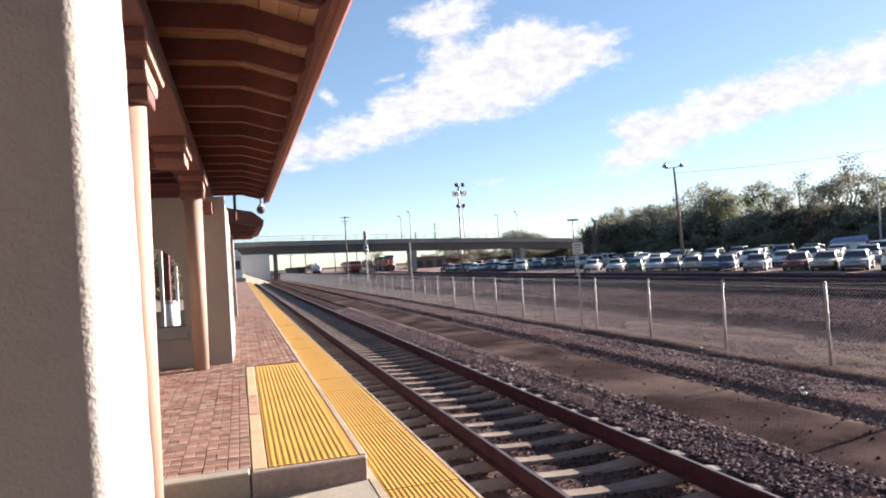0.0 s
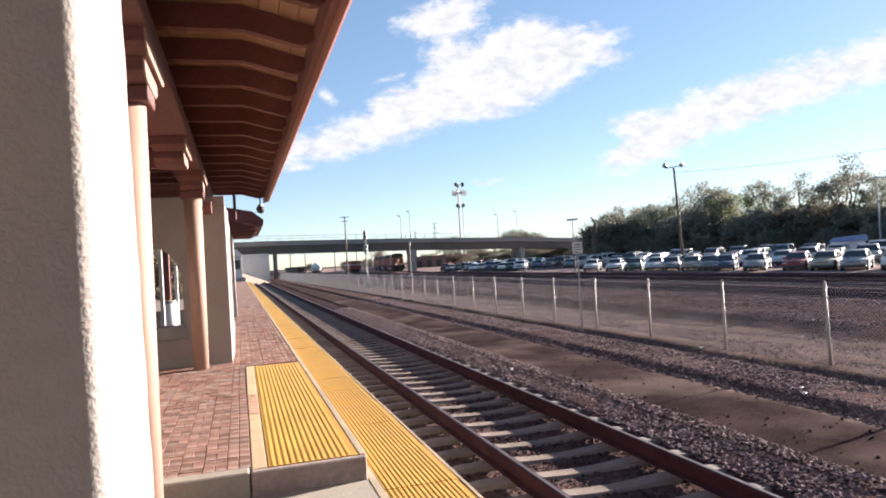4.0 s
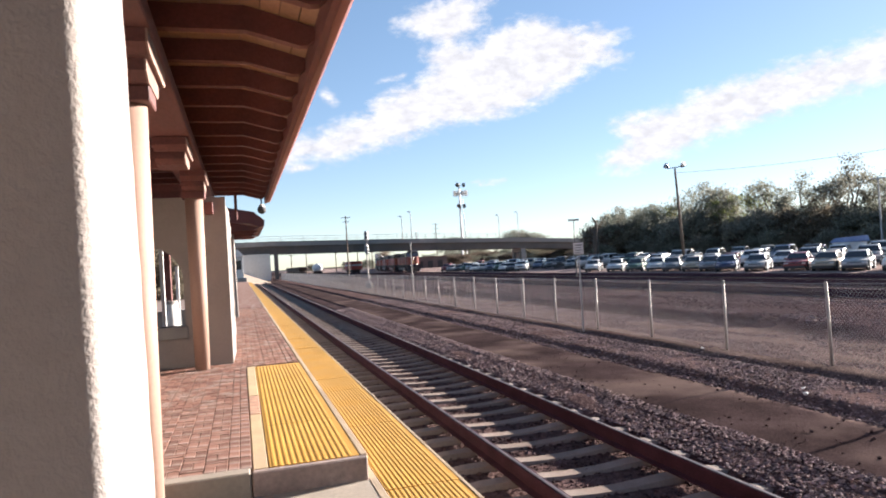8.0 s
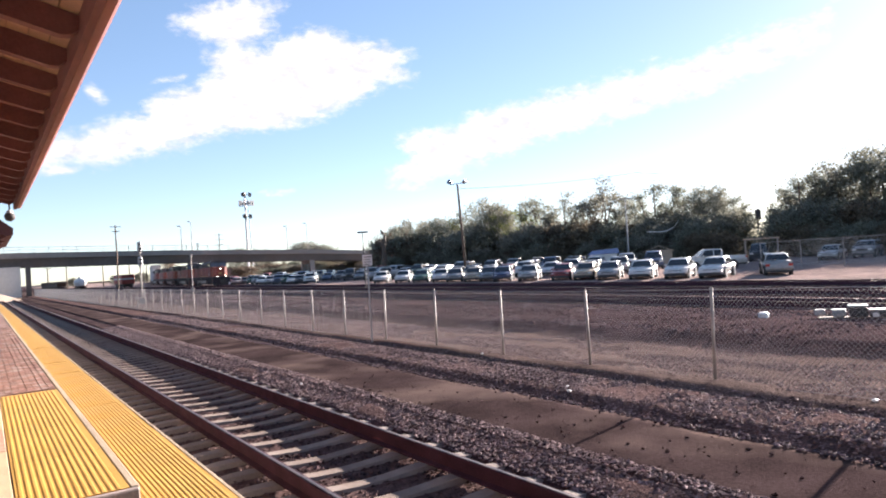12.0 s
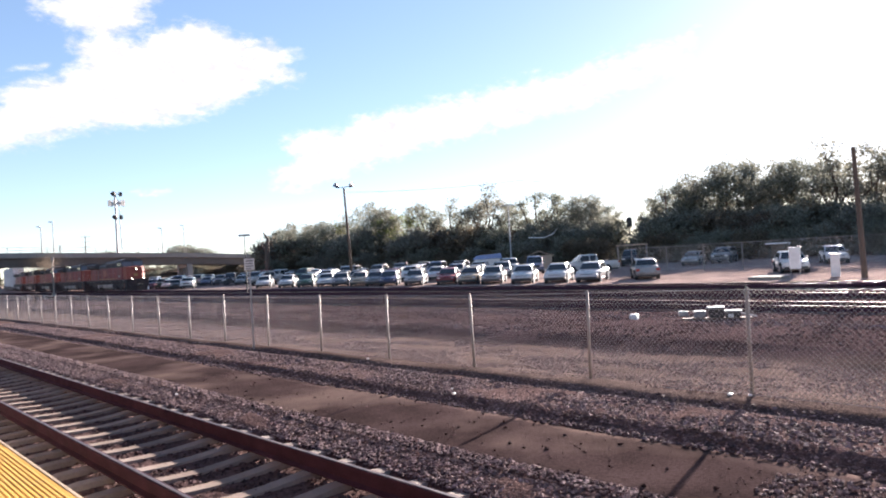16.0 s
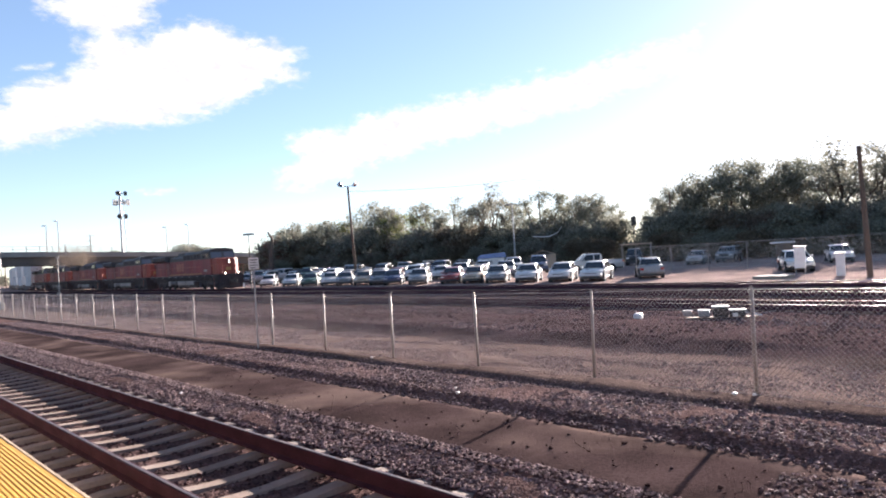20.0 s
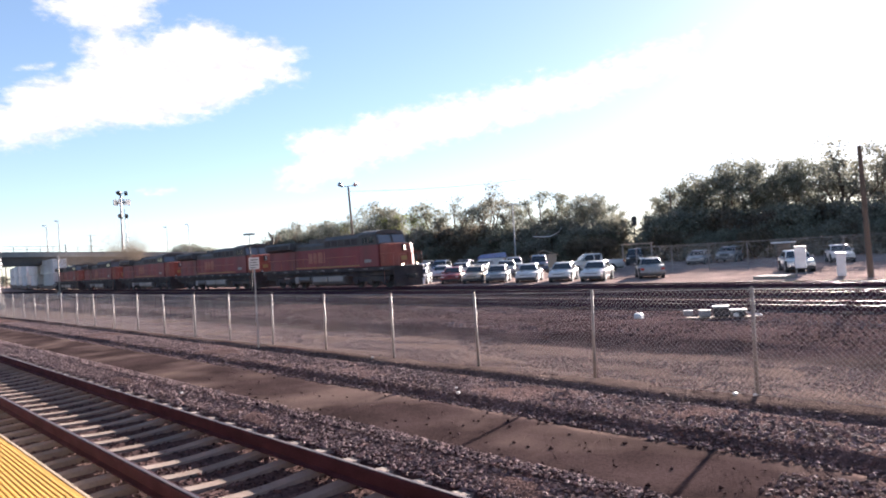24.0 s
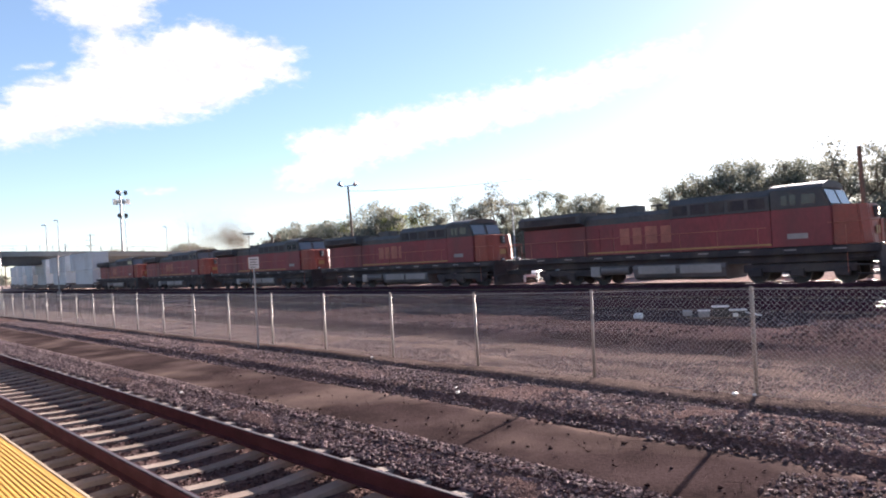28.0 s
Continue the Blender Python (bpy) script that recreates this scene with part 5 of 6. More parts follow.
TREES = [(0, 30.6, 2.8, 1.0), (1, 32.0, 3.3, 1.0), (0, 33.6, 3.2, 1.0), (3, 35.2, 3.1, 1.0), (1, 37.2, 4.5, 0.95), (0, 38.7, 4.0, 0.9), (3, 40.4, 3.6, 1.0), (2, 42.5, 4.4, 1.1), (4, 44.3, 4.5, 1.1),
         (2, 46.2, 4.3, 1.0), (4, 47.8, 5.3, 1.0), (1, 49.6, 3.8, 0.9), (2, 51.8, 4.7, 1.1), (4, 53.6, 4.2, 1.0), (0, 55.5, 4.1, 0.9), (1, 57.0, 3.2, 0.8), (1, 60.8, 3.2, 0.7), (0, 62.6, 4.4, 0.85),
         (1, 64.6, 5.0, 0.95), (0, 66.8, 5.6, 1.0), (1, 69.2, 5.6, 1.0), (0, 71.6, 5.3, 1.0), (4, 74.2, 6.2, 1.1), (1, 76.6, 5.7, 1.0), (0, 79.4, 5.8, 1.0), (1, 83, 5.5, 1.0), (0, 87, 5.6, 1.0), (1, 92, 5.4, 1.0)]
for k, az, el, wide in TREES:
    put_tree(k, az, far_dist(az) + rnd(-4, 4), el, wide, "yellow-green tree behind the parked cars" if k == 3 else "broad dark green cottonwood tree behind the parked cars")
a = 29.5
while a < 95:
    if not 58.2 < a < 59.6:
        put_tree(0 if rnd(0, 1) < 0.7 else 1, a, far_dist(a) - 8 + rnd(-4, 4), rnd(1.5, 2.5) if not 57.4 < a < 60.4 else 0.5, 1.1, "dense dark bushes behind the parked cars", True)
    a += rnd(0.85, 1.25)
a = 30.0
while a < 94:
    if not 57.2 < a < 60.6:
        put_tree(0 if rnd(0, 1) < 0.6 else 1, a, far_dist(a) - 15 + rnd(-2, 2), rnd(0.35, 0.9), 1.2, "low dark scrub along the back of the lot", True)
    a += rnd(1.0, 1.5)
# growth beyond and under the bridge
for az, d, el, b in ((22.8, 330, 2.0, False), (24.0, 330, 1.7, False), (17.6, 340, 1.75, False), (19.0, 350, 1.6, False), (25.6, 300, 0.8, True), (24.0, 300, 0.75, True), (21.5, 300, 0.6, True), (19.4, 300, 0.7, True), (17.4, 310, 0.6, True),
                     (15.4, 300, 0.55, True), (27.4, 270, 0.7, True), (28.8, 240, 0.9, True), (5.6, 420, 0.3, True), (8.6, 430, 0.3, True), (10.2, 420, 0.4, True)):
    put_tree(0 if not b else (0 if az < 22 else 1), az, d, el, 1.5, "distant trees beyond the bridge" if not b else "distant scrub beyond the bridge", b)


for az, d, el in ((-5.2, 60, 2.6), (-6.6, 55, 2.2), (-4.2, 70, 1.4)):
    put_tree(1, az, d, el, 1.2, "bushes behind the open waiting hall", True)
a = 14.5
while a < 29:
    put_tree(0 if rnd(0, 1) < 0.5 else 1, a, 250 + rnd(0, 40), rnd(0.25, 0.55), 2.4, "dry scrub and dark growth beyond the bridge", True)
    a += rnd(0.7, 1.1)


def snag():
    d = 125.0
    az = 29.15
    th = thing("dead_tree", pose(d * math.sin(radians(az)), d * math.cos(radians(az)), -0.1, 0, 0, -az), "bare dead tree stump with a crooked top limb", "tree")
    h = 2.09 + d * math.tan(radians(2.85))
    bm = bmesh.new()
    for a, b, r0, r1 in (((0, 0, -0.2), (0.1, 0, h * 0.62), 0.5, 0.4), ((0.1, 0, h * 0.6), (0.35, 0, h * 0.85), 0.4, 0.25), ((0.35, 0, h * 0.85), (-0.35, 0, h), 0.22, 0.1), ((0.1, 0, h * 0.6), (-0.75, 0, h * 0.72), 0.3, 0.2),
                         ((-0.75, 0, h * 0.72), (-0.6, 0, h * 0.8), 0.2, 0.1)):
        tube(bm, a, b, r0, r1, n=8)
    part("trunk", bm, M["bark"], th)
    return th


snag()

# ---- freight train ----
LOCO_LEN = 22.3


def build_loco(name, label):
    """Origin on the rail top under the front coupler; the body runs back along +y; the front faces -y."""
    th = thing(name, pose(0, 0, 0), label, "locomotive", "train engines")
    L = LOCO_LEN - 0.5
    part("frame", boxes((-1.5, 1.5, 0.86, L - 0.2, 1.38, 1.72), (-1.2, 1.2, 1.02, L - 0.4, 1.0, 1.38), bevel=0.03), M["loco_frame"], th)
    for k in range(9):
        part("sill_reflector", boxes((-1.512, -1.502, 2.2 + 2.1 * k, 2.75 + 2.1 * k, 1.56, 1.62)), M["loco_silver"], th)
    # nose and cab
    bm = bmesh.new()
    prism(bm, [(-1.25, 1.60), (-0.75, 1.30), (0.75, 1.30), (1.25, 1.60), (1.4, 2.75), (-1.4, 2.75)], "z", 1.74, 3.5)
    for v in bm.verts:
        if v.co.z > 3:
            v.co.y += 0.12 * (2.75 - v.co.y)
            v.co.z += 0.06 if v.co.y > 2.4 else 0.0
    bmesh.ops.bevel(bm, geom=bm.edges[:], offset=0.06, segments=2, affect="EDGES")
    nose = part("nose", bm, M["loco_nose"], th, "yellow-orange wide nose")
    part("nose_door", boxes((0.3, 0.72, 1.275, 1.35, 1.8, 2.8), bevel=0.01), M["loco_nose"], nose)
    bm = bmesh.new()
    prism(bm, [(2.73, 1.74), (2.73, 3.5), (5.35, 3.5), (5.35, 1.74)], "x", -1.5, 1.5)
    bmesh.ops.bevel(bm, geom=bm.edges[:], offset=0.04, segments=2, affect="EDGES")
    cab = part("cab", bm, M["loco_orange"], th, "orange crew cab")
    bm = bmesh.new()
    prism(bm, [(2.75, 3.5), (3.07, 4.3), (3.25, 4.42), (5.35, 4.42), (5.35, 3.5)], "x", -1.49, 1.49)
    bmesh.ops.bevel(bm, geom=bm.edges[:], offset=0.04, segments=2, affect="EDGES")
    part("cab_top", bm, M["loco_dark"], cab, "dark upper cab with windows")
    bm = bmesh.new()
    prism(bm, [(-1.5, 4.36), (-1.2, 4.58), (-0.6, 4.70), (0.6, 4.70), (1.2, 4.58), (1.5, 4.36)], "y", 3.05, 5.45)
    part("cab_roof", bm, M["loco_dark"], cab, "dark cab roof")
    for x in (-1.495, 1.495):
        for y0, y1 in ((3.35, 3.95), (4.2, 4.47), (4.57, 4.84)):
            part("side_window", boxes((x - 0.014, x + 0.014, y0, y1, 3.68, 4.12)), M["window_dark"], cab)
    for x0, x1 in ((-1.35, -0.12), (0.12, 1.35)):
        bm = bmesh.new()
        prism(bm, [(2.78, 3.6), (2.755, 3.61), (3.015, 4.26), (3.05, 4.25)], "x", x0, x1)
        part("windshield", bm, M["windshield"], cab, "windshield reflecting the bright sky")
    part("number_plate", boxes((-1.512, -1.502, 3.75, 4.65, 2.1, 2.35)), M["loco_silver"], cab, "pale plate with plain bars")
    # lamps
    part("headlight_box", boxes((-0.16, 0.16, 1.26, 1.9, 2.88, 3.4), bevel=0.02), M["loco_dark"], nose, "dark headlight housing")
    for z in (3.03, 3.24):
        part("headlight", tubes(((0.0, 1.245, z), (0.0, 1.4, z), 0.058), n=14), M["headlight"], nose, "lit headlight")
    for x in (-0.76, 0.76):
        part("ditch_light", tubes(((x, 0.66, 1.82), (x, 0.76, 1.82), 0.055), n=14), M["headlight"], th, "lit ditch light")
        part("ditch_bracket", boxes((x - 0.1, x + 0.1, 0.7, 0.9, 1.68, 1.74), (x - 0.1, x + 0.1, 0.76, 0.86, 1.74, 1.93)), M["loco_frame"], th)
    part("nose_emblem", boxes((-0.4, 0.2, 1.288, 1.298, 2.15, 2.5)), M["loco_yellow"], nose, "yellow emblem panel on the nose")
    # long hood: orange side, dark top
    part("engine_hood", boxes((-0.95, 0.95, 5.35, 16.2, 1.74, 3.5)), M["loco_orange"], th, "orange engine hood")
    bm = bmesh.new()
    prism(bm, [(-0.95, 3.5), (-0.95, 3.85), (-0.75, 4.08), (0.75, 4.08), (0.95, 3.85), (0.95, 3.5)], "y", 5.35, 16.2)
    part("hood_roof", bm, M["loco_dark"], th, "dark roof of the hood")
    part("equipment_box", boxes((-1.46, -0.955, 5.37, 10.5, 1.74, 3.5), bevel=0.03), M["loco_orange"], th, "orange side cabinet")
    part("equipment_box", boxes((0.955, 1.46, 5.37, 10.5, 1.74, 3.5), bevel=0.03), M["loco_orange"], th, "orange side cabinet")
    bm = bmesh.new()
    prism(bm, [(-1.46, 3.505), (-1.46, 4.2), (-1.15, 4.5), (1.15, 4.5), (1.46, 4.2), (1.46, 3.505)], "y", 5.4, 10.55)
    part("dynamic_brake_box", bm, M["loco_dark"], th, "dark raised blower housing")
    for k in range(5):
        part("intake_grille", boxes((-1.475, -1.462, 5.6 + 0.98 * k, 6.4 + 0.98 * k, 3.62, 4.12)), M["loco_frame"], th)
    bm = bmesh.new()
    prism(bm, [(-1.0, 1.74), (-1.0, 3.5), (1.0, 3.5), (1.0, 1.74)], "y", 16.2, 20.9)
    part("radiator_base", bm, M["loco_orange"], th)
    bm = bmesh.new()
    prism(bm, [(-1.0, 3.5), (-1.5, 3.72), (-1.5, 4.15), (-1.35, 4.32), (1.35, 4.32), (1.5, 4.15), (1.5, 3.72), (1.0, 3.5)], "y", 16.2, 20.9)
    part("radiator_housing", bm, M["loco_dark"], th, "dark winged radiator housing")
    part("radiator_grille", boxes((-1.515, -1.503, 16.5, 20.4, 3.76, 4.12)), M["loco_frame"], th)
    part("exhaust_stack", boxes((-0.5, 0.5, 13.0, 14.4, 4.06, 4.5), bevel=0.03), M["loco_dark"], th)
    part("roof_fan", tubes(((0, 15.3, 4.06), (0, 15.3, 4.22), 0.6), n=18), M["loco_dark"], th)
    part("air_horn", tubes(((-0.3, 11.8, 4.06), (-0.3, 11.8, 4.36), 0.05), ((-0.3, 11.5, 4.36), (-0.3, 12.2, 4.36), 0.06)), M["dark_steel"], th)
    for k in range(6):
        y = 10.75 + 0.9 * k
        for x in (-0.958, 0.958):
            part("hood_door", boxes((x - 0.012, x + 0.012, y, y + 0.82, 1.9, 3.3), bevel=0.008), M["loco_orange"], th)
    # plain shapes in place of the side name
    y0 = 10.72
    for w, h in ((0.62, 0.92), (0.72, 0.95), (0.55, 0.92), (0.60, 0.92)):
        part("side_mark", boxes((-0.984, -0.973, y0, y0 + w, 2.28, 2.28 + h), bevel=0.0), M["loco_mark"], th, "faded plain block in place of lettering")
        y0 += w + 0.22
    part("side_stripe", boxes((-1.474, -1.462, 5.4, 10.45, 1.84, 1.93)), M["loco_yellow"], th, "faded yellow stripe")
    part("side_stripe", boxes((-0.984, -0.973, 10.75, 16.1, 1.84, 1.93)), M["loco_yellow"], th, "faded yellow stripe")
    # fuel tank
    bm = bmesh.new()
    prism(bm, [(-1.35, 1.1), (-1.45, 0.9), (-1.3, 0.42), (-0.9, 0.25), (0.9, 0.25), (1.3, 0.42), (1.45, 0.9), (1.35, 1.1)], "y", 7.7, 12.9)
    part("fuel_tank", bm, M["loco_tank"], th, "grey fuel tank under the frame")
    for y in (7.9, 10.35):
        part("tank_panel", boxes((-1.47, -1.42, y, y + 2.2, 0.62, 1.05), bevel=0.01), M["loco_silver"], th)
    part("air_tank", tubes(((-1.2, 13.2, 0.85), (-1.2, 15.0, 0.85), 0.24), n=12), M["loco_tank"], th)
    part("air_tank", tubes(((1.2, 13.2, 0.85), (1.2, 15.0, 0.85), 0.24), n=12), M["loco_tank"], th)
    part("equipment_locker", boxes((-1.42, -1.0, 15.05, 15.7, 0.5, 1.1), bevel=0.03), M["loco_silver"], th)
    # trucks and wheels
    for yc in (4.4, 17.2):
        tr = part("truck", boxes((-1.2, -1.0, yc - 2.5, yc + 2.5, 0.55, 0.95), (1.0, 1.2, yc - 2.5, yc + 2.5, 0.55, 0.95), (-1.0, 1.0, yc - 0.3, yc + 0.3, 0.5, 1.0),
                                 (-1.3, -1.02, yc - 2.2, yc - 1.6, 0.35, 0.75), (-1.3, -1.02, yc - 0.3, yc + 0.3, 0.35, 0.75), (-1.3, -1.02, yc + 1.6, yc + 2.2, 0.35, 0.75), bevel=0.03), M["loco_frame"], th)
        for dy in (-1.95, 0, 1.95):
            for x in (-0.755, 0.755):
                part("wheel", tubes(((x - 0.065, yc + dy, 0.535), (x + 0.065, yc + dy, 0.535), 0.53), n=20), M["dark_steel"], tr)
    # pilot, plow, steps and rails
    bm = bmesh.new()
    prism(bm, [(-1.5, 0.15), (1.5, 0.15), (1.5, 1.5), (-1.5, 1.5)], "y", 0.9, 1.0)
    prism(bm, [(-1.45, 0.12), (0, 0.12), (0, 0.85), (-1.45, 0.75)], "y", 0.76, 0.899)
    prism(bm, [(0, 0.12), (1.45, 0.12), (1.45, 0.75), (0, 0.85)], "y", 0.76, 0.899)
    part("pilot", bm, M["loco_frame"], th)
    part("plow_edge", boxes((1.25, 1.46, 0.72, 0.757, 0.12, 0.6)), M["white_paint"], th, "white edge of the snow plow")
    part("coupler", boxes((-0.15, 0.15, -0.1, 0.9, 0.72, 1.02), bevel=0.03), M["dark_steel"], th)
    part("rear_coupler", boxes((-0.15, 0.15, L - 0.4, L + 0.45, 0.72, 1.02), bevel=0.03), M["dark_steel"], th)
    for s in (-1, 1):
        bm = bmesh.new()
        for k in range(8):
            y = 6.0 + 2.0 * k
            tube(bm, (s * 1.46, y, 1.66), (s * 1.46, y, 2.72), 0.02, n=5)
        tube(bm, (s * 1.46, 5.6, 2.7), (s * 1.46, 20.6, 2.7), 0.022, n=5)
        part("handrail", bm, M["loco_mark"], th)
        bm = bmesh.new()
        tube(bm, (s * 1.46, 0.95, 0.5), (s * 1.46, 0.95, 2.75), 0.016, n=5)
        tube(bm, (s * 1.46, 0.95, 2.75), (s * 1.5, 2.9, 2.75), 0.016, n=5)
        tube(bm, (s * 1.46, 2.2, 0.5), (s * 1.46, 2.2, 2.6), 0.016, n=5)
        tube(bm, (s * 1.0, 0.85, 1.68), (s * 1.0, 0.8, 2.65), 0.016, n=5)
        tube(bm, (s * 1.0, 0.8, 2.65), (s * 0.2, 0.8, 2.65), 0.016, n=5)
        part("front_grab_rail", bm, M["loco_mark"], th, "tan grab rails")
        part("steps", boxes((s * 1.1 - 0.35, s * 1.1 + 0.35, 0.95, 1.9, 0.4, 0.46), (s * 1.1 - 0.35, s * 1.1 + 0.35, 1.1, 2.0, 0.8, 0.86), (s * 1.1 - 0.35, s * 1.1 + 0.35, 1.2, 2.1, 1.15, 1.2)), M["loco_frame"], th)
    part("jumper_hose", tubes(((-0.5, 0.7, 1.1), (-0.5, 0.5, 0.6), 0.04), ((0.5, 0.7, 1.1), (0.5, 0.5, 0.6), 0.04)), M["tyre"], th)
    return th


lead = build_loco("locomotive", "orange diesel locomotive with dark roof and lit headlights")
ENGINES = [lead] + [copy_thing(lead, pose(0, 0, 0)) for k in range(4)]
for e in ENGINES[1:]:
    for c in e.children_recursive:
        if c.name.split(".")[0] in ("headlight", "ditch_light"):
            c.data = c.data.copy()
            c.data.materials[0] = M["lamp_glass"]
            c["label"] = "unlit lamp"
    tagged(e, "grimy orange diesel locomotive with dark roof coupled in the train")


def build_stack_car(k):
    th = thing("container_wagon", pose(0, 0, 0), "low well wagon carrying white stacked containers" if k % 3 else "well wagon carrying tall white containers", "freight wagon", "container wagons")
    part("well", boxes((-1.45, -1.3, 2.2, 17.8, 0.3, 1.0), (1.3, 1.45, 2.2, 17.8, 0.3, 1.0), (-1.3, 1.3, 2.2, 17.8, 0.3, 0.45), (-1.4, 1.4, 0.6, 2.2, 1.0, 1.25), (-1.4, 1.4, 17.8, 19.4, 1.0, 1.25)), M["wellcar"], th)
    part("coupler", boxes((-0.12, 0.12, -0.1, 0.7, 0.75, 1.0), (-0.12, 0.12, 19.3, 20.1, 0.75, 1.0)), M["dark_steel"], th)
    for yc in (1.4, 18.6):
        b = part("truck", boxes((-1.15, -0.95, yc - 1.2, yc + 1.2, 0.4, 0.8), (0.95, 1.15, yc - 1.2, yc + 1.2, 0.4, 0.8), (-0.95, 0.95, yc - 0.25, yc + 0.25, 0.4, 0.95)), M["loco_frame"], th)
        for dy in (-0.9, 0.9):
            for x in (-0.755, 0.755):
                part("wheel", tubes(((x - 0.06, yc + dy, 0.46), (x + 0.06, yc + dy, 0.46), 0.455), n=16), M["dark_steel"], b)
    for z0, y0, y1 in ((0.47, 2.6, 14.8), (3.44, 2.3, 18.45)):
        bm = bmesh.new()
        box(bm, -1.22, 1.22, y0 + 0.1, y1 - 0.1, z0, z0 + 2.88)
        c = part("container", bm, M["container"], th, "white ribbed freight container")
        n = int((y1 - y0) / 1.35)
        rib = mesh_of(boxes((-0.02, 0.02, 0, 0.09, 0.1, 2.8)), "rib", M["container"])
        for i in range(n + 1):
            part("rib", rib, None, c, at=pose(-1.24, y0 + 0.1 + (y1 - y0 - 0.3) * i / n, z0))
        for xr in (-1.27, 1.2):
            for zr in (z0, z0 + 2.78):
                part("edge_rail", boxes((xr, xr + 0.07, y0, y1, zr, zr + 0.12)), M["container"], c)
    return th


stack = build_stack_car(0)
WAGONS = [stack] + [copy_thing(stack, pose(0, 0, 0)) for k in range(6)]


def smoke_plume():
    """Soot flecks: a puff over the stack and a thin haze trailing behind."""
    r = np.random.RandomState(9)
    n = 170000
    u = r.rand(n)
    puff = np.stack([r.normal(size=n) * (0.7 + 1.3 * u), -1.0 + 9.0 * u ** 1.3 + r.normal(size=n) * (1.0 + 2.8 * u), 4.6 + 2.7 * u ** 0.8 + r.normal(size=n) * (0.4 + 0.85 * u)], 1)
    m = 60000
    w = r.rand(m)
    haze = np.stack([r.normal(size=m) * (0.8 + 1.0 * w), 4.0 + 46.0 * w, 5.4 + r.normal(size=m) * (0.5 + 0.5 * w)], 1)
    c = np.concatenate([puff, haze])
    lump = np.array([noise.noise(Vector(p) * 0.45) + 0.6 * noise.noise(Vector(p) * 1.1) for p in c])
    c = c[lump + 0.45 * r.normal(size=len(c)) > 0.05]
    n = len(c)
    d = r.normal(size=(n, 3, 3)) * 0.0155
    v = (c[:, None, :] + d).reshape(-1, 3)
    ob = new("exhaust_smoke", raw_mesh("exhaust_smoke", v.tolist(), [(3 * k, 3 * k + 1, 3 * k + 2) for k in range(n)], M["smoke"]))
    return tagged(ob, "thin brown diesel exhaust smoke drifting over the engines", "smoke", kind="stuff")


SMOKE = smoke_plume()
# seconds, nose of the leading engine along y
NOSE = [(0, 197.52), (1, 191.95), (2, 186.34), (3, 180.69), (4, 174.97), (5, 169.2), (6, 163.36), (7, 157.45), (8, 151.46), (9, 145.39), (10, 139.23), (11, 132.97), (12, 126.61), (13, 120.16), (14, 113.59),
        (15, 106.91), (16, 100.11), (17, 93.2), (18, 86.16), (19, 78.99), (20, 71.69), (21, 64.26), (22, 56.7), (23, 48.99), (24, 41.14), (25, 33.15), (26, 25.01), (27, 16.73), (28, 8.29)]
WAY_Y = np.arange(-60.0, 560.0, 0.5)
WAY_X = np.array([train_x(y) for y in WAY_Y])
WAY_S = np.concatenate([[0.0], np.cumsum(np.hypot(np.diff(WAY_X), np.diff(WAY_Y)))])


def on_track(y, back, length):
    """Pose of a vehicle whose front is some metres of track behind the leading nose."""
    s = float(np.interp(y - 0.8, WAY_Y, WAY_S)) + back
    ends = [(float(np.interp(q, WAY_S, WAY_X)), float(np.interp(q, WAY_S, WAY_Y))) for q in (s, s + length)]
    (x0, y0), (x1, y1) = ends
    return pose(x0, y0, YARD_TOP, 0, 0, math.degrees(math.atan2(x0 - x1, y1 - y0)))


def motions():
    for k, e in enumerate(ENGINES):
        walk(e, [(t, on_track(y, LOCO_LEN * k, LOCO_LEN)) for t, y in NOSE])
    for k, w in enumerate(WAGONS):
        walk(w, [(t, on_track(y, LOCO_LEN * 5 - 0.4 + 20.2 * k, 20.0)) for t, y in NOSE])
    walk(SMOKE, [(t, on_track(y, LOCO_LEN * 2 + 18.0, 10.0)) for t, y in NOSE])

# ---- parked cars ----
PAINTS = {}


def paint(name, base):
    if name not in PAINTS:
        PAINTS[name] = mat("car_paint_" + name, base, 0.3, metal=0.0, vary=0.06, scale=1.0, fine=9, bump=0, spec=0.45, dirt=(0.25, 0.2, 0.17), dirt_amount=0.25)
    return PAINTS[name]


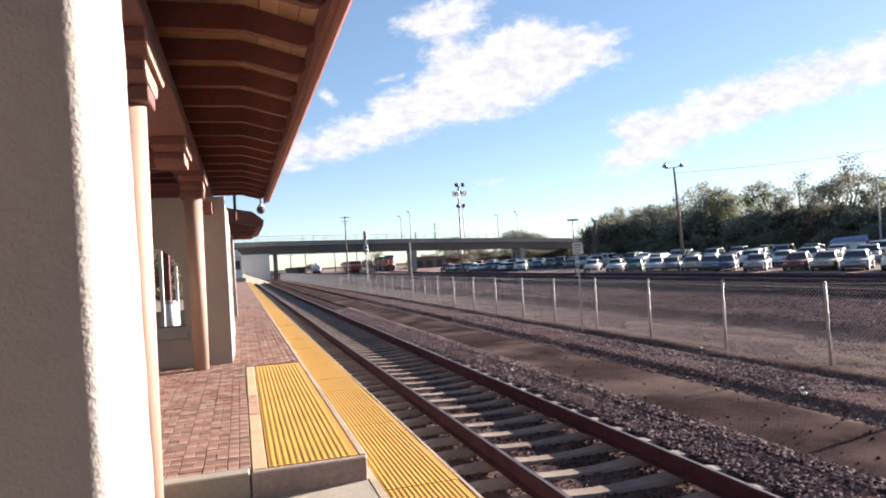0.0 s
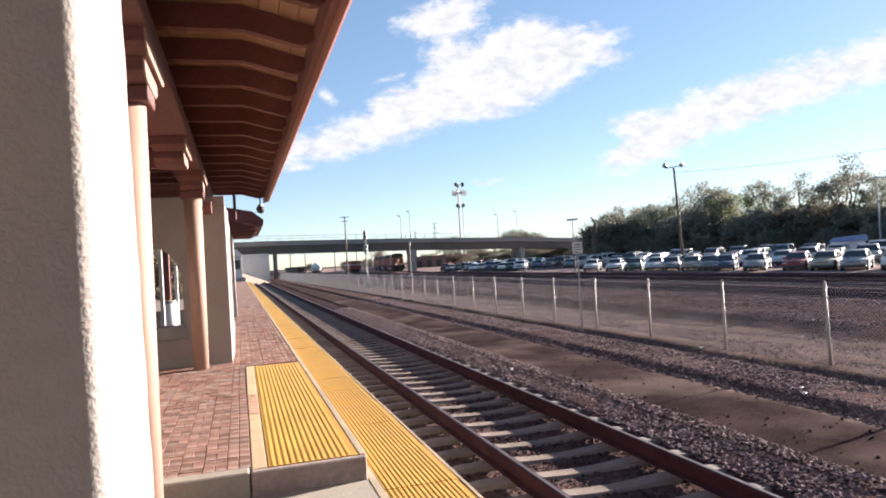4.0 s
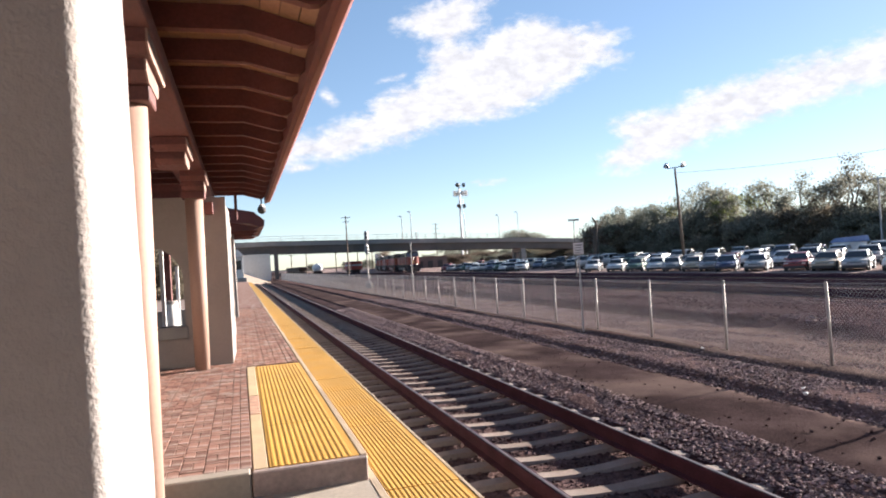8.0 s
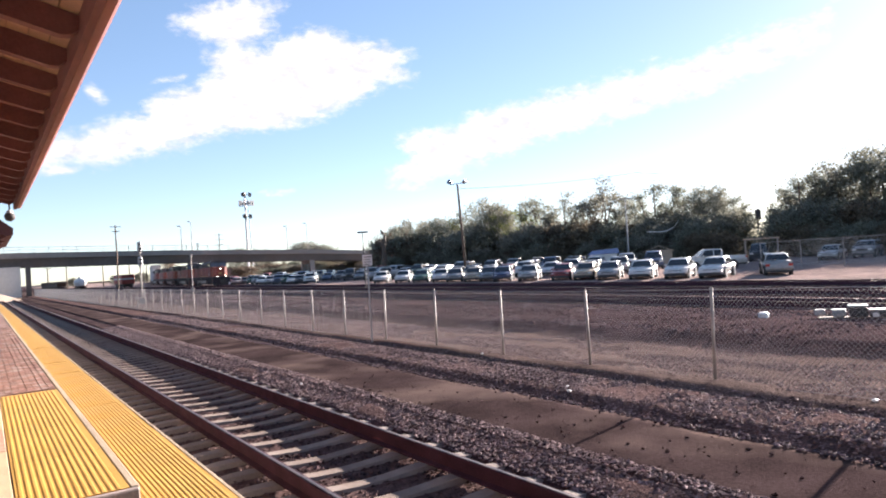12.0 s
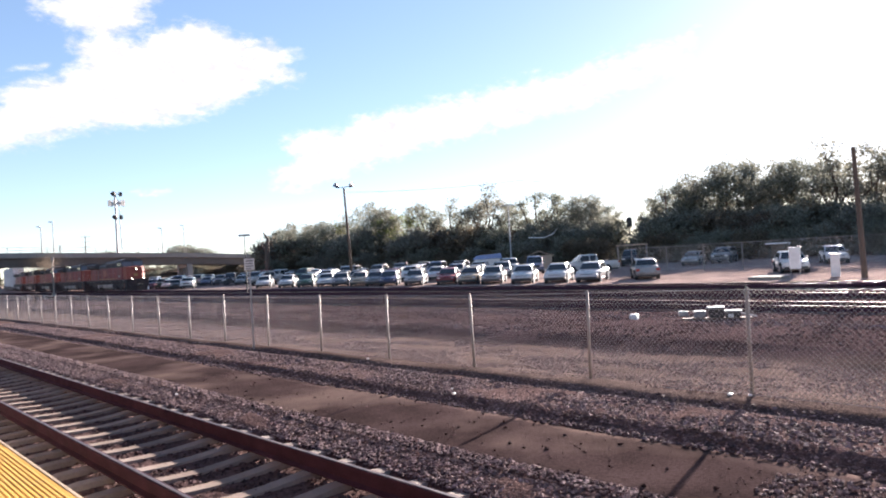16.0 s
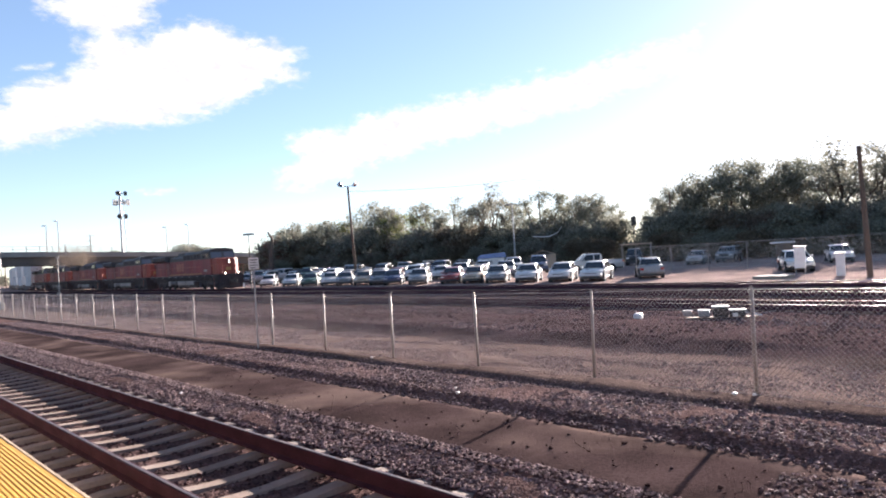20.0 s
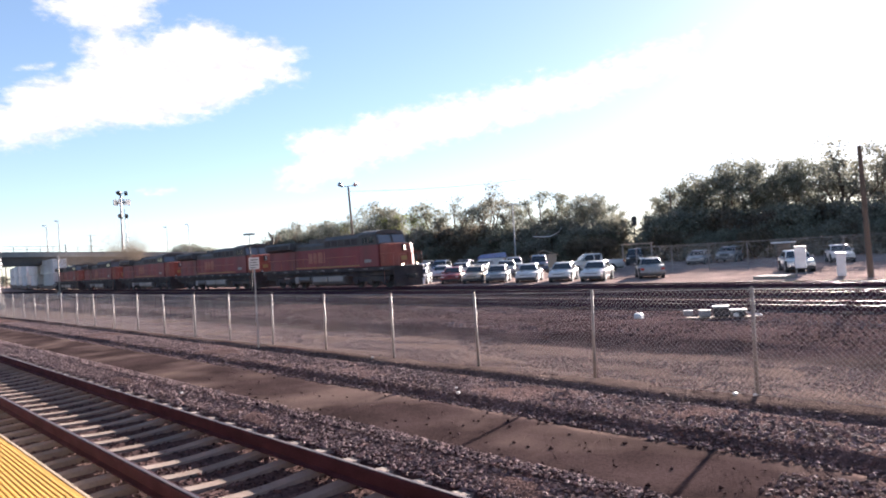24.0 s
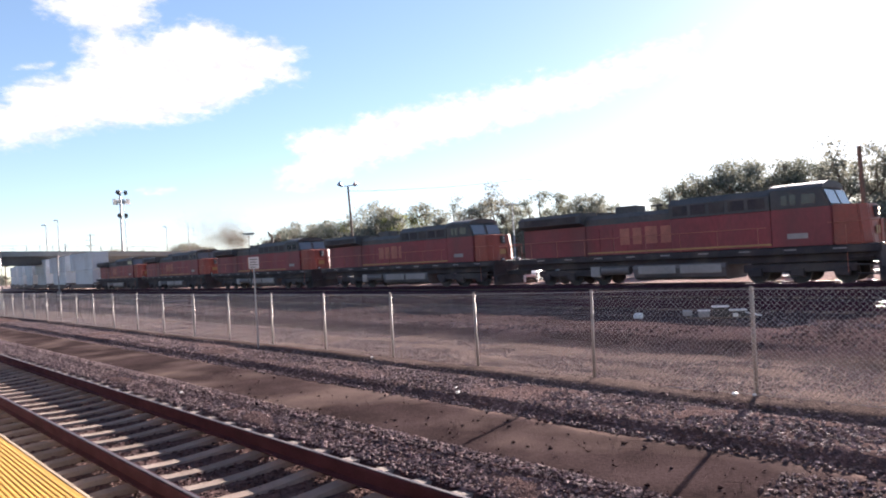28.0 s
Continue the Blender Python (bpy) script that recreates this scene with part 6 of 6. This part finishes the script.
SHAPES = {
    # side outline of the body, glasshouse outline, wheel places, half width, wheel radius; the front faces -y
    "sedan": ([(0, 0.42), (0.05, 0.62), (0.2, 0.74), (1.15, 0.90), (3.75, 0.96), (4.55, 0.92), (4.66, 0.75), (4.66, 0.42), (4.5, 0.26), (0.15, 0.26)], [(1.1, 0.89), (1.85, 1.36), (2.2, 1.42), (3.1, 1.42), (3.45, 1.36), (4.0, 0.95)], (0.92, 3.72), 0.85, 0.33),
    "suv": ([(0, 0.5), (0.03, 0.85), (0.15, 1.0), (1.15, 1.10), (4.45, 1.14), (4.6, 1.0), (4.62, 0.5), (4.5, 0.34), (0.12, 0.34)], [(1.05, 1.09), (1.7, 1.56), (1.95, 1.63), (4.1, 1.63), (4.35, 1.56), (4.55, 1.13)], (0.95, 3.7), 0.92, 0.37),
    "pickup": ([(0, 0.55), (0.03, 0.95), (0.15, 1.08), (1.35, 1.16), (5.3, 1.16), (5.4, 1.1), (5.4, 0.6), (5.25, 0.42), (0.12, 0.42)], [(1.3, 1.15), (1.95, 1.72), (2.15, 1.80), (3.2, 1.80), (3.4, 1.74), (3.5, 1.15)], (1.0, 4.2), 0.96, 0.39),
    "van": ([(0, 0.5), (0.03, 0.9), (0.2, 1.05), (0.9, 1.15), (4.75, 1.2), (4.85, 1.0), (4.85, 0.5), (4.7, 0.34), (0.12, 0.34)], [(0.8, 1.14), (1.7, 1.80), (2.0, 1.88), (4.4, 1.88), (4.62, 1.8), (4.78, 1.19)], (0.95, 3.9), 0.93, 0.36),
}
CAR_MESH = {}


def car_meshes(kind, colour):
    key = (kind, colour[0])
    if key in CAR_MESH:
        return CAR_MESH[key]
    body, glass, wheels, hw, wr = SHAPES[kind]
    out = {}
    bm = bmesh.new()
    prism(bm, body, "x", -hw, hw)
    far_end = max(p[0] for p in body)
    for v in bm.verts:
        if v.co.y < 0.3 or v.co.y > far_end - 0.3:
            v.co.x *= 0.91
        if v.co.z > 0.7:
            v.co.x *= 0.97
    bmesh.ops.bevel(bm, geom=[e for e in bm.edges if abs(e.verts[0].co.x - e.verts[1].co.x) < 0.01], offset=0.09, segments=3, affect="EDGES")
    out["body"] = mesh_of(bm, "body", paint(*colour), True)
    # roof and pillars: tapered glasshouse shell, painted; panes set proud
    def house(inset, lift):
        bm = bmesh.new()
        zlo, zhi = glass[0][1], max(g[1] for g in glass)
        def wid(z):
            return hw - 0.06 - 0.2 * (z - zlo) / (zhi - zlo) - inset
        lo = [bm.verts.new((-wid(z), y, z + lift)) for y, z in glass]
        hi = [bm.verts.new((wid(z), y, z + lift)) for y, z in glass]
        fs = [bm.faces.new(lo), bm.faces.new(hi[::-1])]
        for i in range(len(lo)):
            j = (i + 1) % len(lo)
            fs.append(bm.faces.new((lo[i], hi[i], hi[j], lo[j])))
        bmesh.ops.recalc_face_normals(bm, faces=fs)
        return bm, wid
    bm, wid = house(0.0, 0.0)
    bmesh.ops.bevel(bm, geom=bm.edges[:], offset=0.03, segments=1, affect="EDGES")
    out["roof"] = mesh_of(bm, "roof", paint(*colour), True)
    # panes
    (y0, z0), (y1, z1) = glass[0], glass[1]
    def pane_front(ya, za, yb, zb, s):
        bm = bmesh.new()
        d = Vector((0, zb - za, -(yb - ya))).normalized() * s
        off = Vector((0, -abs(d.y), abs(d.z))) * 0.012 if s > 0 else Vector((0, abs(d.y), abs(d.z))) * 0.012
        a = Vector((0, ya, za)).lerp(Vector((0, yb, zb)), 0.1)
        b = Vector((0, ya, za)).lerp(Vector((0, yb, zb)), 0.92)
        wa, wb = wid(a.z) - 0.06, wid(b.z) - 0.06
        ring = [(-wa, a), (wa, a), (wb, b), (-wb, b)]
        lo = [bm.verts.new(Vector((x, p.y, p.z)) - off) for x, p in ring]
        hi = [bm.verts.new(Vector((x, p.y, p.z)) + off) for x, p in ring]
        bm.faces.new(hi)
        for i in range(4):
            bm.faces.new((lo[i], lo[(i + 1) % 4], hi[(i + 1) % 4], hi[i]))
        return mesh_of(bm, "pane", M["window_dark"])
    out["windshield"] = pane_front(y0, z0, y1, z1, 1)
    out["rear_window"] = pane_front(glass[-1][0], glass[-1][1], glass[-2][0], glass[-2][1], -1)
    for s in (-1, 1):
        bm = bmesh.new()
        zlo, zhi = glass[0][1] + 0.04, max(g[1] for g in glass) - 0.1
        ya0, ya1 = glass[0][0] + 0.28, glass[-1][0] - 0.3
        yb0, yb1 = glass[1][0] + 0.1, glass[-2][0] - 0.05
        mid = (yb0 + yb1) / 2
        for a0, a1, b0, b1 in ((ya0, mid - 0.04, yb0, mid - 0.04), (mid + 0.04, ya1, mid + 0.04, yb1)):
            o = s * 0.012
            q = [(s * wid(zlo) + o, a0, zlo), (s * wid(zlo) + o, a1, zlo), (s * wid(zhi) + o, b1, zhi), (s * wid(zhi) + o, b0, zhi)]
            q2 = [(x - 2.2 * o, y, z) for x, y, z in q]
            va, vb = [bm.verts.new(p) for p in q], [bm.verts.new(p) for p in q2]
            bm.faces.new(va)
            for i in range(4):
                bm.faces.new((va[i], vb[i], vb[(i + 1) % 4], va[(i + 1) % 4]))
        out["side_window" + ("_l" if s < 0 else "_r")] = mesh_of(bm, "side_window", M["window_dark"])
    zf = body[1][1]
    zs = body[-1][1]
    bm = bmesh.new()
    box(bm, -hw + 0.06, hw - 0.06, 0.1, far_end - 0.1, zs - 0.06, zs + 0.07, 0.02)
    for wy in wheels:
        for sx in (-1, 1):
            tube(bm, (sx * (hw - 0.12), wy, wr), (sx * (hw + 0.003), wy, wr), wr + 0.075, n=18)
    out["sill"] = mesh_of(bm, "sill", M["plastic"])
    out["front_panel"] = mesh_of(boxes((-hw + 0.16, hw - 0.16, -0.075, 0.02, zs + 0.02, zs + 0.16), bevel=0.02), "front_panel", M["plastic"])
    out["grille"] = mesh_of(boxes((-0.44, 0.44, -0.03, 0.06, zf - 0.17, zf + 0.0)), "grille", M["plastic"])
    out["air_intake"] = mesh_of(boxes((-0.66, 0.66, -0.07, 0.0, 0.27, 0.43)), "air_intake", M["plastic"])
    out["headlight"] = mesh_of(boxes((-hw + 0.1, -0.46, -0.005, 0.16, zf - 0.12, zf + 0.02), bevel=0.015), "headlight", M["lamp_glass"])
    out["headlight_b"] = mesh_of(boxes((0.46, hw - 0.1, -0.005, 0.16, zf - 0.12, zf + 0.02), bevel=0.015), "headlight", M["lamp_glass"])
    yb = body[-4][0]
    out["tail_light"] = mesh_of(boxes((-hw + 0.06, -hw + 0.3, yb - 0.12, yb + 0.012, zf - 0.02, zf + 0.14)), "tail_light", M["red_lens"])
    out["tail_light_b"] = mesh_of(boxes((hw - 0.3, hw - 0.06, yb - 0.12, yb + 0.012, zf - 0.02, zf + 0.14)), "tail_light", M["red_lens"])
    trim = paint(*colour) if kind != "pickup" else M["chrome"]
    out["bumper"] = mesh_of(boxes((-hw + 0.05, hw - 0.05, -0.06, 0.1, 0.4, 0.58), bevel=0.03), "bumper", trim)
    out["rear_bumper"] = mesh_of(boxes((-hw + 0.05, hw - 0.05, yb - 0.08, yb + 0.07, 0.42, 0.6), bevel=0.03), "rear_bumper", trim)
    g0, gz = glass[0]
    out["mirror"] = mesh_of(boxes((-hw - 0.11, -hw + 0.02, g0 + 0.42, g0 + 0.54, gz + 0.02, gz + 0.16), bevel=0.02), "mirror", paint(*colour))
    out["mirror_b"] = mesh_of(boxes((hw - 0.02, hw + 0.11, g0 + 0.42, g0 + 0.54, gz + 0.02, gz + 0.16), bevel=0.02), "mirror", paint(*colour))
    bm = bmesh.new()
    tube(bm, (-0.11, 0, 0), (0.11, 0, 0), wr, n=18)
    out["tyre"] = mesh_of(bm, "tyre", M["tyre"], False)
    bm = bmesh.new()
    tube(bm, (-0.118, 0, 0), (0.118, 0, 0), wr * 0.62, n=14)
    out["rim"] = mesh_of(bm, "rim", M["rim"], False)
    if kind == "pickup":
        out["bed"] = mesh_of(boxes((-hw + 0.1, hw - 0.1, 3.6, 5.3, 1.161, 1.165)), "bed_liner", M["plastic"])
    CAR_MESH[key] = out
    return out


NAMES = {"sedan": "sedan", "suv": "suv", "pickup": "pickup_truck", "van": "van"}


def park(kind, colour, x, y, turn, z=None, label=None):
    """A parked car; turn 90 faces the nose to -x, 0 faces it to -y."""
    ms = car_meshes(kind, colour)
    z = ground_z(x) - 0.01 if z is None else z
    _, _, wheels, hw, wr = SHAPES[kind]
    words = {"sedan": "parked sedan on the dirt lot", "suv": "parked sport utility car on the dirt lot", "pickup": "parked pickup truck on the dirt lot", "van": "parked van on the dirt lot"}
    th = thing(NAMES[kind], pose(x, y, z, 0, 0, -turn), label or f"{colour[0]} {words[kind]}", "car", "cars in the lot")
    for nm in ("body", "roof", "windshield", "rear_window", "side_window_l", "side_window_r", "grille", "air_intake", "headlight", "headlight_b", "tail_light", "tail_light_b", "bumper", "rear_bumper", "mirror", "mirror_b", "bed", "sill", "front_panel"):
        if nm in ms:
            part(nm.replace("_l", "").replace("_r", "") if nm.startswith("side") else nm.replace("_b", "") if nm.endswith("_b") else nm, ms[nm], None, th)
    for wy in wheels:
        for s in (-1, 1):
            w = part("wheel", ms["tyre"], None, th, at=pose(s * (hw - 0.1), wy, wr))
            part("rim", ms["rim"], None, w)
    return th


WHITE, SILVER, GREY, BLACK, BLUE, NAVY, TAN, RED, GREEN = (("white", (0.52, 0.51, 0.495)), ("silver", (0.26, 0.255, 0.25)), ("grey", (0.16, 0.165, 0.17)), ("black", (0.025, 0.025, 0.028)), ("blue", (0.085, 0.105, 0.16)),
                                                          ("dark blue", (0.03, 0.045, 0.10)), ("tan", (0.36, 0.29, 0.21)), ("dark red", (0.20, 0.03, 0.03)), ("green", (0.05, 0.10, 0.075)))
ANY = [WHITE, SILVER, GREY, BLACK, BLUE, WHITE, TAN, RED, GREEN, GREY, SILVER, WHITE]
ROW_X = 39.8
# front row by bearing from the platform: kind, paint, bearing
FRONT = [("sedan", WHITE, 28.9), ("sedan", WHITE, 30.7), ("sedan", GREEN, 32.2), ("sedan", WHITE, 33.7), ("sedan", GREY, 35.1), ("sedan", TAN, 36.5), ("sedan", GREY, 37.75), ("sedan", NAVY, 39.1),
         ("sedan", SILVER, 41.2), ("sedan", RED, 43.7), ("sedan", TAN, 45.5), ("sedan", SILVER, 47.5), ("sedan", WHITE, 50.1), ("sedan", WHITE, 52.8), ("sedan", WHITE, 55.5)]
for kind, col, az in FRONT:
    park(kind, col, ROW_X + rnd(-0.2, 0.2), (ROW_X + 0.2) / math.tan(radians(az)), az + 8 + rnd(-3, 4))
park("sedan", SILVER, 46.0, 26.9, 234, label="silver older sedan parked askew on the dirt lot")
def row(x, y0, y1, step, turn, kinds):
    y = y0
    while y < y1:
        park(random.choice(kinds), random.choice(ANY), x + rnd(-0.5, 0.5), y, turn + rnd(-5, 5))
        y += rnd(*step)


row(46.8, 41.5, 76, (2.9, 3.6), 52, ["sedan", "sedan", "sedan", "suv"])
row(54.5, 44.0, 110, (3.0, 4.2), 52, ["sedan", "suv", "van", "pickup"])
row(62.0, 56.0, 120, (3.2, 5.0), 226, ["sedan", "suv", "van", "pickup"])
row(40.8, 97.0, 140, (3.1, 4.2), 30, ["sedan", "sedan", "suv"])
row(48.0, 90.0, 150, (3.1, 4.4), 34, ["sedan", "suv", "van"])
row(57.0, 112.0, 165, (3.4, 5.0), 36, ["sedan", "suv", "sedan"])
park("pickup", SILVER, 44.0, 84.0, 100, label="silver pickup truck parked side-on in the lot")
park("pickup", WHITE, 50.7, 38.0, 132, label="white pickup truck parked side-on behind the front row")
park("sedan", WHITE, 46.2, 16.0, 62, label="white sedan parked behind the relay cabinet")
park("sedan", WHITE, 58.5, 17.2, 66, label="white car by the far fence")
park("sedan", SILVER, 63.5, 31.8, 75, label="pale sedan behind the back fence")
park("van", BLACK, 67.8, 41.0, 62, label="black boxy van parked on the dirt lot")
park("suv", GREY, 66.8, 30.3, 78, label="dark grey car behind the back fence")


# ---- sheds and shelters behind the cars ----
def at_bearing(az, d, z=-0.28):
    return pose(d * math.sin(radians(az)), d * math.cos(radians(az)), z, 0, 0, -az)


def blue_trailer():
    th = thing("blue_trailer", at_bearing(47.3, 80), "small trailer under a blue sheet roof", "trailer")
    part("body", boxes((-1.5, 1.5, -1, 1, 0.5, 1.75), bevel=0.04), M["white_paint"], th)
    bm = bmesh.new()
    prism(bm, [(-1.75, 1.76), (1.75, 1.76), (1.6, 2.35), (-1.2, 2.2)], "y", -1.2, 1.2)
    part("roof", bm, M["blue_tarp"], th, "blue sheet roof")
    for x in (-0.8, 0.8):
        part("wheel", tubes(((x, -1.05, 0.32), (x, -0.85, 0.32), 0.32), n=14), M["tyre"], th)
    return th


def hut():
    th = thing("garden_hut", at_bearing(51.6, 84), "small tan hut with a low gable roof", "hut")
    part("wall", boxes((-1.5, 1.5, -1.2, 1.2, -0.1, 1.75)), M["tan_wall"], th)
    bm = bmesh.new()
    prism(bm, [(-1.75, 1.7), (0, 2.35), (1.75, 1.7), (1.75, 1.62), (0, 2.25), (-1.75, 1.62)], "y", -1.4, 1.4)
    part("roof", bm, M["tan_wall"], th, "pale gable roof")
    return th


def carport():
    th = thing("carport", at_bearing(59.15, 72), "low pale flat-roofed carport on thin posts", "carport")
    part("roof", boxes((-1.6, 1.5, -1.5, 1.5, 2.3, 2.46), bevel=0.02), M["tan_wall"], th)
    for x in (-1.45, 1.35):
        for y in (-1.4, 1.4):
            part("post", boxes((x - 0.05, x + 0.05, y - 0.05, y + 0.05, -0.2, 2.3)), M["galv"], th)
    return th


def roadside_shelter():
    th = thing("guard_shelter", at_bearing(69.75, 68), "small dark shelter with a white flat roof", "shelter")
    part("body", boxes((-0.55, 0.55, -0.5, 0.5, -0.1, 1.68)), M["wood_pole"], th)
    part("roof", boxes((-1.0, 1.0, -0.7, 0.7, 1.68, 1.80), bevel=0.02), M["white_paint"], th)
    return th


blue_trailer()
hut()
carport()
roadside_shelter()


# made-up building, added where a dark scrub hill stands
def far_warehouse():
    d = 235.0
    th = thing("far_warehouse", at_bearing(15.45, d, -0.2), "made-up low brown warehouse in place of a dark scrub hill", "building")
    part("wall", boxes((-5.6, 5.6, 0, 9, 0, 3.6)), M["bridge_brown"], th)
    part("roof", boxes((-5.8, 5.8, -0.2, 9.2, 3.6, 3.85), bevel=0.03), M["roof_dark"], th)
    for k in range(3):
        part("door", boxes((-4.4 + 3.4 * k, -2.6 + 3.4 * k, -0.06, -0.004, 0, 2.4)), M["dark_steel"], th)
    return th


far_warehouse()


# ---- wagons standing on the yard tracks beyond the bridge ----
def wagon_frame(th, length):
    part("underframe", boxes((-1.35, 1.35, 0.3, length - 0.3, 0.95, 1.2)), M["wellcar"], th)
    for yc in (1.8, length - 1.8):
        b = part("truck", boxes((-1.1, -0.92, yc - 1.1, yc + 1.1, 0.4, 0.75), (0.92, 1.1, yc - 1.1, yc + 1.1, 0.4, 0.75), (-0.92, 0.92, yc - 0.25, yc + 0.25, 0.4, 0.95)), M["loco_frame"], th)
        for dy in (-0.85, 0.85):
            for x in (-0.755, 0.755):
                part("wheel", tubes(((x - 0.06, yc + dy, 0.45), (x + 0.06, yc + dy, 0.45), 0.445), n=14), M["dark_steel"], b)


def hopper_wagon(x, y):
    th = thing("hopper_wagon", pose(x, y, YARD_TOP), "dark brown hopper wagon standing on a yard track", "freight wagon", "standing wagons")
    wagon_frame(th, 13.5)
    bm = bmesh.new()
    prism(bm, [(0.5, 3.0), (0.5, 2.5), (2.6, 1.22), (10.9, 1.22), (13.0, 2.5), (13.0, 3.0)], "x", -1.45, 1.45)
    part("hopper", bm, M["wellcar"], th)
    for k in range(8):
        part("rib", boxes((-1.52, -1.452, 1.6 + 1.45 * k, 1.7 + 1.45 * k, 1.9, 2.98)), M["wellcar"], th)
    return th


def tank_wagon(x, y):
    th = thing("tank_wagon", pose(x, y, YARD_TOP), "white tank wagon standing on a yard track", "freight wagon", "standing wagons")
    wagon_frame(th, 12.0)
    bm = bmesh.new()
    tube(bm, (0, 0.9, 2.25), (0, 11.1, 2.25), 1.2, n=24)
    tube(bm, (0, 0.55, 2.25), (0, 0.9, 2.25), 0.8, 1.2, n=24)
    tube(bm, (0, 11.1, 2.25), (0, 11.45, 2.25), 1.2, 0.8, n=24)
    part("barrel", bm, M["tank_white"], th, smooth=True)
    part("dome", tubes(((0, 6, 3.4), (0, 6, 3.85), 0.5, 0.45), n=16), M["tank_white"], th)
    return th


def red_wagon(x, y):
    th = thing("box_wagon", pose(x, y, YARD_TOP), "faded red box wagon with a pale band on a yard track", "freight wagon", "standing wagons")
    wagon_frame(th, 12.5)
    part("body", boxes((-1.45, 1.45, 0.3, 12.2, 1.21, 3.3), bevel=0.04), M["wagon_red"], th)
    part("roof", boxes((-1.5, 1.5, 0.25, 12.25, 3.31, 3.45), bevel=0.04), M["bridge_concrete"], th, "pale grey roof")
    part("band", boxes((-1.465, -1.453, 0.6, 11.9, 2.2, 2.6), (-1.3, 1.3, 0.285, 0.297, 2.2, 2.6)), M["sign_white"], th, "white band")
    return th


for k in range(6):
    hopper_wagon(24.35, 286.0 + 14.2 * k)
tank_wagon(24.35, 224.0)
red_wagon(29.65, 181.0)


def stair_tower():
    th = thing("stair_tower", pose(0, 0, 0), "small pale tower with a white hipped roof at the platform end", "building")
    part("wall", boxes((-3.0, 0.42, 126.0, 129.0, -0.3, 4.9), bevel=0.03), M["abutment"], th)
    part("base", boxes((-3.2, 0.9, 125.2, 129.2, -0.3, 1.1), bevel=0.03), M["bridge_concrete"], th, "grey block base")
    bm = bmesh.new()
    prism(bm, [(-3.3, 4.91), (0.7, 4.91), (-0.4, 6.1), (-2.2, 6.1)], "y", 125.7, 129.3)
    part("roof", bm, M["white_paint"], th, "white hipped roof")
    part("window", boxes((-0.9, 0.1, 125.97, 125.996, 2.6, 4.2)), M["window_dark"], th)
    return th


stair_tower()


# ---- brick pavers of the raised platform ----
def pave():
    bm = bmesh.new()
    box(bm, -0.097, 0.097, -0.047, 0.047, -0.05, 0.0, 0.004)
    brick_a = mesh_of(bm, "paver", M["brick"])
    bm = bmesh.new()
    box(bm, -0.047, 0.047, -0.097, 0.097, -0.05, 0.0, 0.004)
    brick_b = mesh_of(bm, "paver", M["brick"])
    near, verts, faces, count = [], [], [], 0
    def far_brick(x, y, hx, hy, z):
        i = len(verts)
        for zz, g in ((-0.05, 0.0), (0.0, 0.004)):
            for sx, sy in ((-1, -1), (1, -1), (1, 1), (-1, 1)):
                verts.append((x + sx * (hx - g), y + sy * (hy - g), z + zz))
        faces.append((i + 4, i + 5, i + 6, i + 7))
        for k in range(4):
            faces.append((i + k, i + (k + 1) % 4, i + 4 + (k + 1) % 4, i + 4 + k))
    # pairs laid flat, turned in turn (basket weave), in cells of two bricks
    r = random.Random(5)
    ny = int((34.0 - 6.21) / 0.2)
    for j in range(ny):
        y = 6.305 + 0.2 * j
        x_hi = 0.0 if y < 12.72 else 0.925
        cells = int((x_hi + 2.7) / 0.2)
        for i in range(cells):
            x = x_hi - 0.1 - 0.2 * i
            across = (i + j) % 2 == 0 and i > 0
            for s in (-0.05, 0.05):
                bx, by = (x, y + s) if across else (x + s, y)
                z = HIGH - 0.003 + r.uniform(-0.003, 0.002)
                hx, hy = (0.097, 0.047) if across else (0.047, 0.097)
                if y < 9.4 and -1.25 < bx < 0.0 and count < 300:
                    part("paver", brick_a if across else brick_b, None, high_platform, at=pose(bx, by, z, r.uniform(-0.6, 0.6), r.uniform(-0.6, 0.6), r.uniform(-1, 1)))
                    count += 1
                else:
                    far_brick(bx, by, hx, hy, z)
    rest = part("pavers", raw_mesh("pavers", verts, faces, M["brick_far"]), None, high_platform)
    tagged(rest, "worn red brick pavers", "", kind="stuff")
    far = part("far_paving", boxes((-2.6, 0.92, 34.02, 124, HIGH - 0.06, HIGH - 0.008)), M["brick_far"], high_platform)


pave()

motions()
